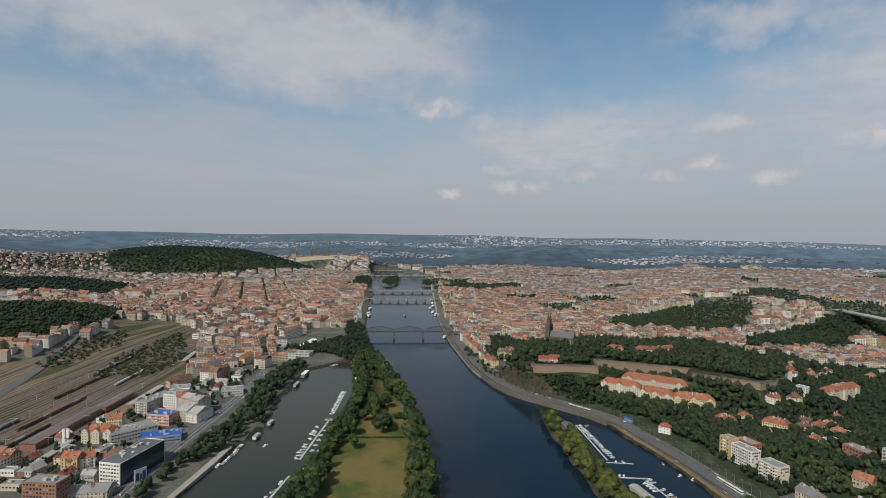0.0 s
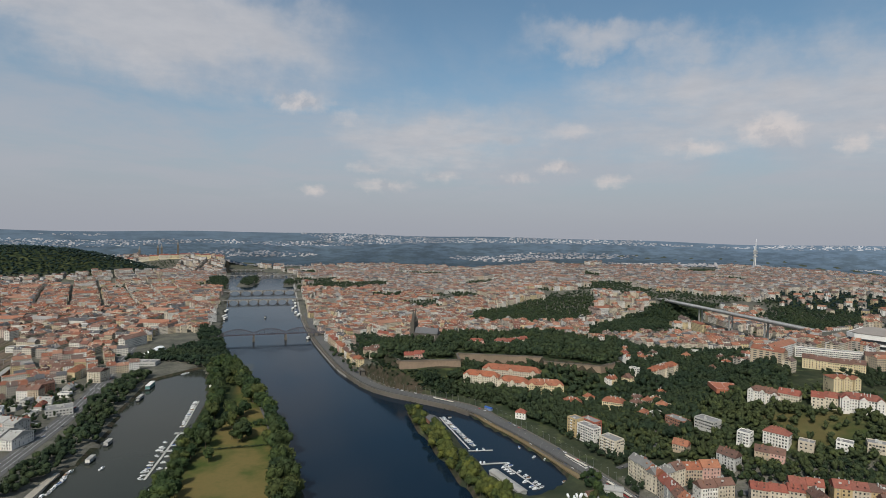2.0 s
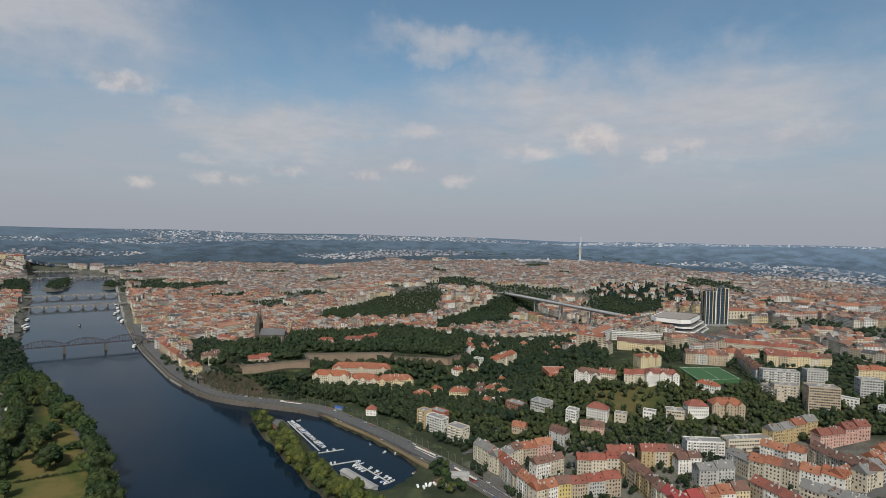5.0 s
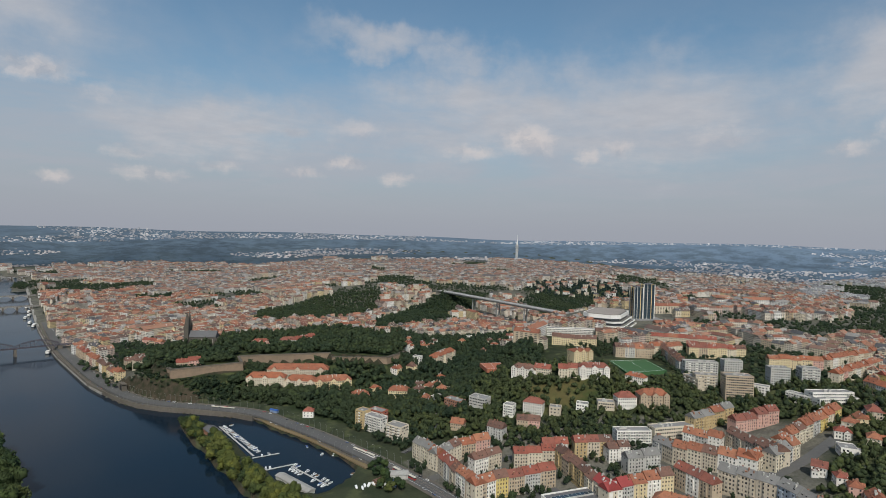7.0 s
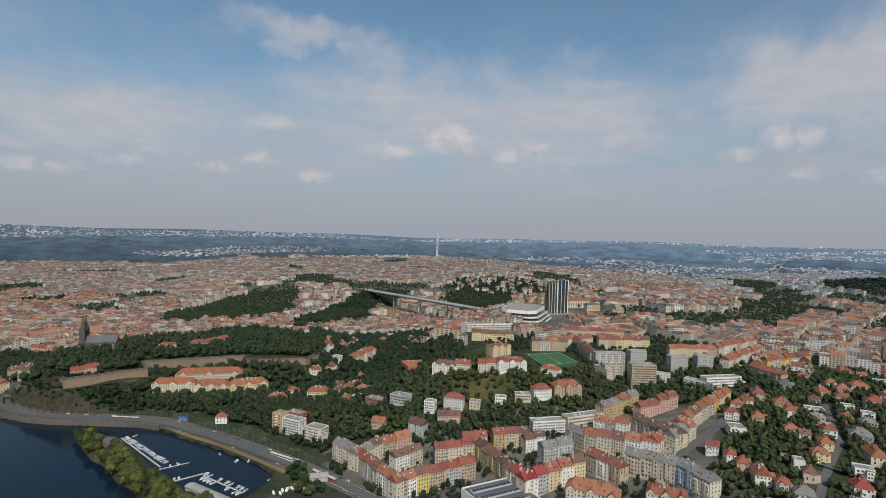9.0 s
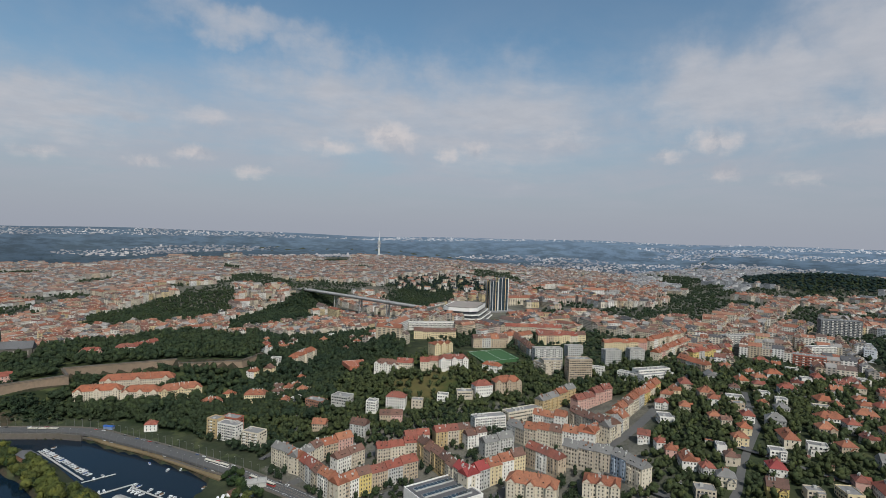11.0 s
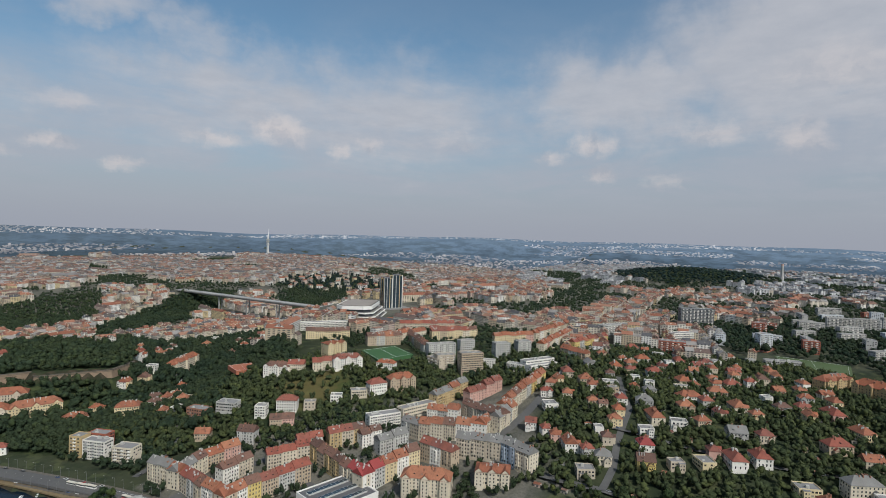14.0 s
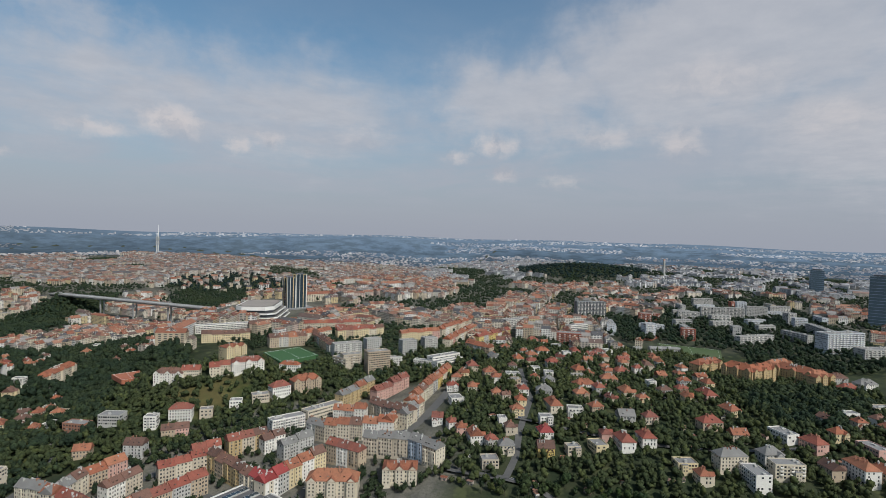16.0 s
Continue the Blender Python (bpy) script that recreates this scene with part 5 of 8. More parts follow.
def mass_houses(name, segs, rs, flat=0.14, label="", wall=None, roof=None, extras=False):
    """Far houses: one mesh of walls with gables, one of roofs."""
    x, y, t, L, W, h = segs.T
    n = len(x)
    c, s = np.cos(np.radians(t)), np.sin(np.radians(t))
    z = ter(x, y)
    rise = np.where(rs.random(n) < flat, 0.35, W / 2 * rs.uniform(0.6, 0.85, n))

    def pts(u, v, zz):
        return np.stack([x + u * c - v * s, y + u * s + v * c, zz], -1)
    a, b = L / 2, W / 2
    lo, hi, top = z - 9, z + h, z + h + rise
    o = 0.45
    wv = np.stack([pts(-a, -b, lo), pts(a, -b, lo), pts(a, b, lo), pts(-a, b, lo), pts(-a, -b, hi), pts(a, -b, hi), pts(a, b, hi), pts(-a, b, hi),
                   pts(-a, 0 * b, top - 0.3), pts(a, 0 * b, top - 0.3)], 1)
    rv = np.stack([pts(-a, -b - o, hi - 0.15), pts(a, -b - o, hi - 0.15), pts(a, b + o, hi - 0.15), pts(-a, b + o, hi - 0.15), pts(-a, 0 * b, top + 0.25), pts(a, 0 * b, top + 0.25)], 1)
    wf = [(0, 1, 5, 4), (2, 3, 7, 6), (1, 2, 6, 9, 5), (3, 0, 4, 8, 7)]
    rf = [(0, 1, 5, 4), (2, 3, 4, 5), (1, 2, 5), (3, 0, 4)]
    root = thing(name, label, "houses", kind="stuff")
    for nm, v, fl, mat in (("walls", wv, wf, wall or far_wall_mat), ("roofs", rv, rf, roof or far_roof_mat)):
        me = bpy.data.meshes.new(nm)
        m = v.shape[1]
        me.from_pydata(v.reshape(-1, 3).tolist(), [], [[i * m + q for q in f] for i in range(n) for f in fl])
        me.materials.append(mat)
        part(nm, me, mat, root, kind="stuff")
    if not extras:
        return
    # chimney stacks and dormers, small boxes through the roof slopes
    for nm, per, mat, size in (("chimneys", 2, WALLS["beige"], (0.5, 1.1, 1.6)), ("dormers", 2, wall or far_wall_mat, (0.9, 1.2, 1.1))):
        idx = np.repeat(np.where(rise > 1)[0], per)
        idx = idx[rs.random(len(idx)) < 0.75]
        m = len(idx)
        u = rs.uniform(-0.42, 0.42, m) * L[idx]
        v = rs.choice((-1, 1), m) * W[idx] * (rs.uniform(0.03, 0.2, m) if nm == "chimneys" else rs.uniform(0.24, 0.3, m))
        zt = hi[idx] + rise[idx] * (1 - np.abs(v) / (W[idx] / 2)) + size[2]
        k = rs.uniform(0.7, 1.2, m)
        box = []
        for du, dv, dz in ((-1, -1, 0), (1, -1, 0), (1, 1, 0), (-1, 1, 0), (-1, -1, 1), (1, -1, 1), (1, 1, 1), (-1, 1, 1)):
            uu, vv = u + du * size[0] * k, v + dv * size[1] * k
            box.append(np.stack([x[idx] + uu * c[idx] - vv * s[idx], y[idx] + uu * s[idx] + vv * c[idx], zt - (1 - dz) * (size[2] + 1.8)], -1))
        me = bpy.data.meshes.new(nm)
        me.from_pydata(np.stack(box, 1).reshape(-1, 3).tolist(), [], [[i * 8 + q for q in f] for i in range(m) for f in ((0, 1, 5, 4), (1, 2, 6, 5), (2, 3, 7, 6), (3, 0, 4, 7), (4, 5, 6, 7))])
        me.materials.append(mat)
        part(nm, me, mat, root, kind="stuff")


def build_town():
    rs = np.random.default_rng(5)
    rng = random.Random(3)
    segs, greens, groves = town_blocks(rs)
    r = np.hypot(segs[:, 0], segs[:, 1])
    az = np.degrees(np.arctan2(segs[:, 0], segs[:, 1]))
    near = (r < 1120) & (az > 15)
    near |= (r < 1250) & (az < 0)
    for x, y, t, L, W, h in segs[near][:20]:
        flat = x > 700 and rng.random() < 0.3
        house(x, y, t, L - 0.02, W, h, "flat" if flat else "gable", rng.choice(("cream", "beige", "tan", "white", "lemon", "ochre", "grey", "pink")),
              "flat" if flat else rng.choice(("orange", "red", "brown", "orange", "slate")), rng, "town houses in blocks", ends=False)
    rest = np.concatenate([segs[~near], segs[near][20:]])
    inner = np.hypot(rest[:, 0], rest[:, 1]) < np.where(rest[:, 0] < 300, 2600, 2050)
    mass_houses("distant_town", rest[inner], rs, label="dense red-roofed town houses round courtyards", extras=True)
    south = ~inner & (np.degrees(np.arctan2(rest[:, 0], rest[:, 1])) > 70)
    mass_houses("southern_suburbs", rest[south], rs, 0.6, "grey-white suburban blocks with flat roofs, greyed further for haze", suburb_wall_mat, suburb_roof_mat)
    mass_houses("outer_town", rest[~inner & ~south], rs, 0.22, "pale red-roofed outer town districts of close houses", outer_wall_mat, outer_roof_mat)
    g = greens[(shore(greens[:, 0], greens[:, 1]) > 12) & ~near_plan(greens[:, 0], greens[:, 1], 2)]
    g = np.concatenate([g + rs.normal(size=g.shape) * 8, g + rs.normal(size=g.shape) * 16, g + rs.normal(size=g.shape) * 34] + [groves + rs.uniform(-44, 44, groves.shape) for _ in range(52)])
    g = g[(shore(g[:, 0], g[:, 1]) > 12) & ~near_plan(g[:, 0], g[:, 1], 3)]
    ok = ~inside(g[:, 0], g[:, 1], YARD) & (np.hypot(g[:, 0], g[:, 1]) < 3350)
    for poly in NO_TOWN:
        ok &= ~inside(g[:, 0], g[:, 1], poly)
    wood("courtyard_trees", "small green trees in town courtyards", g[ok, 0], g[ok, 1], 6.4, 12.0, rs, 8, 1)
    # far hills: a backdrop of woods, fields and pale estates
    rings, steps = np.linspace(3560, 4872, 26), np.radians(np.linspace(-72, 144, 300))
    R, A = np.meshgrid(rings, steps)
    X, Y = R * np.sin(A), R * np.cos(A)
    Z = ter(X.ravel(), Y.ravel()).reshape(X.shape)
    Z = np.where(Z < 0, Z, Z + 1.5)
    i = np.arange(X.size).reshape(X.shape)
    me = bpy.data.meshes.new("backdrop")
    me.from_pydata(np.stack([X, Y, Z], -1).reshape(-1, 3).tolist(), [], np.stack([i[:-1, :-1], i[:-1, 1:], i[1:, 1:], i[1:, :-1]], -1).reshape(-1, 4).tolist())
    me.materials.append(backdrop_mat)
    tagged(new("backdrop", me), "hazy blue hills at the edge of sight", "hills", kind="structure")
    vx, vy = scatter(WOODS["villa_slope"], 44, rs, 0.3)
    m = len(vx)
    mass_houses("hillside_villas", np.stack([vx, vy, rs.uniform(0, 180, m), rs.uniform(14, 22, m), rs.uniform(11, 14, m), rs.uniform(8, 13, m)], 1), rs, 0.15, "pale villas with red roofs on a wooded slope")
    vx, vy = scatter(WOODS["far_villa_hill"], 58, rs, 0.4)
    m = len(vx)
    mass_houses("hilltop_villas", np.stack([vx, vy, rs.uniform(0, 180, m), rs.uniform(16, 24, m), rs.uniform(12, 15, m), rs.uniform(13, 18, m)], 1), rs, 0.2, "white villas among trees on a far hill")
    m = 26000
    rr, aa = 3560 + 1270 * rs.random(m) ** 1.15, np.radians(rs.uniform(-66, 138, m))
    keep = np.array([noise.noise((math.sin(p) * 3.2 + 9, math.cos(p) * 3.2, q * 0.0042)) > 0.1 - 0.12 * step(0, 0.9, p) for p, q in zip(aa, rr)])
    rr, aa = rr[keep], aa[keep]
    m = len(rr)
    tower = rs.random(m) < 0.08
    far = np.stack([rr * np.sin(aa), rr * np.cos(aa), rs.uniform(0, 180, m), np.where(tower, 13, rs.uniform(6, 20, m)), rs.uniform(6, 11, m),
                    np.where(tower, rs.uniform(7, 13, m), rs.uniform(2.5, 5.0, m))], 1)
    far = far[shore(far[:, 0], far[:, 1]) > 30]
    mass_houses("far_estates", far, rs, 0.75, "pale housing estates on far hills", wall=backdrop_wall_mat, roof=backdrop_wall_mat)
    m = 2600
    rr, aa = 3420 + 420 * rs.random(m) ** 1.5, np.radians(rs.uniform(-66, 138, m))
    keep = np.array([noise.noise((math.sin(p) * 3.2 + 9, math.cos(p) * 3.2, q * 0.0042)) < 0.06 for p, q in zip(aa, rr)])
    fx, fy = (rr * np.sin(aa))[keep], (rr * np.cos(aa))[keep]
    ok = shore(fx, fy) > 20
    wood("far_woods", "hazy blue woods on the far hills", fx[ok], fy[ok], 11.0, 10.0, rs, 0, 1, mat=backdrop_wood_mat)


def build_plan():
    rng = random.Random(11)
    groups = {id(VALLEY_ROWS): "terraces in the valley"}
    for rows in (VALLEY_ROWS, VALLEY_ROWS_UPPER, SCHOOL_AND_CLINIC, HILL_HOUSES, PLATEAU_BLOCKS, SOUTH_BLOCKS, WEST_BANK, WEST_BANK_STREET, MORE_ROWS, PITCH_ROWS, PLATEAU_ROWS):
        for spec in rows:
            row(spec, rng, groups.get(id(rows), ""))


def build_villas():
    rng, rs = random.Random(21), np.random.default_rng(8)
    spots = list(VILLAS_IN_WOODS)
    x, y = scatter([(625, 190), (700, 215), (940, 120), (960, -60), (860, -60), (790, -130), (700, -110), (650, -60)], 25, rs, 0.25)
    ok = ~near_plan(x, y, 9)
    for sx, sy in list(zip(x[ok], y[ok])):
        if min((sx - q[0]) ** 2 + (sy - q[1]) ** 2 for q in spots + VILLA_PLAN) > 600 and line_dist(np.array([sx]), np.array([sy]), VILLA_STREET)[0] > 11:
            spots.append((sx, sy))
    x, y = scatter([(470, -300), (470, -180), (640, -190), (720, -260), (760, -330), (560, -380)], 30, rs, 0.2)
    spots += [p for p in zip(x, y) if min((p[0] - q[0]) ** 2 + (p[1] - q[1]) ** 2 for q in VILLA_PLAN) > 650]
    for spec in VILLA_PLAN:
        house(*spec, rng, "villas on the hillside", "villa", kind="villa")
    spots = [p for p in spots if not near_plan(np.array([p[0]]), np.array([p[1]]), 6)[0]]
    for sx, sy in spots:
        flat = rng.random() < 0.22
        house(sx, sy, rng.choice((-70, 20, -62, 28)) + rng.uniform(-8, 8), rng.uniform(10.5, 16.5), rng.uniform(9.5, 12.5), rng.uniform(6.5, 10.5), "flat" if flat else rng.choice(("hip", "hip", "gable")),
              rng.choice(("cream", "white", "beige", "lemon", "tan", "grey", "white")), "flat" if flat else rng.choice(("orange", "red", "brown", "orange", "orange")), rng,
              "villas on the hillside", "villa", kind="villa")
    # garden sheds and garages
    n = 220
    sx, sy = rs.uniform(440, 940, n), rs.uniform(-300, 200, n)
    ok = ~near_plan(sx, sy, 3) & (line_dist(sx, sy, VILLA_STREET) > 8)
    sp = np.array(spots)
    ok &= np.array([np.min((sp[:, 0] - a) ** 2 + (sp[:, 1] - b) ** 2) > 110 for a, b in zip(sx, sy)])
    m = int(ok.sum())
    mass_houses("garden_sheds", np.stack([sx[ok], sy[ok], rs.uniform(0, 180, m), rs.uniform(3.5, 8, m), rs.uniform(3, 4.5, m), rs.uniform(2.3, 3.2, m)], 1), rs, 0.5, "small sheds and garages in gardens")
    return spots


def build_works():
    """Low works buildings between the rail yard and the dock road."""
    rng, rs = random.Random(44), np.random.default_rng(45)
    x, y = scatter([(-425, 430), (-308, 430), (-306, 930), (-420, 860)], 30, rs, 0.3)
    ok = ~near_plan(x, y, 9)
    for a, b in zip(x[ok], y[ok]):
        flat = rng.random() < 0.6
        house(a, b, rng.choice((-5, 85)) + rng.uniform(-5, 5), rng.uniform(12, 20), rng.uniform(8, 11), rng.uniform(4, 8), "flat" if flat else "gable", rng.choice(("grey", "beige", "white", "panel", "lemon")),
              "flat" if flat else rng.choice(("orange", "brown", "red", "grey")), rng, "works buildings by the rail yard", "works building")


def build_estate():
    """Flat-roofed blocks among trees on the southern plateau."""
    rng, rs = random.Random(61), np.random.default_rng(62)
    x, y = scatter([(1030, 20), (1110, 60), (1300, 20), (1340, -80), (1650, -200), (1680, -430), (1300, -440), (1150, -330), (1090, -200), (1100, -60)], 76, rs, 0.2)
    ok = ~near_plan(x, y, 26)
    for a, b in zip(x[ok], y[ok]):
        long = rng.random() < 0.6
        L, W, h = (rng.uniform(36, 58), 12, rng.uniform(12, 20)) if long else (rng.uniform(18, 28), 16, rng.uniform(16, 27))
        house(a, b, rng.choice((-83, 7, -60)) + rng.uniform(-4, 4), L, W, h, "flat", rng.choice(("panel", "panel", "grey", "panel", "beige", "brickred", "bluewhite")), "flat", rng, "housing blocks on the plateau", "housing block")


VILLAS_IN_WOODS = [(524, 818), (540, 830), (455, 738), (488, 744), (470, 690), (500, 690), (531, 720), (468, 630), (445, 610), (451, 664), (472, 669), (494, 679), (475, 636), (435, 624), (521, 775), (572, 885), (657, 962), (663, 936), (825, 898), (880, 924), (783, 869), (730, 708), (794, 970), (726, 840), (457, 737), (438, 682), (402, 708), (640, 930), (690, 965), (742, 930), (655, 1010), (800, 905)]
VILLA_STREET = [(478, 92), (511, 89), (551, 93), (628, 94), (667, 107), (760, 130)]
build_plan()
villa_spots = build_villas()
build_works()
build_estate()
build_town()


def rounded(pts, times=2):
    """Cuts the corners of a line."""
    for _ in range(times):
        q = [pts[0]]
        for (x0, y0), (x1, y1) in zip(pts, pts[1:]):
            q += [(x0 * 0.75 + x1 * 0.25, y0 * 0.75 + y1 * 0.25), (x0 * 0.25 + x1 * 0.75, y0 * 0.25 + y1 * 0.75)]
        pts = q + [pts[-1]]
    return pts


EAST_ROAD = rounded(EAST_BANK + [(287, 500), (294, 455), (300, 415), (305, 340), (306, 200), (300, -300)])


def build_woods():
    rs = np.random.default_rng(17)
    for key, gap, r, h, leaves, lobes, sub in (("fortress_slope", 9.0, 6.8, 13, 40, 4, 0), ("valley_slope", 8.6, 6.6, 13, 42, 4, 0), ("valley_floor", 9.5, 6.8, 13, 30, 4, 0), ("road_slope", 8.2, 6.0, 12, 44, 4, 0), ("west_hill", 12, 7, 12, 20, 2, 0), ("second_hill", 16, 9, 13, 10, 2, 0),
                                               ("long_hill", 19, 11, 14, 8, 2, 0), ("brook_slope", 10, 7, 13, 30, 3, 0), ("bridge_woods", 11, 6, 12, 20, 3, 0), ("far_villa_hill", 17, 8, 13, 8, 2, 0), ("villa_slope", 26, 10, 12, 8, 2, 0), ("round_hill", 18, 10, 14, 8, 2, 0), ("right_park", 8.0, 6.4, 13, 45, 4, 0)):
        x, y = scatter(WOODS[key], gap, rs)
        ok = ~near_plan(x, y, 4) & ~inside(x, y, [(636, 440), (720, 414), (764, 488), (688, 524)]) & ~inside(x, y, [(548, 600), (605, 640), (560, 668), (535, 625)])
        if key in ("fortress_slope", "road_slope"):
            ok &= ~inside(x, y, CLIFF) & (line_dist(x, y, FORT_LINE) > 13) & (line_dist(x, y, EAST_BANK) > 18)
            ok &= ~inside(x, y, FORT) | (rs.random(len(x)) < 0.88)
        sp = np.array(villa_spots)
        ok &= np.array([np.min((sp[:, 0] - a) ** 2 + (sp[:, 1] - b) ** 2) > 130 for a, b in zip(x, y)], bool) & (line_dist(x, y, PARK_ROAD) > 7)
        # woods on the distant hills take the haze-blue leaves
        wood("woodland", "dense green broadleaf woodland on a slope", x[ok], y[ok], r, h, rs, leaves, lobes, sub, mat=hazed_hill_leaf_mat if key in ("second_hill", "long_hill", "round_hill", "villa_slope", "far_villa_hill") else None)
    for key, poly in PARKS.items():
        d = math.hypot(*np.array(poly).mean(0))
        x, y = scatter(poly, 8.5 if d < 1700 else 11, rs)
        if key.startswith("yard"):
            k = rs.random(len(x)) < 0.62
            x, y = x[k], y[k]
        ok = ~near_plan(x, y, 3)
        scrub = key.startswith("yard")
        near = d < 1300 and not scrub
        wood("park_trees", "green park trees between houses", x[ok], y[ok], 5.0 if scrub else 6.2, 6.5 if scrub else 12.5, rs, 48 if near or scrub else 16, 4 if near else 2, 0, 1.0, garden_leaf_mat if scrub else None)
    x, y = scatter([(960, -60), (1110, 30), (1290, 20), (1330, -80), (1600, -210), (1640, -440), (1000, -440), (900, -300)], 10, rs)
    ok = ~near_plan(x, y, 4) & ~inside(x, y, [(930, -30), (1050, -30), (1050, -90), (1020, -200), (930, -190)]) & (rs.random(len(x)) < 0.72)
    wood("estate_trees", "green trees between housing blocks", x[ok], y[ok], 5.6, 11.5, rs, 36, 3)
    x, y = scatter([(306, 330), (306, 470), (440, 460), (560, 380), (560, 230), (480, 150), (380, 200)], 7.5, rs)
    ok = ~near_plan(x, y, 3.2) & (rs.random(len(x)) < 0.62) & ~inside(x, y, [(345, 270), (345, 330), (415, 330), (415, 265)])
    for line in TOWN_STREETS:
        ok &= line_dist(x, y, line) > 7
    wood("yard_trees", "green trees in apartment courtyards", x[ok], y[ok], 3.6, 8.5, rs, 90, 5, 0, 0.9)
    x, y = scatter([(-425, 470), (-300, 470), (-302, 960), (-420, 860)], 8, rs)
    ok = ~near_plan(x, y, 3.5) & (line_dist(x, y, [(-285, 300), (-291, 481), (-293, 569), (-292, 661), (-290, 789), (-307, 976)]) > 13)
    ok &= rs.random(len(x)) < 0.32
    wood("yard_trees", "small green trees between works buildings", x[ok], y[ok], 3.6, 7.0, rs, 70, 5, 0, 0.8)
    x, y = scatter([(690, 420), (800, 400), (900, 480), (900, 600), (780, 640), (700, 600)], 9, rs)
    ok = ~near_plan(x, y, 4) & ~inside(x, y, [(636, 440), (720, 414), (764, 488), (688, 524)]) & (rs.random(len(x)) < 0.6)
    wood("yard_trees", "green trees between houses on the plateau", x[ok], y[ok], 4.0, 9.0, rs, 50, 4, 0, 0.9)
    x, y = scatter([(300, 630), (312, 560), (318, 500), (380, 505), (372, 560), (345, 640)], 7.5, rs)
    ok = ~near_plan(x, y, 3.5) & (line_dist(x, y, EAST_ROAD) > 14) & (rs.random(len(x)) < 0.8)
    wood("yard_trees", "green trees round the apartment houses by the road", x[ok], y[ok], 4.4, 9.0, rs, 60, 4, 0, 0.9)
    x, y = scatter(CLIFF, 5, rs)
    ok = (line_dist(x, y, EAST_BANK) > 15) & (line_dist(x, y, FORT_LINE) > 5) & (rs.random(len(x)) < 0.75)
    wood("cliff_scrub", "low brown-green scrub on the cliff", x[ok], y[ok], 2.2, 3.2, rs, 40, 3)
    x, y = scatter([(160, 830), (243, 818), (256, 862), (378, 818), (366, 780), (320, 715), (258, 712), (215, 762)], 7.2, rs)
    ok = (line_dist(x, y, EAST_BANK) > 21) & (line_dist(x, y, FORT_LINE) > 9) & ~near_plan(x, y, 3)
    wood("woodland", "dark green trees below the rampart", x[ok], y[ok], 4.2, 8.5, rs, 50, 3)
    # gardens between the villas and on the slope
    poly = [(330, 640), (330, 590), (350, 520), (380, 500), (460, 380), (560, 350), (700, 250), (640, 180), (470, 170), (440, 60), (440, -380), (760, -380), (960, -100), (960, 140), (720, 420), (560, 620), (420, 720)]
    x, y = scatter(poly, 7.2, rs)
    ok = ~near_plan(x, y, 3) & (line_dist(x, y, VILLA_STREET) > 6) & (line_dist(x, y, [(513, 204), (565, 197), (673, 200), (776, 205)]) > 8)
    ok &= ~inside(x, y, [(636, 440), (720, 414), (764, 488), (688, 524)]) & ~inside(x, y, [(548, 600), (605, 640), (560, 668), (535, 625)])
    sp = np.array(villa_spots)
    ok &= np.array([np.min((sp[:, 0] - a) ** 2 + (sp[:, 1] - b) ** 2) > 78 for a, b in zip(x, y)])
    ok &= ~inside(x, y, [(500, 470), (540, 520), (600, 470), (560, 420)]) | (rs.random(len(x)) < 0.4)
    ok &= rs.random(len(x)) < 0.78
    x, y = x[ok], y[ok]
    rng = random.Random(4)
    order = np.argsort(np.hypot(x, y))
    for i in order[:150]:
        TREES.plant(rng.choice(("garden", "garden", "garden", "broadleaf", "conifer")), x[i], y[i], rng.uniform(0.6, 1.1), rng, "garden trees", "green garden tree between villas")
    rest = order[150:]
    wood("garden_trees", "green trees and shrubs in hillside gardens", x[rest], y[rest], 4.9, 9.6, rs, 34, 4, 0, 0.95, garden_leaf_mat)


PARK_ROAD = [(630, 1175), (734, 1336), (836, 1434), (903, 1433), (979, 1423)]
TOWN_STREETS = [[(303, 432), (345, 434), (400, 420), (440, 408)], [(398, 400), (392, 350), (381, 290), (375, 250)], [(380, 270), (455, 258), (500, 232), (540, 207), (590, 199)], [(505, 330), (497, 280), (500, 232), (478, 150), (478, 92)]]
CLIFF = [(90, 905), (104, 856), (140, 812), (205, 765), (235, 800), (190, 850), (150, 900), (120, 930)]
FORT_LINE = [(147, 845), (245, 840), (252, 880), (385, 830), (376, 805), (452, 760)]
build_woods()


# ---- roads, quays and rails ----
def resample(pts, gap):
    out = []
    for (x0, y0), (x1, y1) in zip(pts, pts[1:]):
        n = max(1, int(math.hypot(x1 - x0, y1 - y0) / gap))
        out += [(x0 + (x1 - x0) * i / n, y0 + (y1 - y0) * i / n) for i in range(n)]
    return np.array(out + [pts[-1]], float)


def offset(p, d):
    t = np.gradient(p, axis=0)
    t /= np.linalg.norm(t, axis=1)[:, None]
    return p + np.stack([-t[:, 1], t[:, 0]], 1) * d


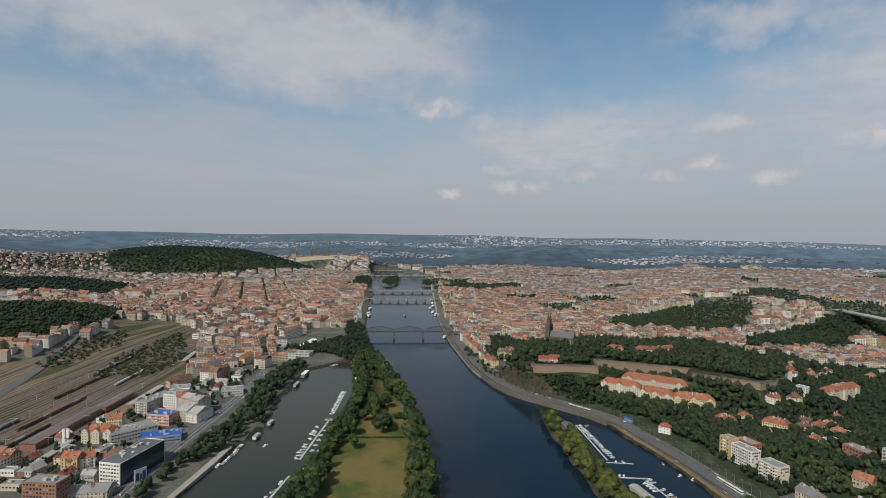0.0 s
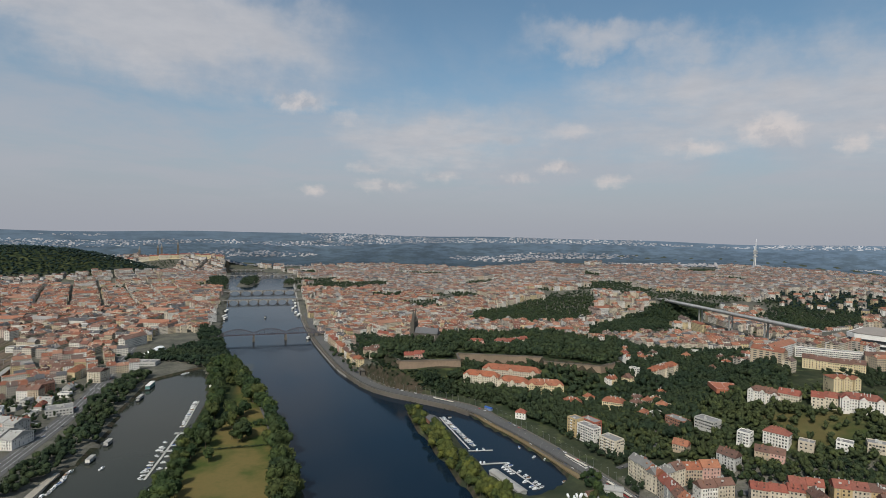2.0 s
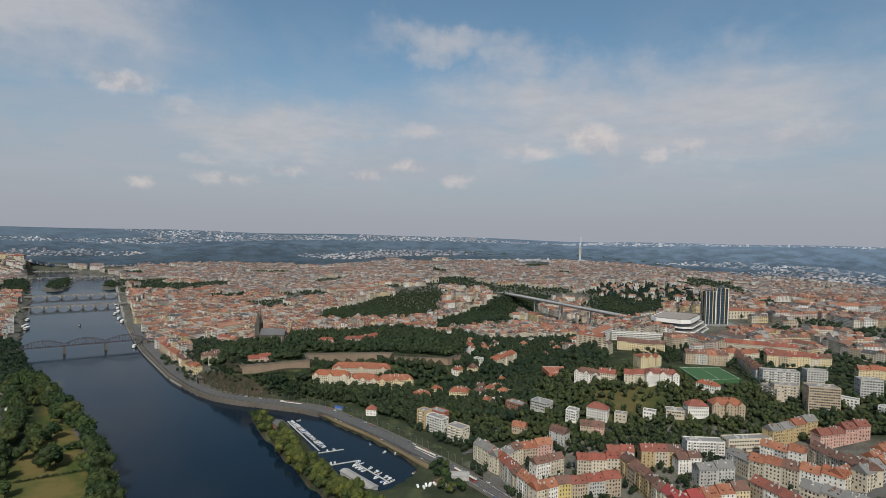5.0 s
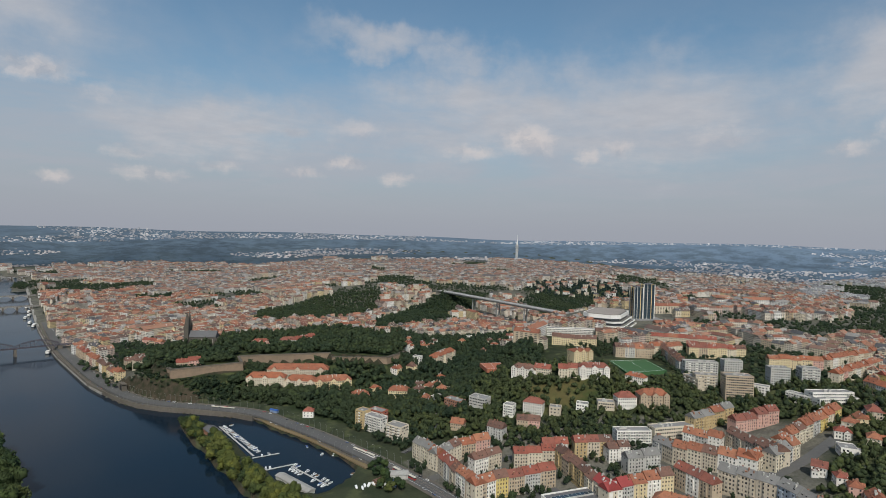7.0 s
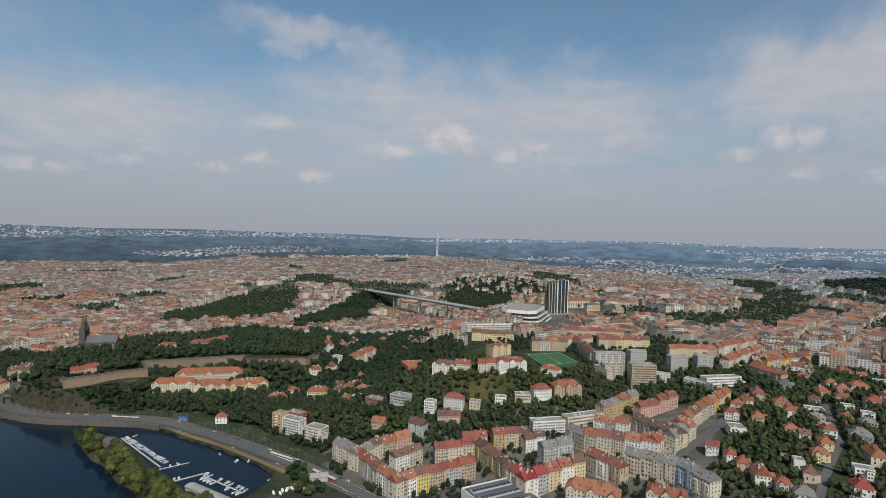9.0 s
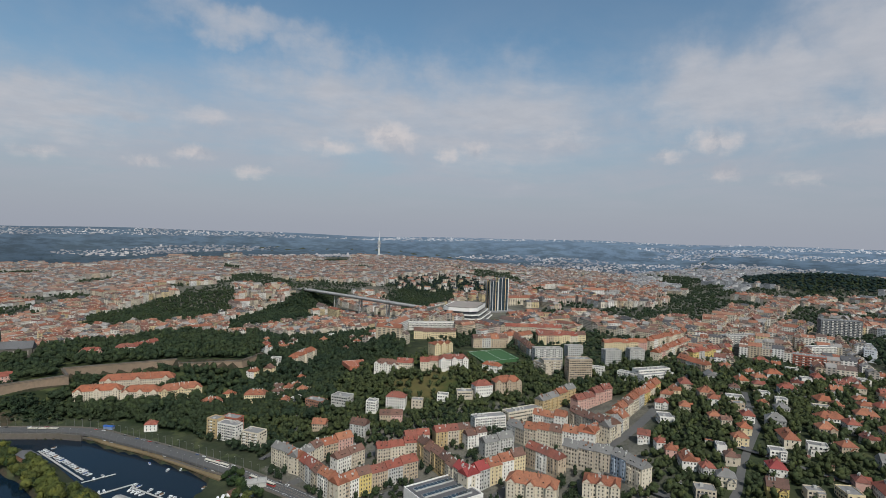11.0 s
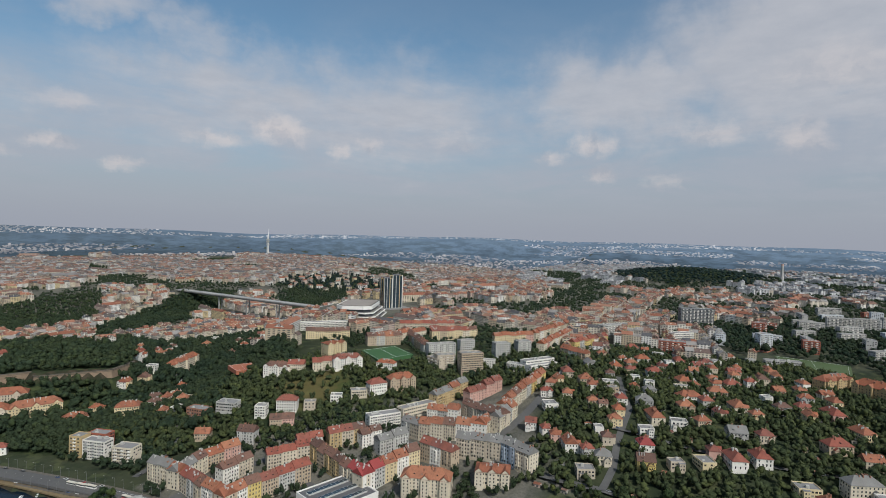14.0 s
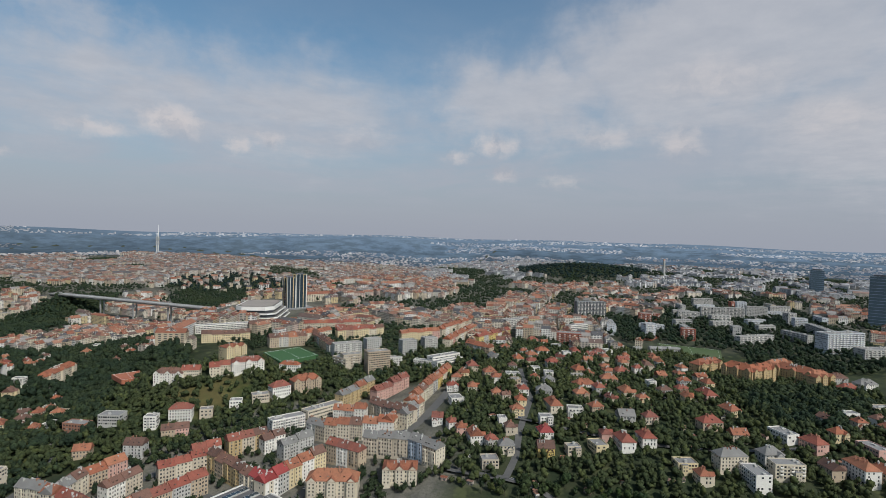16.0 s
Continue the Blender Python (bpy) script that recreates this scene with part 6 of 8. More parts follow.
def ribbon(shape, pts, a, b, z=None, dz=0.35, skirt=0.0):
    """A strip from offset a to b (left positive) along a line, on the ground or level at z."""
    l, r = offset(pts, max(a, b)), offset(pts, min(a, b))
    if z is None:
        m = (l + r) / 2
        zz = np.maximum(np.maximum(ter(l[:, 0], l[:, 1]), ter(r[:, 0], r[:, 1])), ter(m[:, 0], m[:, 1])) + dz
        zz = np.maximum(zz, np.convolve(np.pad(zz, 2, "edge"), np.ones(5) / 5, "valid"))
    else:
        zz = np.full(len(l), float(z))
    for i in range(len(pts) - 1):
        q = [(*l[i], zz[i]), (*r[i], zz[i]), (*r[i + 1], zz[i + 1]), (*l[i + 1], zz[i + 1])]
        shape.poly(q)
        if skirt:
            for e0, e1 in (((*l[i + 1], zz[i + 1]), (*l[i], zz[i])), ((*r[i], zz[i]), (*r[i + 1], zz[i + 1]))):
                shape.poly([e0, e1, (e1[0], e1[1], e1[2] - skirt), (e0[0], e0[1], e0[2] - skirt)], True)
    return zz


WEST_ROAD = rounded([(-285, 300), (-291, 481), (-293, 569), (-292, 661), (-290, 789), (-307, 976), (-349, 1277), (-395, 1600), (-440, 2100)])
YARD_ROAD = rounded([(-600, 640), (-632, 770), (-667, 884), (-717, 1037), (-760, 1170), (-800, 1400)])
STREETS = [rounded([(303, 432), (345, 434), (400, 420), (440, 408)]), rounded([(398, 400), (392, 350), (381, 290), (375, 250)]), rounded([(380, 270), (455, 258), (500, 232), (540, 207), (590, 199), (673, 200), (776, 205), (900, 230)]),
           rounded([(505, 330), (497, 280), (500, 232), (478, 150), (478, 92)]), VILLA_STREET, rounded([(478, 92), (475, 61), (440, 20), (430, -60), (470, -160), (480, -300)]),
           rounded([(310, 318), (345, 352), (395, 340)]), rounded([(585, 160), (575, 90), (560, 10), (560, -90), (600, -200)]), rounded([(700, 130), (690, 20), (690, -90)]), rounded([(560, 770), (547, 741), (490, 680), (437, 602), (412, 560), (380, 520), (320, 500)]), rounded([(800, 190), (790, 60), (780, -60)])]


def build_roads():
    s, marks, rails, side = Shape(), Shape(), Shape(), Shape()
    e = resample(EAST_ROAD, 9)
    ribbon(s, e, -8, 8, dz=0.5, skirt=2.5)
    ribbon(side, e, 8.05, 11, dz=0.55, skirt=1.5)
    ribbon(side, e, -11, -8.05, dz=0.55, skirt=1.5)
    for o in (-2.6, -1.2, 1.2, 2.6):
        ribbon(rails, e, o - 0.12, o + 0.12, dz=0.56)
    for o in (-5.8, 5.8):
        ribbon(marks, e, o - 0.1, o + 0.1, dz=0.54)
    part("road", s, asphalt_mat, kind="structure", label="grey asphalt embankment road with tram tracks")
    part("pavement", side, stone_mat, kind="structure", label="stone pavement along the embankment road")
    part("tram_rail", rails, rail_mat, kind="structure", label="worn steel tram rails in the road")
    part("road_marking", marks, white_paint_mat, kind="structure", label="thin white painted lane lines")
    s, marks = Shape(), Shape()
    w = resample(WEST_ROAD, 10)
    ribbon(s, w, -11, 11, dz=0.4, skirt=1.5)
    for o in (-5.5, 0, 5.5):
        ribbon(marks, w, o - 0.12, o + 0.12, dz=0.45)
    part("road", s, asphalt_mat, kind="structure", label="wide asphalt road along the dock")
    part("road_marking", marks, white_paint_mat, kind="structure", label="thin white painted lane lines")
    s = Shape()
    ribbon(s, resample(YARD_ROAD, 12), -8, 8)
    part("road", s, asphalt_mat, kind="structure", label="asphalt road beside the rail yard")
    s = Shape()
    for k, line in enumerate(STREETS):
        w = 3.4 if k in (4, 5, 7, 8, 9, 10) else 5.0
        ribbon(s, resample(line, 7), -w, w, dz=0.32 + 0.03 * k)
    part("road", s, asphalt_mat, kind="structure", label="narrow asphalt town streets")
    s = Shape()
    ribbon(s, resample(rounded(PARK_ROAD), 9), -4.5, 4.5, dz=0.5)
    part("road", s, concrete_mat, kind="structure", label="pale curving park road in the valley")
    s = Shape()
    ribbon(s, resample([(-26, 560), (-33, 640), (-46, 720), (-60, 790), (-84, 870), (-112, 960)], 8), -1.6, 1.6, dz=0.2)
    part("path", s, asphalt_mat, kind="structure", label="gravel path across the island")


def wall_line(shape, pts, z0, z1, thick):
    p = resample(pts, 14)
    l, r = offset(p, thick / 2), offset(p, -thick / 2)
    for i in range(len(p) - 1):
        for a, b, fl in ((r[i], r[i + 1], False), (l[i + 1], l[i], False)):
            shape.poly([(*a, z0), (*b, z0), (*b, z1), (*a, z1)], fl)
        shape.poly([(*r[i], z1), (*r[i + 1], z1), (*l[i + 1], z1), (*l[i], z1)])
    for i in (0, len(p) - 1):
        shape.poly([(*l[i], z0), (*r[i], z0), (*r[i], z1), (*l[i], z1)], i > 0)


def build_quays():
    s = Shape()
    line = [(-11, 1600), (8, 1348), (22, 1216), (42, 1083), (56, 990), (72, 930), (88, 877), (105, 839), (129, 808), (153, 785), (177, 761), (204, 733), (220, 707)]
    wall_line(s, line, -3, 6.4, 1.6)
    part("embankment_wall", s, stone_mat, kind="structure", label="stone embankment wall above the water")
    s = Shape()
    p = resample(rounded([(-75, 3000), (-39, 2265), (-28, 1967), (-12, 1600), (8, 1348), (22, 1216), (42, 1083), (57, 985), (71, 932)]), 16)
    ribbon(s, p, -1.5, 7, z=2.9, skirt=5)
    part("quay", s, plain("quay_paving", (0.30, 0.285, 0.26), 0.9, 0.25, 0.35), kind="structure", label="pale paved river quay")
    s = Shape()
    p = resample([(-243, 380), (-243, 496), (-238, 560), (-236, 610)], 12)
    ribbon(s, p, -1.5, 24, z=3.9, skirt=7)
    part("quay", s, plain("dock_paving", (0.33, 0.30, 0.25), 0.9, 0.25, 0.4), kind="structure", label="pale dusty dock quay")
    s = Shape()
    p = resample(rounded([(223, 703), (232, 658), (245, 622), (255, 580), (263, 540), (266, 516), (268, 490)]), 9)
    ribbon(s, p, 1.5, 8, dz=0.25, skirt=1.5)
    part("harbour_terrace", s, plain("dry_grass_terrace", (0.22, 0.165, 0.09), 0.95, 0.3, 0.5), kind="structure", label="dry grassy harbour terrace")


def track_x(x0, y):
    """Tracks run north and draw together."""
    return x0 - 0.00011 * (y - 560) ** 2 * (1 if x0 < -500 else 0.55) - (x0 + 520) * 0.0006 * (y - 560)


def build_yard():
    ballast, rails = Shape(), Shape()
    rng = random.Random(5)
    tracks = [-436 - 8.6 * i for i in range(22)]
    for i, x0 in enumerate(tracks):
        y0, y1 = 440 + rng.uniform(-20, 60) + 2.5 * i * (i > 8), 1080 + 10 * i + rng.uniform(-60, 160)
        if i in (1, 2):
            continue
        p = np.array([(track_x(x0, y), y) for y in np.arange(y0, y1, 22)])
        ribbon(ballast, p, -1.9, 1.9, dz=0.35)
        for o in (-0.75, 0.75):
            ribbon(rails, p, o - 0.12, o + 0.12, dz=0.55)
    part("track_bed", ballast, gravel_mat, kind="structure", label="brown ballast beds of the rail yard")
    part("rail", rails, rail_mat, kind="structure", label="rusty steel rails of the yard")
    # long freight sheds and platform roofs
    shed_mat = plain("shed_roof", (0.165, 0.135, 0.125), 0.8, 0.3, 0.5)
    for x, y, L, W, h, turn in ((-447, 640, 120, 17, 8, 92), (-447, 740, 70, 15, 7, 92), (-420, 770, 90, 8, 5, 93), (-408, 560, 80, 7, 4.5, 93), (-470, 1010, 80, 7, 5, 100), (-490, 1110, 90, 8, 5, 104), (-520, 1180, 80, 8, 5, 106)):
        root = thing("freight_shed", "long freight shed with low dark red roof", "shed", "sheds in the rail yard", (x, y, ter1(x, y)), turn)
        w, r, d = Shape(), Shape(), Shape()
        w.box(-L / 2, L / 2, -W / 2, W / 2, -2, h)
        roof_shape(r, L, W, h, "gable", 0.8, 0.18)
        for k in range(int(L / 9)):
            u = -L / 2 + 5 + 9 * k
            d.poly([(u - 1.5, -W / 2 - 0.06, 0.2), (u + 1.5, -W / 2 - 0.06, 0.2), (u + 1.5, -W / 2 - 0.06, 3.4), (u - 1.5, -W / 2 - 0.06, 3.4)])
        part("wall", w, WALLS["brick"], root)
        part("roof", r, shed_mat if L > 60 and W > 10 else ROOFS["grey"], root)
        part("doors", d, dark_mat, root, kind="stuff")
    # rows of wagons
    body, frame_s = Shape(), Shape()
    body.box(-6.6, 6.6, -1.4, 1.4, 1.2, 3.6)
    body.box(-6.6, 6.6, -1.0, 1.0, 3.6, 3.9)
    frame_s.box(-6.9, 6.9, -1.2, 1.2, 0.75, 1.2, True)
    for u in (-4.6, 4.6):
        frame_s.box(u - 1.3, u + 1.3, -1.1, 1.1, 0.0, 0.75)
    wm = [plain("wagon_brown", (0.17, 0.085, 0.06), 0.75, 0.8, 0.4), plain("wagon_grey", (0.23, 0.23, 0.22), 0.7, 0.8, 0.4), plain("wagon_white", (0.55, 0.55, 0.53), 0.5, 0.8, 0.3)]
    models = [(body.mesh("body", m), m) for m in wm]
    fm = frame_s.mesh("chassis", dark_mat)
    for i, y0, n, k in ((4, 560, 7, 0), (7, 640, 9, 0), (10, 590, 6, 1), (12, 760, 9, 0), (15, 900, 8, 1), (0, 470, 4, 2), (6, 830, 6, 2), (17, 1000, 7, 0)):
        for j in range(n):
            y = y0 + j * 14.4
            x = track_x(tracks[i], y)
            turn = 90 + math.degrees(math.atan2(track_x(tracks[i], y - 5) - track_x(tracks[i], y + 5), 10))
            root = thing("railway_wagon", "worn covered goods wagon standing on a track", "wagon", "wagons in the yard", (x, y, ter1(x, y) + 0.55), turn)
            part("body", models[(k + (j % 4 == 3)) % 3][0], wm[k], root)
            part("chassis", fm, dark_mat, root)
    # catenary masts
    m = Shape()
    m.tube((0, 0, -1), (0, 0, 9.5), 0.22, 0.16, 6)
    m.box(-4.5, 4.5, -0.12, 0.12, 8.6, 8.9, True)
    me = m.mesh("catenary_mast", concrete_mat)
    for i in range(46):
        x0 = tracks[(i * 5) % 20] + 4.3
        y = 480 + (i * 137) % 620
        ob = new("catenary_mast", me)
        ob.matrix_basis = pose(track_x(x0, y), y, ter1(track_x(x0, y), y))
        tagged(ob, "slim grey catenary mast beside the tracks", "mast", "catenary masts")


build_roads()
build_quays()
build_yard()


# ---- bridges ----
def truss_bridge():
    """Three bowed steel trusses on stone piers."""
    a, b, zd = Vector((-180, 1272, 0)), Vector((26, 1291, 0)), 15.0
    u = (b - a).normalized()
    turn = math.degrees(math.atan2(u.y, u.x))
    total = (b - a).length
    root = thing("railway_bridge", "dark steel railway bridge with three bowed trusses", "bridge", "", (a.x, a.y, 0), turn)
    span = total / 3
    deck = Shape()
    deck.box(-30, total + 40, -4.6, 4.6, zd - 1.4, zd - 0.5, True)
    for sy in (-6.2, 6.2):
        deck.box(-30, total + 40, sy - 0.9, sy + 0.9, zd - 0.8, zd - 0.6, True)
    part("deck", deck, steel_mat, root)
    for k in range(3):
        for sy in (-4.6, 4.6):
            s = Shape()
            x0, x1, n = k * span + 0.8, (k + 1) * span - 0.8, 12
            low = [Vector((x0 + (x1 - x0) * i / n, sy, zd - 0.6)) for i in range(n + 1)]
            top = [Vector((p.x, sy, zd + 3.2 + 8.6 * math.sin(math.pi * i / n) ** 0.9)) for i, p in enumerate(low)]
            for i in range(n):
                s.tube(low[i], low[i + 1], 0.5, 0.5, 4)
                s.tube(top[i], top[i + 1], 0.55, 0.55, 4)
                s.tube(low[i], top[i], 0.28, 0.28, 4)
                s.tube(low[i] if i < n / 2 else low[i + 1], top[i + 1] if i < n / 2 else top[i], 0.24, 0.24, 4)
            s.tube(low[n], top[n], 0.28, 0.28, 4)
            part("truss", s, steel_mat, root)
    for k in range(4):
        p = Shape()
        w = 2.0 if k in (1, 2) else 3.5
        for z0, z1, e in ((-4, 3, 0.5), (3, zd - 1.4, 0.0)):
            p.v += []
            p.box(k * span - w - e, k * span + w + e, -7 - e, 7 + e, z0, z1)
        part("pier", p, stone_mat, root)


def arch_bridge(a, b, zd, n, width, label, name="road_bridge"):
    """A stone or concrete bridge of n flat arches."""
    a, b = Vector((*a, 0)), Vector((*b, 0))
    u = (b - a).normalized()
    L = (b - a).length
    root = thing(name, label, "bridge", "bridges over the river", (a.x, a.y, 0), math.degrees(math.atan2(u.y, u.x)))
    span = L / n
    deck, rail = Shape(), Shape()
    deck.box(-20, L + 20, -width / 2, width / 2, zd - 1.2, zd, True)
    for i in range(n):
        m = 10
        for j in range(m):
            x0, x1 = i * span + 2 + (span - 4) * j / m, i * span + 2 + (span - 4) * (j + 1) / m
            f = [((2 * q / m) - 1) for q in (j, j + 1)]
            z0, z1 = [zd - 1.2 - (zd - 3.0) * abs(q) ** 2.4 for q in f]
            for sy, fl in ((-width / 2 + 0.3, False), (width / 2 - 0.3, True)):
                deck.poly([(x0, sy, z0), (x1, sy, z1), (x1, sy, zd - 1.1), (x0, sy, zd - 1.1)], fl)
            deck.poly([(x0, -width / 2 + 0.3, z0), (x0, width / 2 - 0.3, z0), (x1, width / 2 - 0.3, z1), (x1, -width / 2 + 0.3, z1)])
    for sy in (-width / 2, width / 2 - 0.4):
        rail.box(-20, L + 20, sy, sy + 0.4, zd, zd + 1.1)
    part("deck", deck, concrete_mat, root)
    part("parapet", rail, stone_mat, root)
    for i in range(n + 1):
        p = Shape()
        p.box(i * span - 2.0, i * span + 2.0, -width / 2 - 1.2, width / 2 + 1.2, -4, zd - 1.3)
        part("pier", p, stone_mat, root)


def valley_bridge():
    a, b = Vector((1059, 850, 0)), Vector((1084, 1400, 0))
    u = (b - a).normalized()
    L = (b - a).length
    root = thing("valley_viaduct", "long grey concrete viaduct over a built-up valley", "bridge", "", (a.x, a.y, 0), math.degrees(math.atan2(u.y, u.x)))
    d = Shape()
    d.box(-30, L + 90, -13, 13, 57.0, 58.4, True)
    d.box(-30, L + 90, -7, 7, 53.0, 57.0, True)
    part("deck", d, concrete_mat, root)
    r = Shape()
    for sy in (-13, 12.7):
        r.box(-30, L + 90, sy, sy + 0.3, 58.4, 59.6)
    part("railing", r, concrete_mat, root)
    for i in range(4):
        p = Shape()
        for sy in (-6, 3.5):
            p.box(95 + i * 118 - 1.6, 95 + i * 118 + 1.6, sy, sy + 2.5, 0, 51.5)
        part("pier", p, concrete_mat, root)


truss_bridge()
arch_bridge((-250, 1938), (-30, 1962), 11, 7, 14, "grey stone road bridge on many piers")
arch_bridge((-284, 2222), (-41, 2255), 11, 6, 18, "pale concrete road bridge of flat arches")
arch_bridge((-395, 2990), (-75, 3060), 11, 8, 14, "old stone road bridge between islands")
arch_bridge((-425, 3400), (-180, 3440), 11, 9, 11, "old stone footbridge far upriver")
valley_bridge()


# ---- fortress, church ----
def fortress():
    root = thing("fortress_wall", "long brick fortress rampart on a wooded hill", "wall", "", (0, 0, 0))
    for pts, z0, z1 in (([(147, 848), (246, 843)], 14, 46.0), ([(142, 885), (147, 848)], 14, 46.0), ([(246, 843), (252, 884)], 20, 46.5), ([(252, 884), (386, 834)], 20, 47), ([(386, 834), (377, 808)], 24, 46), ([(377, 808), (453, 763)], 22, 46), ([(453, 763), (500, 785)], 22, 46)):
        s, c = Shape(), Shape()
        a, b = Vector(pts[0]), Vector(pts[1])
        u = (b - a).normalized()
        n = Vector((u.y, -u.x))
        for p, q, f0, f1 in ((a, b, 0, 1),):
            s.poly([(*(p + n * 2.2), z0), (*(q + n * 2.2), z0), (*q, z1), (*p, z1)])
            s.poly([(*p, z1), (*q, z1), (*(q - n * 3), z1), (*(p - n * 3), z1)])
            s.poly([(*(q - n * 3), z0), (*(p - n * 3), z0), (*(p - n * 3), z1), (*(q - n * 3), z1)])
            s.poly([(*(p - n * 3), z0), (*(p + n * 2.2), z0), (*p, z1), (*(p - n * 3), z1)])
            s.poly([(*(q + n * 2.2), z0), (*(q - n * 3), z0), (*(q - n * 3), z1), (*q, z1)])
        ln = (b - a).length
        m = Matrix.Translation((a.x, a.y, 0)) @ Matrix.Rotation(math.atan2(u.y, u.x), 4, "Z")
        c.box(-0.3, ln + 0.3, -0.5, 1.2, z1 - 1.6, z1 - 1.1, True)
        c.box(-0.3, ln + 0.3, -0.4, 3.2, z1, z1 + 0.5, True)
        c.v = [tuple(m @ Vector(v)) for v in c.v]
        rampart = part("rampart", s, brick_mat, root)
        part("coping", c, stone_mat, rampart)


def church():
    dark = plain("dark_sandstone", (0.11, 0.10, 0.085), 0.9, 0.4, 0.5)
    slate = ROOFS["dark"]
    root = thing("church", "dark sandstone church with two tall spires", "church", "", (202, 1028, 45), -30)
    w, r, g = Shape(), Shape(), Shape()
    w.box(6, 52, -9, 9, -3, 14)
    w.box(52, 60, -6, 6, -3, 12)
    b = Shape()
    roof_shape(b, 46, 18, 14, "gable", 0.5, 1.05)
    r.v = [(x + 29, y, z) for x, y, z in b.v]
    r.f = b.f
    for i in range(7):
        for sy in (-9.06, 9.06):
            x = 10 + i * 6
            g.poly([(x, sy, 4), (x + 1.6, sy, 4), (x + 1.6, sy, 11), (x, sy, 11)], sy > 0)
    part("nave", w, dark, root)
    part("nave_roof", r, slate, root)
    part("windows", g, glass_mat, root, kind="stuff")
    for sy in (-6.5, 6.5):
        t, s = Shape(), Shape()
        t.box(-1, 7, sy - 4, sy + 4, -3, 34)
        for cx in (-0.6, 6.6):
            for cy in (sy - 3.6, sy + 3.6):
                t.tube((cx, cy, 34), (cx, cy, 40), 0.7, 0.05, 5)
        s.tube((3, sy, 34), (3, sy, 60), 4.2, 0.1, 8)
        tower = part("tower", t, dark, root)
        part("spire", s, dark, tower)


def castle():
    """A long row of palace wings on the far ridge, with a cathedral behind."""
    a, b = Vector((-940, 3262)), Vector((-455, 3368))
    u = (b - a).normalized()
    root = thing("castle", "long cream castle wings with red roofs on a ridge", "castle", "", (a.x, a.y, 0), math.degrees(math.atan2(u.y, u.x)))
    total, rng, k = (b - a).length, random.Random(3), 0.0
    while k < total - 20:
        L, h = rng.uniform(38, 70), rng.uniform(16, 23)
        p = a + u * (k + L / 2)
        z = ter1(p.x, p.y) - 2
        w, r = Shape(), Shape()
        w.box(k, k + L, -8, 8, z - 14, z + h)
        roof_shape(r, L, 16, z + h, "hip", 0.6, 0.6)
        r.v = [(x + k + L / 2, y, q) for x, y, q in r.v]
        wing = part("wing", w, WALLS["cream" if rng.random() < 0.7 else "lemon"], root)
        part("wing_roof", r, ROOFS["red"], wing)
        g = Shape()
        for f in range(4):
            for i in range(int(L / 5)):
                x0, z0 = k + 2 + 5 * i, z + 2.5 + 4.4 * f
                g.poly([(x0, -8.06, z0), (x0 + 1.6, -8.06, z0), (x0 + 1.6, -8.06, z0 + 2.4), (x0, -8.06, z0 + 2.4)])
        part("windows", g, glass_mat, wing, kind="stuff")
        k += L + rng.choice((0.2, 0.2, 9))
    z = ter1(-640, 3370)
    for x0, h in ((150, 52), (168, 52), (250, 70), (60, 40)):
        t, sp = Shape(), Shape()
        t.box(x0 - 5, x0 + 5, 20, 30, z - 10, z + h)
        sp.tube((x0, 25, z + h), (x0, 25, z + h + 22), 6, 0.2, 8)
        tower = part("tower", t, stone_mat, root)
        part("spire", sp, ROOFS["slate"], tower)


fortress()
church()
castle()


# ---- congress hall, hotel, towers ----
def congress():
    root = thing("congress_centre", "white stepped congress hall with dark window bands", "congress hall", "", (968, 722, 62), 24)

    def ring(w, d, cut):
        a, b = w / 2, d / 2
        return [(-a + cut, -b), (a - cut, -b), (a, -b + cut), (a, b - cut), (a - cut, b), (-a + cut, b), (-a, b - cut), (-a, -b + cut)]

    def slab(s, p, z0, z1):
        n = len(p)
        for i in range(n):
            j = (i + 1) % n
            s.poly([(*p[i], z0), (*p[j], z0), (*p[j], z1), (*p[i], z1)])
        s.poly([(*q, z1) for q in p])
    white = plain("white_stone_cladding", (0.74, 0.72, 0.68), 0.6, 0.3, 0.15)
    deck_mat = plain("terrace_gravel", (0.20, 0.19, 0.175), 0.9, 0.3, 0.3)
    z = -4
    for w, d, h0, h1 in ((150, 104, 7.5, 2.4), (144, 98, 4.6, 2.2), (132, 88, 4.8, 2.6), (116, 76, 5.0, 7.5)):
        g, s = Shape(), Shape()
        slab(g, ring(w - 6, d - 6, 13), z, z + h0)
        slab(s, ring(w, d, 15), z + h0, z + h0 + h1 - 0.9)
        rim, inner = ring(w, d, 15), ring(w - 3, d - 3, 14.4)
        for i in range(8):
            j = (i + 1) % 8
            s.poly([(*rim[i], z + h0 + h1 - 0.9), (*rim[j], z + h0 + h1 - 0.9), (*rim[j], z + h0 + h1), (*rim[i], z + h0 + h1)])
            s.poly([(*inner[j], z + h0 + h1 - 0.9), (*inner[i], z + h0 + h1 - 0.9), (*inner[i], z + h0 + h1), (*inner[j], z + h0 + h1)])
            s.poly([(*rim[i], z + h0 + h1), (*rim[j], z + h0 + h1), (*inner[j], z + h0 + h1), (*inner[i], z + h0 + h1)])
        part("window_band", g, dark_mat, root)
        terrace = part("terrace", s, white, root)
        dk = Shape()
        slab(dk, ring(w - 3.1, d - 3.1, 14.4), z + h0 + h1 - 0.9, z + h0 + h1 - 0.6)
        part("deck", dk, deck_mat, terrace)
        z += h0 + h1
    t = Shape()
    slab(t, ring(104, 66, 12), z, z + 1.0)
    part("roof", t, plain("pale_gravel_roof", (0.30, 0.265, 0.235), 0.9, 0.3, 0.3), root)


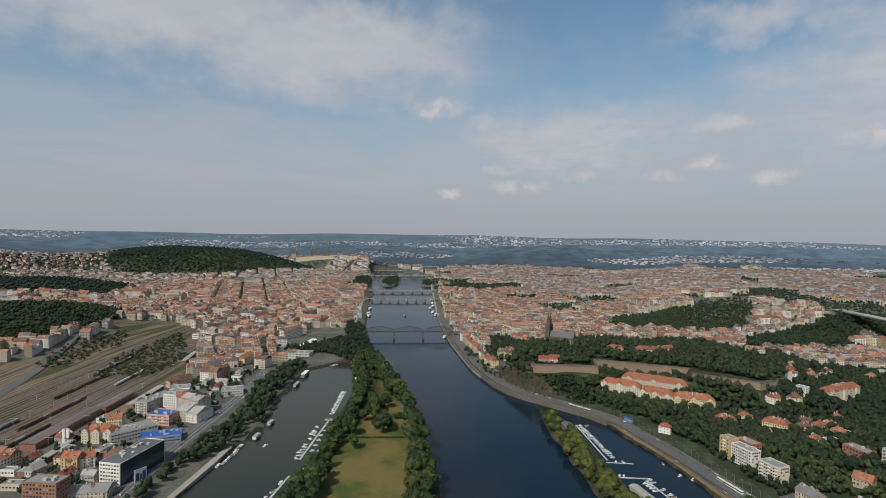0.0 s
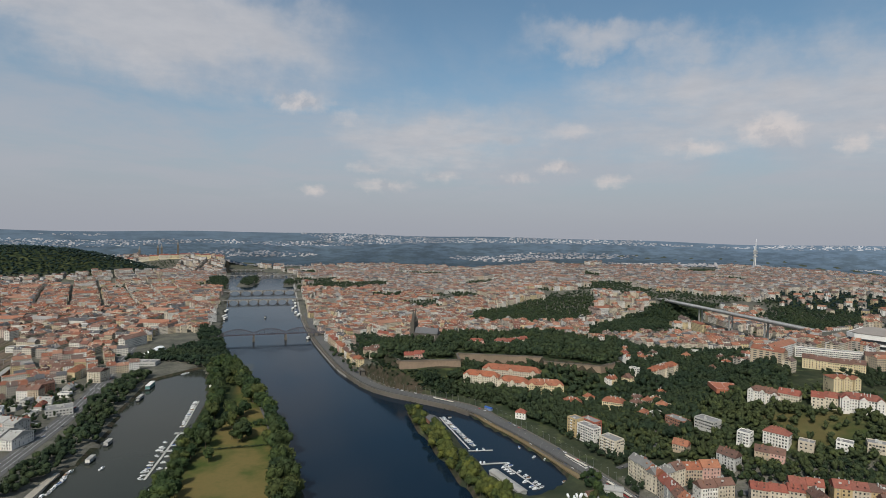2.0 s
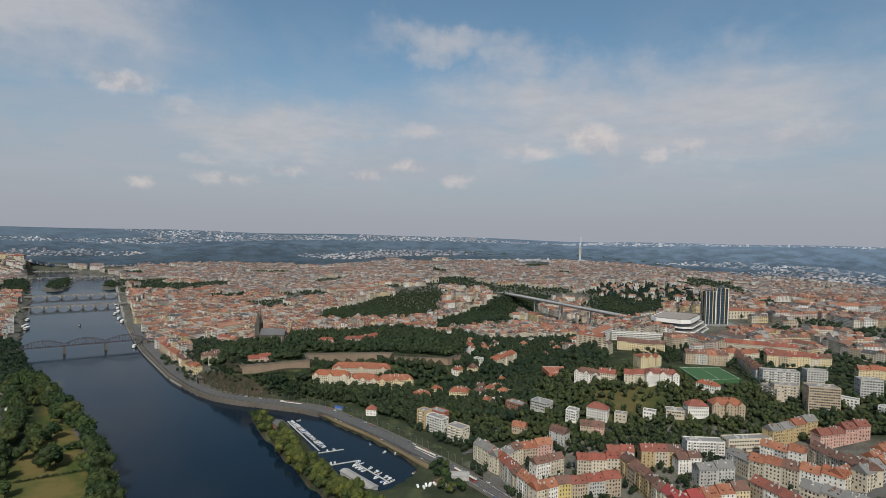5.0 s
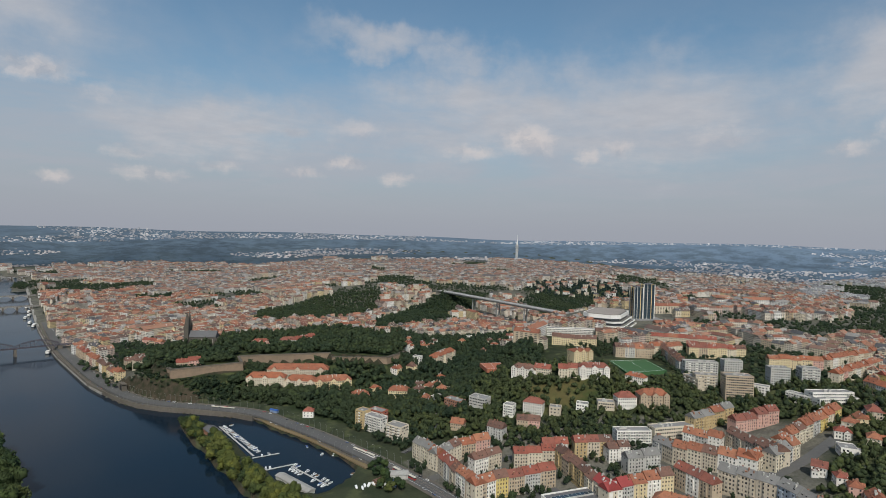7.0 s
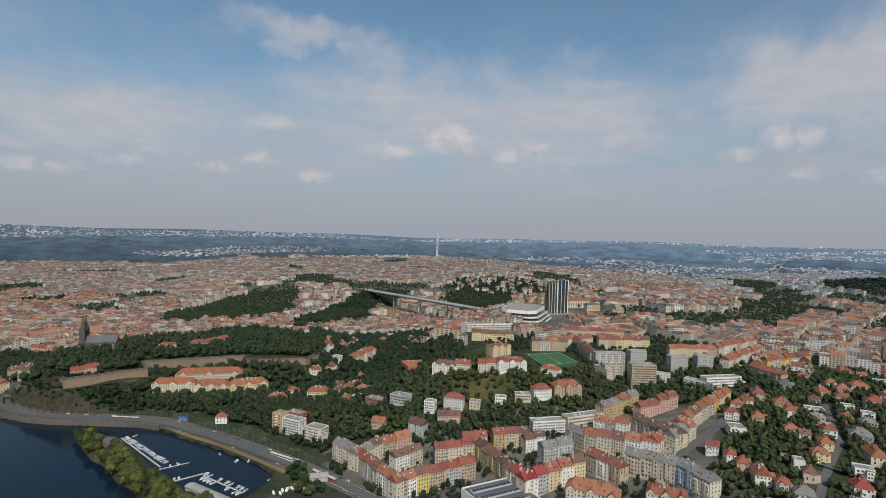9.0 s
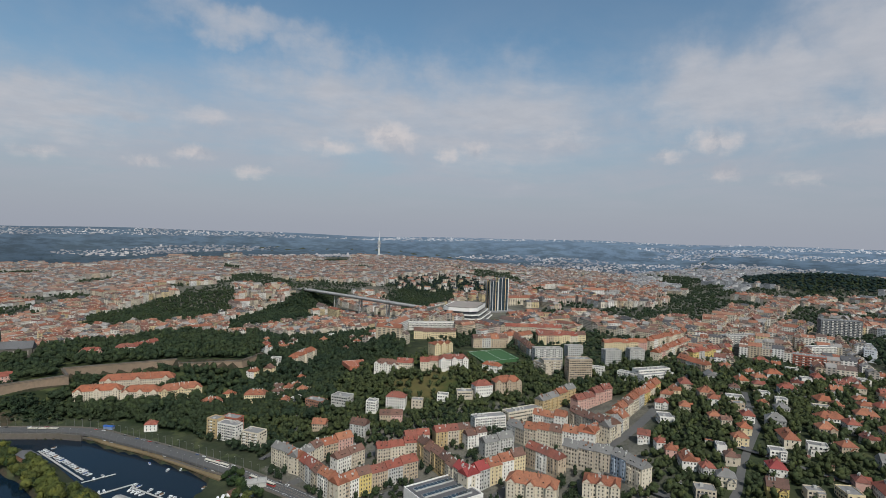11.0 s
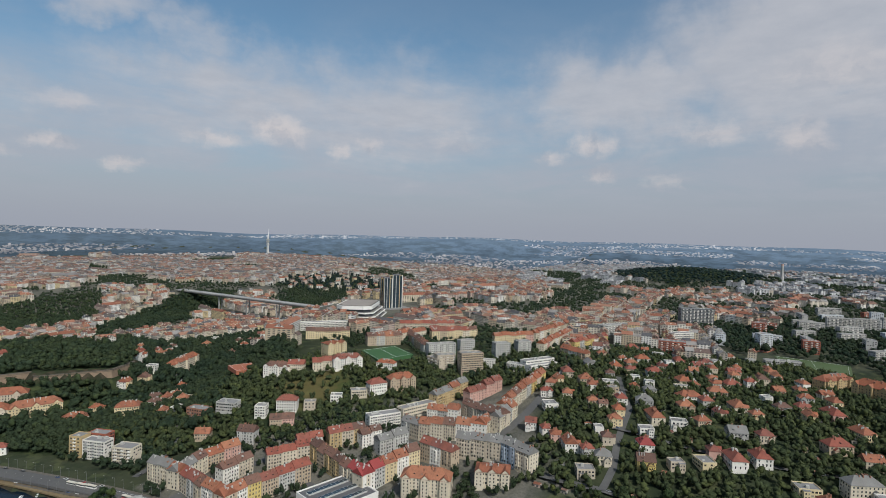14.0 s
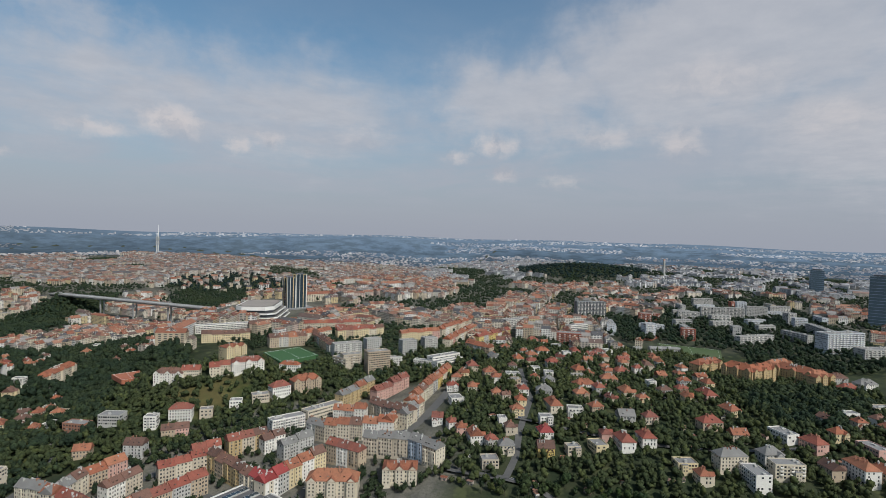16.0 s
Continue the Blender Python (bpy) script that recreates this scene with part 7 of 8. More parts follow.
def hotel():
    root = thing("hotel_towers", "pair of dark glass hotel towers with pale ribs", "hotel", "", (1110, 733, 62), -33)
    for x, w, d, h in ((-12.0, 20, 26, 77), (13.0, 25, 22, 84)):
        g, c = Shape(), Shape()
        g.box(x - w / 2, x + w / 2, -d / 2, d / 2, -3, h)
        tower = part("tower", g, tower_glass_mat, root)
        for k in range(12):
            b = Shape()
            z = 4 + k * (h - 6) / 12
            b.box(x - w / 2 - 0.08, x + w / 2 + 0.08, -d / 2 - 0.08, d / 2 + 0.08, z, z + 0.8)
            part("spandrel", b, dark_mat, tower)
        for u, mat in ((-w / 2, WALLS["grey"]), (-w / 6, WALLS["grey"]), (w / 5, ochre_mat), (w / 2, white_wall_mat)):
            b = Shape()
            b.box(x + u - 0.7, x + u + 0.7, -d / 2 - 0.8, -d / 2 + 1.2, -3, h + 1.5)
            b.box(x + u - 0.7, x + u + 0.7, d / 2 - 1.2, d / 2 + 0.8, -3, h + 1.5)
            part("rib", b, mat, tower)
        for sy in (-d / 4, d / 4):
            b = Shape()
            b.box(x - w / 2 - 0.6, x + w / 2 + 0.6, sy - 1.0, sy + 1.0, -3, h + 1.2)
            part("rib", b, ochre_mat, tower)
        c.box(x - w / 3, x + w / 3, -d / 3, d / 3, h, h + 3)
        part("plant_room", c, dark_mat, tower)
    p = Shape()
    p.box(-40, 42, -28, 30, -6, 7)
    part("podium", p, flat_roof_mat, root)


def tv_tower():
    a = radians(44.07)
    x, y = 3826 * math.sin(a), 3826 * math.cos(a)
    z = ter1(x, y)
    h = 258 - z
    root = thing("television_tower", "slender white television tower of three tubes", "tower", "", (x, y, z), 20)
    for i in range(3):
        t = i * 2.094
        s = Shape()
        s.tube((5 * math.cos(t), 5 * math.sin(t), -5), (5 * math.cos(t), 5 * math.sin(t), h * (0.6 if i else 0.76)), 2.7, 2.5, 12)
        part("tube", s, white_wall_mat, root)
    for k, zz in enumerate((0.32, 0.44, 0.52)):
        s = Shape()
        s.box(-10, 10, -9, 9, h * zz, h * zz + 7, True)
        part("pod", s, grey_wall_mat, root)
    s = Shape()
    s.tube((5, 0, h * 0.76), (5, 0, h), 1.9, 1.2, 10)
    part("antenna", s, white_paint_mat, root)


def chimney_stack():
    a, d = radians(93.99), 2400
    x, y = d * math.sin(a), d * math.cos(a)
    root = thing("factory_chimney", "tall pale concrete factory chimney", "chimney", "", (x, y, ter1(x, y)), 0)
    s, t = Shape(), Shape()
    h = 179 - ter1(x, y)
    s.tube((0, 0, -4), (0, 0, h * 0.9), 6.5, 4.2, 16)
    t.tube((0, 0, h * 0.9), (0, 0, h), 4.2, 3.9, 16)
    part("shaft", s, grey_wall_mat, root)
    part("crown", t, WALLS["pink"], root)


def glass_tower(az, d, w, dep, top, turn, label):
    a = radians(az)
    x, y = d * math.sin(a), d * math.cos(a)
    z = ter1(x, y)
    root = thing("office_tower", label, "tower", "office towers", (x, y, z), turn)
    h = top - z
    g, c = Shape(), Shape()
    g.box(-w / 2, w / 2, -dep / 2, dep / 2, -3, h)
    part("curtain_wall", g, blue_glass_mat, root)
    for k in range(int(h / 7)):
        b = Shape()
        b.box(-w / 2 - 0.1, w / 2 + 0.1, -dep / 2 - 0.1, dep / 2 + 0.1, 3 + 7 * k, 3.7 + 7 * k)
        part("spandrel", b, WALLS["blue2"], root)
    for k in range(int(w / 6)):
        b = Shape()
        u = -w / 2 + 3 + 6 * k
        b.box(u - 0.2, u + 0.2, -dep / 2 - 0.2, dep / 2 + 0.2, -3, h + 0.4)
        part("mullion", b, WALLS["blue"], root)
    c.box(-w / 3, w / 3, -dep / 3, dep / 3, h, h + 4)
    part("plant_room", c, dark_mat, root)


congress()
hotel()
tv_tower()
chimney_stack()
glass_tower(110.7, 1560, 36, 36, 186, -20, "tall dark blue glass office tower")
glass_tower(112.9, 1600, 44, 30, 182, -20, "tall dark blue glass office tower")
glass_tower(106.4, 2300, 46, 40, 166, -12, "dark cube-like glass office building")


def pitches():
    for name, pts, z, mat, label in (("football_pitch", [(650, 446), (714, 427), (750, 484), (692, 509)], None, pitch_mat, "green artificial football pitch with white lines"),
                                     ("football_pitch", [(-258, 1127), (-192, 1132), (-200, 1222), (-243, 1219)], None, pitch_mat, "green grass football pitch by the river"),
                                     ("stadium_field", [(1050, -66), (1035, -168), (955, -158), (985, -78)], None, sports_grass_mat, "green sports field inside a red running track"),
                                     ("clay_court", [(560, 655), (592, 640), (565, 605), (545, 620)], None, red_track_mat, "red clay tennis courts"),
                                     ("clay_court", [(1075, -30), (1130, -44), (1118, -76), (1068, -58)], None, red_track_mat, "red clay running surface")):
        c = np.mean(pts, axis=0)
        p = np.array(pts, float)
        u = np.array([(i / 6, j / 6) for i in range(7) for j in range(7)])
        inner = p[0] * ((1 - u[:, :1]) * (1 - u[:, 1:])) + p[1] * (u[:, :1] * (1 - u[:, 1:])) + p[2] * (u[:, :1] * u[:, 1:]) + p[3] * ((1 - u[:, :1]) * u[:, 1:])
        zz = float(ter(inner[:, 0], inner[:, 1]).max()) + 0.4
        root = thing(name, label, "sports field", "", (c[0], c[1], zz), 0)
        s, l = Shape(), Shape()
        q = [(x - c[0], y - c[1]) for x, y in pts]
        area = sum(q[i][0] * q[(i + 1) % 4][1] - q[(i + 1) % 4][0] * q[i][1] for i in range(4))
        if area < 0:
            q = q[::-1]
        s.poly([(*v, 0) for v in q])
        for i in range(4):
            j = (i + 1) % 4
            s.poly([(*q[i], -6), (*q[j], -6), (*q[j], 0), (*q[i], 0)])
        part("surface", s, mat, root)
        k = [Vector((*v, 0.05)) * 0.92 for v in q]
        for i in range(4):
            l.tube((k[i].x, k[i].y, 0.05), (k[(i + 1) % 4].x, k[(i + 1) % 4].y, 0.05), 0.12, 0.12, 3)
        m0, m1 = (k[0] + k[1]) / 2, (k[2] + k[3]) / 2
        l.tube((m0.x, m0.y, 0.05), (m1.x, m1.y, 0.05), 0.12, 0.12, 3)
        part("lines", l, white_paint_mat, root, kind="stuff")


def market_hall():
    root = thing("exhibition_hall", "large flat hall with dark roof and white skylights", "hall", "", (378, 300, 8), -16)
    w, r = Shape(), Shape()
    w.box(-27, 27, -24, 24, -3, 11)
    for q in ((-27, 27, -24, -23.2), (-27, 27, 23.2, 24), (-27, -26.2, -23.2, 23.2), (26.2, 27, -23.2, 23.2)):
        w.box(*q, 11, 12.2)
    r.box(-26.2, 26.2, -23.2, 23.2, 10.5, 11.1)
    part("wall", w, white_wall_mat, root)
    part("roof", r, ROOFS["dark"], root)
    for k in range(3):
        s = Shape()
        s.box(-22, 20, -17 + k * 14, -12 + k * 14, 11, 12.6)
        sk = part("skylight", s, grey_wall_mat, root)
        for j in range(10):
            g = Shape()
            g.box(-21.7 + j * 4.17, -17.9 + j * 4.17, -16.7 + k * 14, -12.3 + k * 14, 12.6, 12.7)
            part("pane", g, tower_glass_mat, sk)


pitches()
market_hall()


# ---- boats and pontoons ----
def hull_shape(L, W, h, z0=-0.4):
    s = Shape()
    prof = [(-0.5, 0.42), (-0.1, 0.5), (0.2, 0.44), (0.38, 0.26), (0.5, 0.02)]
    top = [(x * L, y * W) for x, y in prof] + [(x * L, -y * W) for x, y in prof[::-1]]
    top = top[::-1]
    bot = [(x * 0.94, y * 0.7) for x, y in top]
    n = len(top)
    for i in range(n):
        j = (i + 1) % n
        s.poly([(*bot[i], z0), (*bot[j], z0), (*top[j], h), (*top[i], h)])
    s.poly([(*p, h) for p in top])
    return s


class Boats:
    def __init__(self):
        self.sets = []
        for L, W, h in ((6.0, 2.3, 0.9), (8.0, 2.8, 1.1), (10.0, 3.2, 1.3)):
            cab, gl = Shape(), Shape()
            cab.box(-0.18 * L, 0.16 * L, -0.32 * W, 0.32 * W, h, h + 1.0)
            cab.poly([(0.16 * L, -0.30 * W, h), (0.30 * L, -0.2 * W, h), (0.30 * L, 0.2 * W, h), (0.16 * L, 0.30 * W, h)])
            cab.poly([(0.16 * L, -0.3 * W, h + 0.95), (0.30 * L, -0.2 * W, h + 0.05), (0.30 * L, 0.2 * W, h + 0.05), (0.16 * L, 0.3 * W, h + 0.95)])
            gl.box(-0.15 * L, 0.13 * L, -0.325 * W, 0.325 * W, h + 0.35, h + 0.8)
            gl.box(-0.42 * L, -0.2 * L, -0.3 * W, 0.3 * W, h + 0.02, h + 0.08)
            self.sets.append((hull_shape(L, W, h).mesh("hull", white_paint_mat), cab.mesh("cabin", white_paint_mat), gl.mesh("window", dark_mat)))

        self.covers = [plain("boat_cover_" + k, c, 0.7, 1.0, 0.3) for k, c in (("blue", (0.05, 0.09, 0.22)), ("grey", (0.28, 0.28, 0.28)), ("wood", (0.22, 0.13, 0.07)))]
        self.tints = []
        for L, W, h in ((6.0, 2.3, 0.9), (8.0, 2.8, 1.1), (10.0, 3.2, 1.3)):
            cv = Shape()
            cv.box(-0.4 * L, 0.18 * L, -0.36 * W, 0.36 * W, h, h + 0.55)
            self.tints.append([cv.mesh("cover", m) for m in self.covers])
        self.count = 0

    def put(self, x, y, turn, size, group, label="small white motor boat moored on the water"):
        h, c, g = self.sets[size]
        self.count += 1
        if self.count % 3 == 0:
            k = self.count // 3 % 3
            root = thing("motor_boat", f"small white boat under a {('blue', 'grey', 'brown')[k]} cover", "boat", group, (x, y, 0), turn)
            part("hull", h, white_paint_mat, root)
            part("cover", self.tints[size][k], self.covers[k], root)
            return
        root = thing("motor_boat", label, "boat", group, (x, y, 0), turn)
        part("hull", h, white_paint_mat, root)
        cab = part("cabin", c, white_paint_mat, root)
        part("window", g, dark_mat, cab)


def houseboat(x, y, turn, L, W, wall, roof, label, tall=3.2):
    root = thing("houseboat", label, "houseboat", "houseboats", (x, y, 0), turn)
    part("hull", hull_shape(L, W, 1.4), dark_mat, root)
    c, r, g = Shape(), Shape(), Shape()
    c.box(-0.42 * L, 0.26 * L, -0.38 * W, 0.38 * W, 1.4, 1.4 + tall)
    r.box(-0.44 * L, 0.28 * L, -0.43 * W, 0.43 * W, 1.4 + tall, 1.65 + tall, True)
    n = max(2, int(L * 0.68 / 2.6))
    for i in range(n):
        u = -0.42 * L + (i + 0.5) * 0.68 * L / n
        for sy in (-0.38 * W - 0.05, 0.38 * W + 0.05):
            g.poly([(u - 0.8, sy, 2.2), (u + 0.8, sy, 2.2), (u + 0.8, sy, 3.6), (u - 0.8, sy, 3.6)], sy > 0)
    part("cabin", c, wall, root)
    part("roof", r, roof, root)
    part("windows", g, glass_mat, root, kind="stuff")


def pontoon(a, b, w, label="narrow grey floating pontoon"):
    a, b = Vector(a), Vector(b)
    u = b - a
    root = thing("pontoon", label, "pontoon", "pontoons", (a.x, a.y, 0), math.degrees(math.atan2(u.y, u.x)))
    s, f = Shape(), Shape()
    s.box(0, u.length, -w / 2, w / 2, 0.35, 0.6, True)
    k = 0.5
    while k < u.length - 1:
        f.box(k, k + 1.6, -w / 2 + 0.1, w / 2 - 0.1, -0.3, 0.35)
        k += 4
    part("walkway", s, plain("pale_decking", (0.45, 0.44, 0.41), 0.85, 1.0, 0.3), root)
    part("floats", f, dark_mat, root, kind="stuff")


def build_boats():
    rng = random.Random(9)
    B = Boats()
    # harbour on the east bank
    for i in range(19):
        k = i / 18
        B.put(179 + 11 * k + 5 + rng.uniform(-0.4, 0.4), 705 - 100 * k, rng.uniform(-8, 8) + 8, rng.choice((0, 0, 1)), "boats in the harbour")
    pontoon((179, 708), (187, 596), 2.0)
    pontoon((184, 591), (213, 588), 2.2)
    pontoon((187, 554), (217, 552), 2.6)
    pontoon((212, 548), (226, 487), 2.0)
    for x, y, t in ((195, 592, 80), (203, 593, 95), (188, 558, 60), (192, 557, 80), (193, 705, 20)):
        B.put(x, y, t, 0, "boats in the harbour")
    for i in range(12):
        k = i / 11
        for side in (-1, 1):
            if rng.random() < 0.72:
                B.put(212 + 14 * k + side * 4.6, 548 - 58 * k + side * 1.2, (12 if side > 0 else 192) + rng.uniform(-10, 10), 0, "boats in the harbour")
    for x, y, t in ((252, 560, 30), (262, 552, 40), (258, 497, 10), (249, 478, 50), (241, 474, 60), (246, 590, 80)):
        B.put(x, y, t, 0, "boats in the harbour")
    # long boathouse and club by the harbour
    for x, y, turn, L, W, h, rm, lab in ((199, 505, 104, 52, 9, 3.2, "grey", "long low boathouse with pale metal roof"), (162, 674, 98, 24, 13, 5, "dark", "harbour clubhouse with dark terrace roof"), (285, 452, -30, 18, 11, 5, "grey", "boat shed with pale blue-grey roof")):
        root = thing("boathouse", lab, "boathouse", "", (x, y, ter1(x, y) if x != 199 else 0.4), turn)
        w, r = Shape(), Shape()
        w.box(-L / 2, L / 2, -W / 2, W / 2, -2, h)
        roof_shape(r, L, W, h, "gable", 0.7, 0.3)
        part("wall", w, WALLS["grey" if rm == "grey" else "brick"], root)
        part("roof", r, ROOFS[rm], root)
    # boats and landing stages of the dock
    for i in range(15):
        k = i / 14
        B.put(-151 + 3 * k + rng.uniform(-1, 1), 835 - 100 * k, 170 + rng.uniform(-25, 25), rng.choice((0, 0, 1)), "boats in the dock")
    pontoon((-147, 840), (-145, 735), 1.6)
    pontoon((-136, 712), (-152, 712), 6.0, "broad grey landing stage")
    pontoon((-146, 716), (-152, 585), 2.4)
    pontoon((-134, 655), (-154, 655), 2.4)
    pontoon((-138, 612), (-138, 555), 2.0)
    pontoon((-152, 545), (-160, 470), 2.2)
    for i in range(15):
        y = 700 - i * 8
        if rng.random() < 0.6:
            B.put(-155 - rng.uniform(0, 2), y, 175 + rng.uniform(-30, 30), rng.choice((0, 1)), "boats in the dock")
        if i % 2:
            B.put(-144, y - 3, 10 + rng.uniform(-12, 12), 0, "boats in the dock")
    for x, y, t in ((-140, 575, 80), (-141, 560, 85), (-156, 530, 80), (-158, 512, 60), (-161, 498, 80), (-201, 621, 70), (-196, 1008, 20), (-200, 1000, 30)):
        B.put(x, y, t, 1, "boats in the dock")
    teal = plain("teal_paint", (0.16, 0.33, 0.31), 0.6, 0.6, 0.3)
    houseboat(-233, 930, 88, 40, 8, teal, white_wall_mat, "large teal and white houseboat by the bank", 5.0)
    houseboat(-231, 868, 88, 30, 6, grey_wall_mat, ROOFS["grey"], "grey work barge moored at the bank")
    houseboat(-217, 692, 84, 18, 6, grey_wall_mat, ROOFS["grey"], "grey houseboat with flat pale roof")
    houseboat(-219, 645, 84, 19, 6, WALLS["white"], ROOFS["grey"], "white houseboat with red waterline")
    for i in range(9):
        B.put(-231 + rng.uniform(-2, 4), 618 - i * 6.5, 85 + rng.uniform(-20, 20), rng.choice((1, 2)), "boats at the dock quay")
    # passenger ships along the town quays
    for i, (x, y, t, L) in enumerate(((-30, 1830, 82, 36), (-38, 1780, 82, 30), (-18, 1640, 80, 42), (-27, 1690, 81, 30), (-33, 1900, 82, 28), (-221, 1640, 81, 48), (-213, 1600, 81, 40), (-230, 1745, 82, 34), (8, 1285, 75, 20), (-40, 2000, 82, 30))):
        houseboat(x, y, t, L, 7, white_wall_mat, white_wall_mat, "white passenger ship moored at the quay", 4.2)
    houseboat(-109, 1611, 80, 16, 5, WALLS["grey"], ROOFS["dark"], "small excursion boat out on the river")


build_boats()


# ---- trees of the island and the banks ----
def build_bank_trees():
    rng = random.Random(31)
    rs = np.random.default_rng(12)
    spots = []
    east = resample([(-6, 430), (-8, 505), (-18, 613), (-44, 748), (-84, 887), (-130, 1030)], 10.5)
    for x, y in offset(east, 3):
        spots.append((x + rng.uniform(-3, 2), y, rng.uniform(1.0, 1.4)))
        if y < 640 or y > 800:
            spots.append((x - 11 + rng.uniform(-3, 3), y + 5, rng.uniform(0.8, 1.25)))
    west = resample([(-138, 430), (-130, 560), (-126, 640), (-122, 740), (-130, 850), (-150, 960), (-158, 1020)], 8.0)
    for x, y in west:
        for k in range(3 if y < 560 else 2):
            if rng.random() < 0.85:
                spots.append((x + 2 + 8 * k + rng.uniform(-3, 3), y + rng.uniform(-4, 4), rng.uniform(0.6, 1.15)))
    for x, y, s in ((-68, 652, 1.25), (-72, 648, 1.0), (-64, 658, 0.9), (-82, 735, 1.35), (-76, 745, 1.2), (-60, 790, 1.6), (-70, 800, 1.5), (-92, 860, 1.2), (-88, 720, 0.8), (-100, 780, 1.1), (-95, 690, 1.0), (-105, 640, 1.0),
                    (-100, 940, 1.2), (-112, 970, 1.3), (-118, 1000, 1.2), (-105, 905, 1.1), (-128, 985, 1.2), (-140, 1040, 1.2), (-80, 838, 1.0), (-95, 600, 0.9), (-46, 700, 0.5), (-52, 700, 0.5), (-58, 700, 0.45), (-40, 700, 0.45)):
        spots.append((x, y, s))
    spots += [(-80, 660, 0.9), (-70, 672, 1.0), (-84, 690, 1.1), (-73, 704, 1.0), (-87, 722, 1.1), (-92, 748, 1.0), (-112, 890, 1.1), (-103, 905, 1.1), (-96, 890, 1.0), (-118, 915, 1.1)]
    hx = np.linspace(-94, -30, 30)
    wood("hedge", "clipped green hedge across the meadow", hx, 633 + 0.04 * (hx + 60) + rs.uniform(-0.5, 0.5, 30), 1.5, 2.6, rs, 40, 2, 0, 0.5)
    for x, y, s in spots:
        if shore(np.array([x]), np.array([y]))[0] > 2:
            TREES.plant(rng.choice(("broadleaf", "broadleaf", "broadleaf", "garden")), x, y, s * 1.55, rng, "trees on the island", "full green broadleaf tree on the island")
    pen = resample([(148, 738), (153, 690), (158, 630), (164, 552), (174, 480), (188, 440), (200, 330)], 6.0)
    for x, y in pen:
        for k in range(3):
            px, py = x - 6 + rng.uniform(-9, 11), y + rng.uniform(-4, 4)
            if shore(np.array([px]), np.array([py]))[0] > 0.8 and math.hypot(px - 162, py - 674) > 13:
                TREES.plant("willow" if rng.random() < (0.75 if y < 640 else 0.3) else "garden", px, py, rng.uniform(0.9, 1.4), rng, "trees on the harbour spit", "yellow-green willow on the harbour spit")
    for i in range(16):
        x, y = rng.uniform(256, 284), rng.uniform(425, 486)
        if shore(np.array([x]), np.array([y]))[0] > 3 and math.hypot(x - 285, y - 452) > 12:
            TREES.plant("broadleaf", x, y, rng.uniform(0.7, 0.95), rng, "trees by the harbour", "green broadleaf tree by the harbour")


build_bank_trees()


# ---- traffic, lamps, small buildings and clutter ----
class Cars:
    def __init__(self):
        body, cab, wheel = Shape(), Shape(), Shape()
        prof = [(-2.15, 0.35), (2.1, 0.35), (2.15, 0.75), (1.1, 0.92), (-1.75, 0.98), (-2.15, 0.85)]
        for sy, fl in ((-0.88, False), (0.88, True)):
            body.poly([(x, sy, z) for x, z in prof], fl)
        for (x0, z0), (x1, z1) in zip(prof, prof[1:] + prof[:1]):
            body.poly([(x0, 0.88, z0), (x1, 0.88, z1), (x1, -0.88, z1), (x0, -0.88, z0)], True)
        cp = [(-1.75, 0.96), (1.0, 0.9), (0.35, 1.42), (-1.25, 1.46)]
        for sy, fl in ((-0.8, False), (0.8, True)):
            cab.poly([(x, sy * (1 if z < 1.2 else 0.82), z) for x, z in cp], fl)
        for (x0, z0), (x1, z1) in zip(cp, cp[1:] + cp[:1]):
            k0, k1 = 0.8 if z0 < 1.2 else 0.66, 0.8 if z1 < 1.2 else 0.66
            cab.poly([(x0, k0, z0), (x1, k1, z1), (x1, -k1, z1), (x0, -k0, z0)], True)
        wheel.tube((0, -0.12, 0), (0, 0.12, 0), 0.33, 0.33, 8)
        self.paints = [plain("car_" + k, c, 0.35, 1.0, 0.1, spec=0.5) for k, c in (("white", (0.7, 0.7, 0.69)), ("silver", (0.42, 0.43, 0.44)), ("black", (0.03, 0.03, 0.035)), ("red", (0.35, 0.03, 0.03)), ("blue", (0.05, 0.09, 0.2)))]
        self.words = ("white", "silver", "black", "red", "blue")
        self.bodies = [body.mesh("body", m) for m in self.paints]
        self.cab, self.wheel = cab.mesh("cabin", glass_mat), wheel.mesh("wheel", dark_mat)

    def put(self, x, y, z, turn, rng, group):
        k = rng.choice((0, 0, 1, 1, 2, 2, 3, 4))
        root = thing("car", f"{self.words[k]} car standing on the asphalt", "car", group, (x, y, z), turn)
        part("body", self.bodies[k], self.paints[k], root)
        part("cabin", self.cab, glass_mat, root)
        if math.hypot(x, y) > 640:
            return
        for u, v in ((-1.35, -0.8), (-1.35, 0.8), (1.35, -0.8), (1.35, 0.8)):
            w = part("wheel", self.wheel, dark_mat, root)
            w.location = (u, v, 0.33)


def along(line, gap, side, rng, chance_in=1.0):
    p = resample(line, gap)
    q = offset(p, side)
    t = np.gradient(p, axis=0)
    for (x, y), d in zip(q, t):
        if rng.random() < chance_in:
            yield x, y, math.degrees(math.atan2(d[1], d[0]))


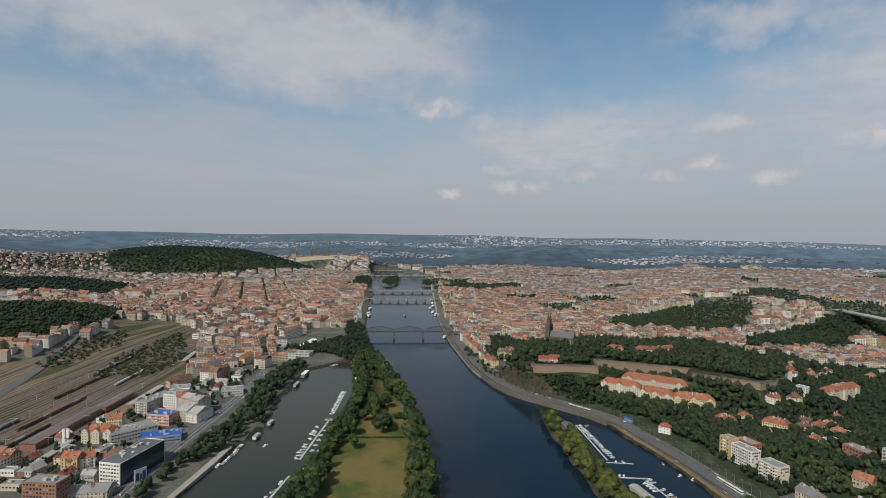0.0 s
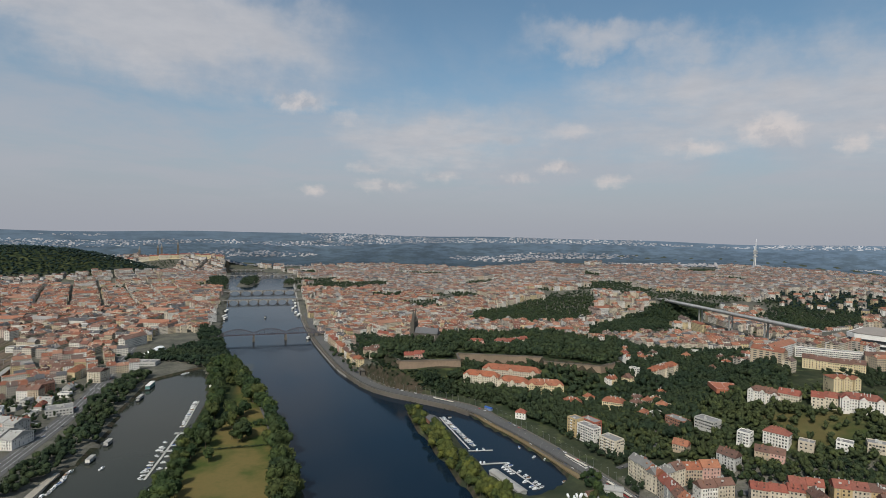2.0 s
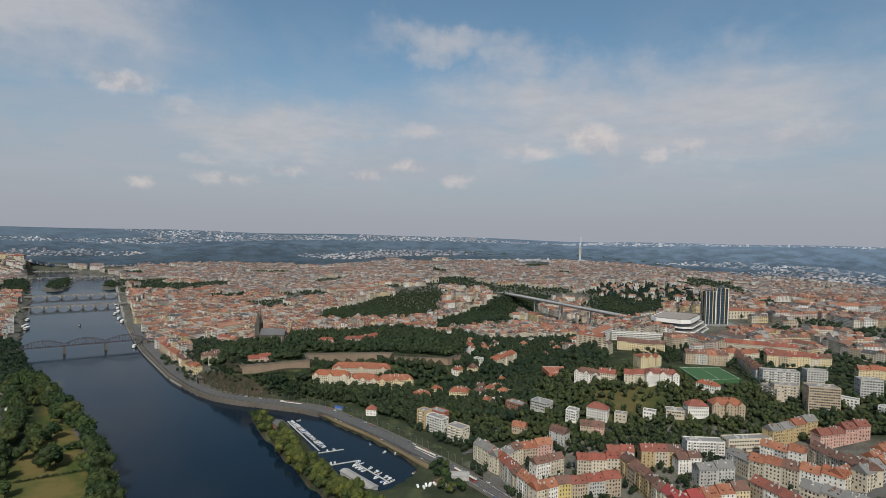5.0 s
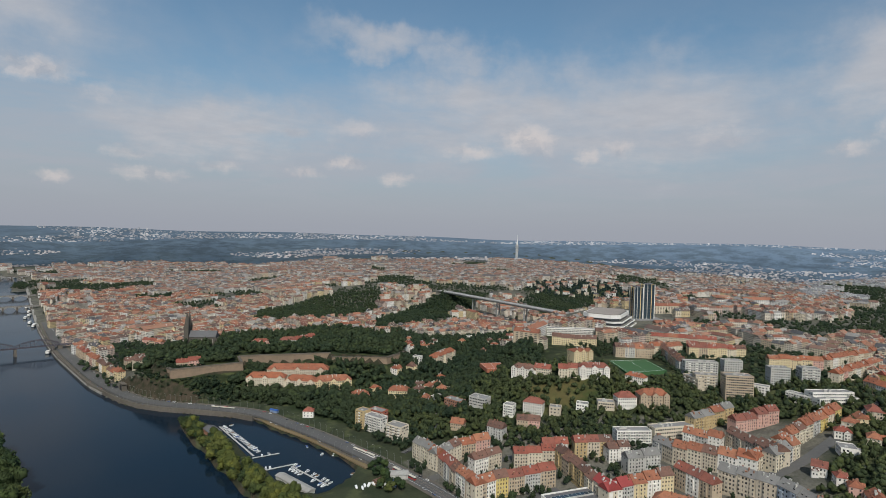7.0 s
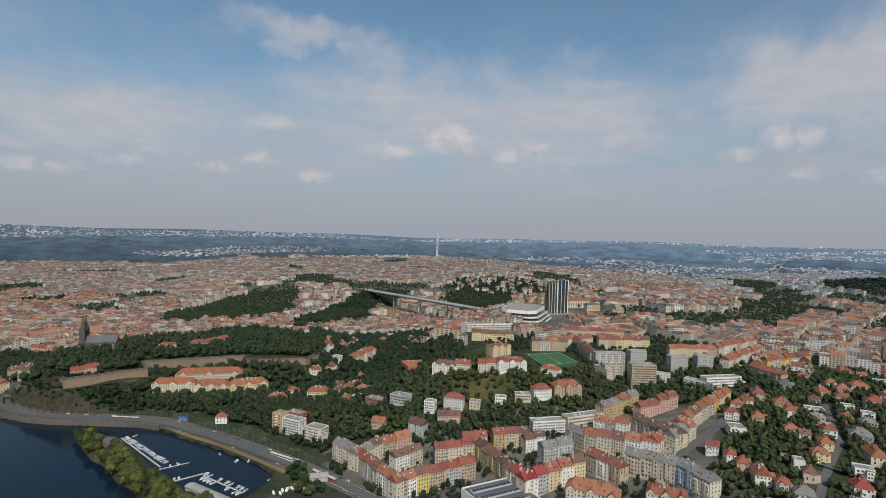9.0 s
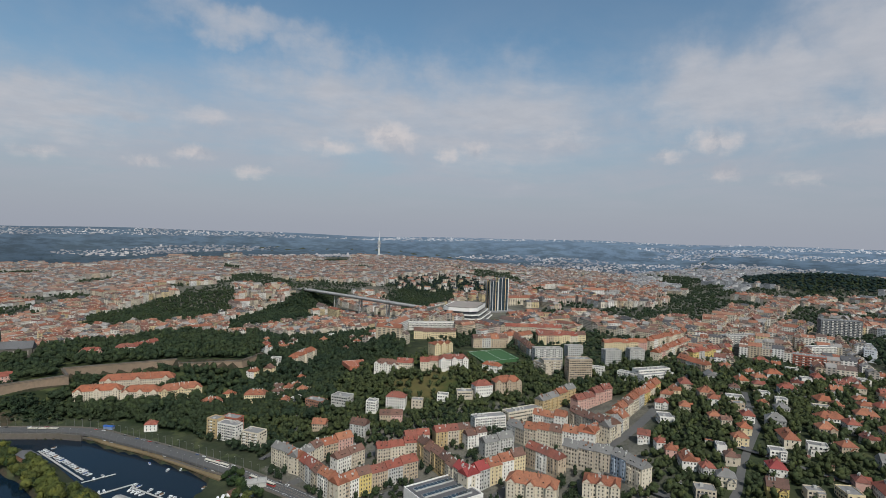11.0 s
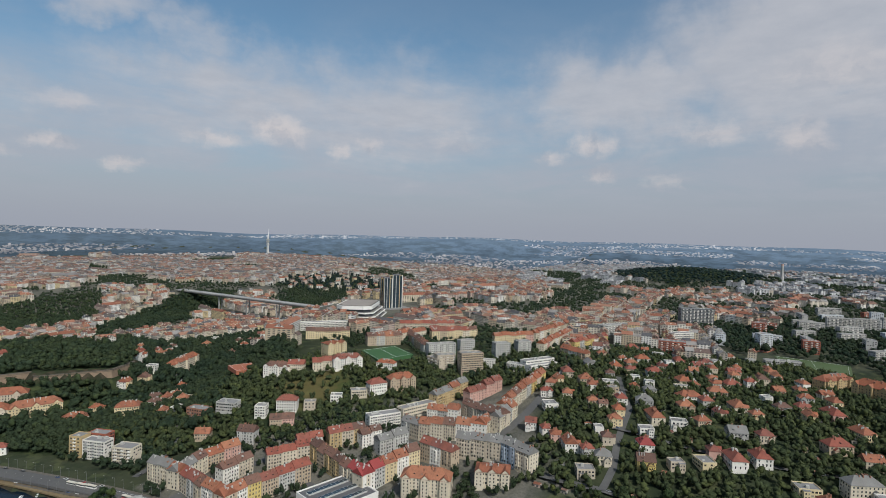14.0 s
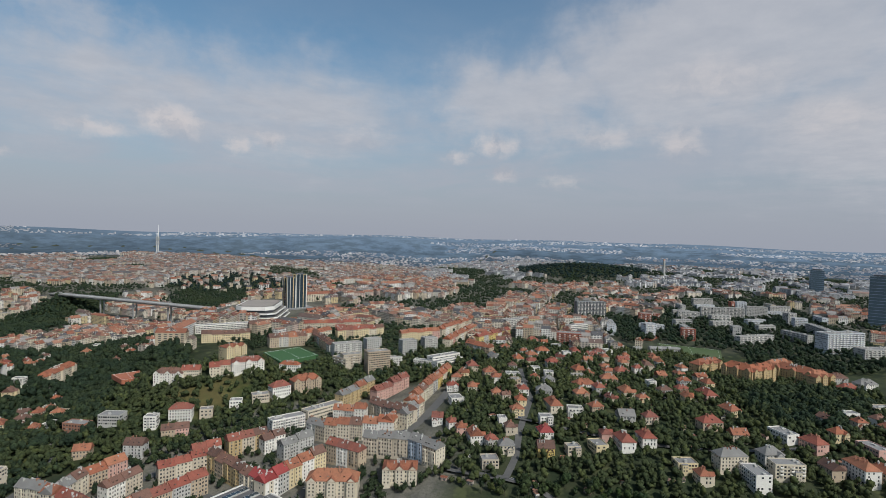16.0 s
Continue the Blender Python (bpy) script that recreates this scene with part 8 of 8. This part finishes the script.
def build_traffic():
    rng = random.Random(77)
    C = Cars()
    for x, y, t in list(along(EAST_ROAD, 26, 7.4, rng, 0.5)) + list(along(EAST_ROAD, 22, -7.4, rng, 0.5)):
        if 300 < y < 1150:
            C.put(x, y, ter1(x, y) + 0.55, t + rng.choice((0, 180)), rng, "cars on the embankment road")
    for side in (-8, -3, 3, 8):
        for x, y, t in along(WEST_ROAD, 30, side, rng, 0.36):
            if 430 < y < 1150:
                C.put(x, y, ter1(x, y) + 0.45, t, rng, "cars on the dock road")
    for k, line in enumerate(STREETS):
        for x, y, t in along(line, 12, 2.3 if k in (4, 5, 7, 8, 9, 10) else 3.9, rng, 0.22):
            C.put(x, y, ter1(x, y) + 0.36 + 0.03 * k, t, rng, "cars parked in the streets")
    for i in range(9):
        C.put(-48 + 0.35 * i + rng.uniform(-0.5, 0.5), 775 - i * 6.5, ter1(-48, 760) + 0.1, 20 + rng.uniform(-15, 15), rng, "cars parked on the island")
    for i in range(18):
        x, y = -262 + rng.uniform(-6, 8), 470 + i * 6
        C.put(x, y, 3.92, 80 + rng.uniform(-10, 10), rng, "cars parked on the dock quay")
    for i in range(22):
        x, y = -300 - rng.uniform(0, 22), 735 + rng.uniform(-10, 10) + i
        C.put(x - 14, y, ter1(x - 14, y), 10 + rng.uniform(-5, 5), rng, "cars parked in the factory yard")
    # trams
    red = plain("tram_red", (0.38, 0.04, 0.035), 0.4, 0.8, 0.15, spec=0.5)
    ivory = plain("tram_ivory", (0.62, 0.58, 0.48), 0.4, 0.8, 0.15, spec=0.5)
    e = resample(EAST_ROAD, 1.0)
    for y0, o, lower, word in ((540, 1.9, white_wall_mat, "white"), (470, -1.9, red, "dark red"), (770, 1.9, red, "red")):
        i = int(np.argmin(np.abs(e[:, 1] - y0)))
        root = thing("tram", f"{word} tram on the embankment tracks", "tram", "trams", (0, 0, 0), 0)
        for k in range(3):
            a, b = e[i + k * 11], e[i + k * 11 + 10]
            c, d = (a + b) / 2, b - a
            z = ter1(c[0], c[1]) + 0.62
            n = np.array([-d[1], d[0]]) / np.hypot(*d) * o
            m = pose(c[0] + n[0], c[1] + n[1], z, 0, 0, math.degrees(math.atan2(d[1], d[0])))
            for nm, q, mat in (("lower_body", (-5.2, 5.2, -1.25, 1.25, 0.25, 1.5), lower), ("window_band", (-5.15, 5.15, -1.2, 1.2, 1.5, 2.6), glass_mat), ("roof", (-5.2, 5.2, -1.25, 1.25, 2.6, 3.2), ivory)):
                s = Shape()
                s.box(*q)
                s.v = [tuple(m @ Vector(v)) for v in s.v]
                part(nm, s, mat, root)
    # street lamps
    pole, lamp = Shape(), Shape()
    pole.tube((0, 0, -1), (0, 0, 9), 0.14, 0.09, 6)
    pole.tube((0, 0, 9), (0, 1.9, 9.5), 0.07, 0.06, 5)
    lamp.box(-0.16, 0.16, 1.6, 2.4, 9.42, 9.6, True)
    steel_pole_mat = plain("galvanised_pole", (0.16, 0.16, 0.155), 0.6, 1.0, 0.3)
    pm, lm = pole.mesh("pole", steel_pole_mat), lamp.mesh("lamp_head", grey_wall_mat)
    for line, gap, side in ((EAST_ROAD, 30, 10.5), (EAST_ROAD, 30, -10.5), (WEST_ROAD, 42, 12)):
        for x, y, t in along(line, gap, side, rng):
            if 330 < y < 1250:
                root = thing("street_lamp", "tall grey steel street lamp beside the road", "lamp", "street lamps", (x, y, ter1(x, y) + 0.5), t + (180 if side > 0 else 0))
                part("pole", pm, steel_pole_mat, root)
                part("lamp_head", lm, grey_wall_mat, root)


def build_clutter():
    rng = random.Random(13)
    # billboard on a mast beside the dock road
    root = thing("billboard", "white and blue billboard on a tall mast", "billboard", "", (-276, 496, 4), 62)
    p, b = Shape(), Shape()
    p.tube((0, 0, -2), (0, 0, 12), 0.6, 0.5, 10)
    b.box(-6, 6, -0.5, 0.5, 11.5, 23.5, True)
    part("mast", p, white_wall_mat, root)
    panel = part("panel", b, WALLS["blue"], root)
    for q, mat in (((-5.3, 5.3, 12.2, 22.8), white_wall_mat), ((-4.8, -1.4, 13, 20.5), dark_mat), ((-0.6, 1.0, 13.5, 19), dark_mat), ((1.6, 4.8, 13, 21), blue_mat)):
        s = Shape()
        d = 0.54 if mat is white_wall_mat else 0.58
        s.box(q[0], q[1], -d, d, q[2], q[3])
        part("print", s, mat, panel)
    # twin concrete pylons at the station
    root = thing("station_pylon", "twin pale concrete pylons with outspread wings", "pylon", "", (-417, 600, 7), 5)
    for u in (-2.2, 2.2):
        s = Shape()
        s.box(u - 1.3, u + 1.3, -1.2, 1.2, -2, 17)
        part("pylon", s, white_wall_mat, root)
    s = Shape()
    for sg in (-1, 1):
        s.poly([(sg * 0.8, -1, 17.5), (sg * 7, -1, 12.5), (sg * 7, -1, 13.6), (sg * 0.8, -1, 18.6)], sg > 0)
        s.poly([(sg * 0.8, 1, 17.5), (sg * 7, 1, 12.5), (sg * 7, 1, 13.6), (sg * 0.8, 1, 18.6)], sg < 0)
        s.poly([(sg * 0.8, -1, 18.6), (sg * 7, -1, 13.6), (sg * 7, 1, 13.6), (sg * 0.8, 1, 18.6)], sg > 0)
    part("wing", s, white_wall_mat, root)
    # tent hall beside the pitch
    root = thing("tent_hall", "long white inflated sports hall", "hall", "", (-282, 1150, ter1(-282, 1150)), 82)
    s = Shape()
    n, L, r = 10, 58, 11
    for i in range(n):
        t0, t1 = math.pi * i / n, math.pi * (i + 1) / n
        a, b2 = (r * math.cos(t0), 0.75 * r * math.sin(t0)), (r * math.cos(t1), 0.75 * r * math.sin(t1))
        s.poly([(-L / 2, *a), (L / 2, *a), (L / 2, *b2), (-L / 2, *b2)])
        for u in (-L / 2, L / 2):
            s.poly([(u, *a), (u, *b2), (u + (5 if u > 0 else -5), 0, 0)], u < 0)
    part("membrane", s, white_paint_mat, root)
    # cottages, huts and caravans on the island
    for x, y, turn, L, W, h, wall, rm, lab in ((-128, 845, 84, 30, 7, 4, "brick", "crimson", "long red-roofed clubhouse on the island"), (-140, 905, 80, 8, 5, 3, "white", "grey", "small white hut on the island"),
                                               (-142, 930, 60, 7, 4, 2.6, "white", "grey", "small white hut on the island"), (-136, 960, 85, 7, 4, 2.6, "grey", "grey", "small grey hut on the island"),
                                               (-145, 980, 85, 8, 4, 2.6, "white", "grey", "small white hut on the island"), (-44, 716, 15, 7, 2.6, 2.6, "white", "grey", "white caravan on the dry meadow"),
                                               (-40, 708, 30, 7, 2.6, 2.6, "white", "grey", "white caravan on the dry meadow"), (262, 452, 10, 9, 6, 3.5, "brick", "brown", "brown wooden hut in the boatyard"), (272, 440, 60, 8, 5, 3, "blue2", "blue", "blue steel container in the boatyard"),
                                               (-232, 1180, 80, 10, 8, 7, "pink", "red", "small red-roofed pavilion by the pitch"), (248, 706, 120, 12, 4, 3.2, "blue2", "blue", "low turquoise kiosk at the harbour")):
        root = thing("hut", lab, "hut", "", (x, y, ter1(x, y) + 0.1), turn)
        w, r, g = Shape(), Shape(), Shape()
        w.box(-L / 2, L / 2, -W / 2, W / 2, -1.5, h)
        roof_shape(r, L, W, h, "gable", 0.4, 0.45)
        for k in range(max(1, int(L / 3))):
            u = -L / 2 + (k + 0.5) * L / max(1, int(L / 3))
            g.poly([(u - 0.5, -W / 2 - 0.05, 1.0), (u + 0.5, -W / 2 - 0.05, 1.0), (u + 0.5, -W / 2 - 0.05, 2.1), (u - 0.5, -W / 2 - 0.05, 2.1)])
        part("wall", w, WALLS[wall], root)
        part("roof", r, ROOFS[rm], root)
        part("windows", g, glass_mat, root, kind="stuff")
    # boats laid up ashore
    B = Boats()
    for i in range(9):
        x, y = 240 + i * 4.2, 458 - rng.uniform(0, 9) - i
        h, c, g = B.sets[rng.randrange(2)]
        root = thing("motor_boat", "white boat laid up on the boatyard shore", "boat", "boats ashore", (x, y, ter1(x, y) + 0.5), 70 + rng.uniform(-25, 25))
        part("hull", h, white_paint_mat, root)
        part("cabin", c, white_paint_mat, root)
    # tunnel mouth in the cliff
    root = thing("tunnel_portal", "stone arched tunnel mouth below the cliff", "tunnel", "", (96, 918, 6.5), 100)
    s, d = Shape(), Shape()
    s.box(-8, -4.6, -2, 4, -2, 8)
    s.box(4.6, 8, -2, 4, -2, 8)
    n = 8
    for i in range(n):
        t0, t1 = math.pi * i / n, math.pi * (i + 1) / n
        a0, a1 = (4.6 * math.cos(t0), 3.4 + 4.2 * math.sin(t0)), (4.6 * math.cos(t1), 3.4 + 4.2 * math.sin(t1))
        s.poly([(a0[0], -2, a0[1]), (a0[0] * 1.75, -2, 10), (a1[0] * 1.75, -2, 10), (a1[0], -2, a1[1])], True)
        s.poly([(a0[0], -2, a0[1]), (a1[0], -2, a1[1]), (a1[0], 4, a1[1]), (a0[0], 4, a0[1])])
    s.box(-8, 8, -2, 4, 10, 11)
    # black sheet behind the arch, painted shade in place of a bore
    d.box(-4.6, 4.6, 3.5, 3.9, -2, 8)
    part("arch", s, stone_mat, root)
    part("bore", d, plain("tunnel_shade", (0.012, 0.012, 0.012), 1.0, 0.5, 0.2), root)


build_traffic()
build_clutter()
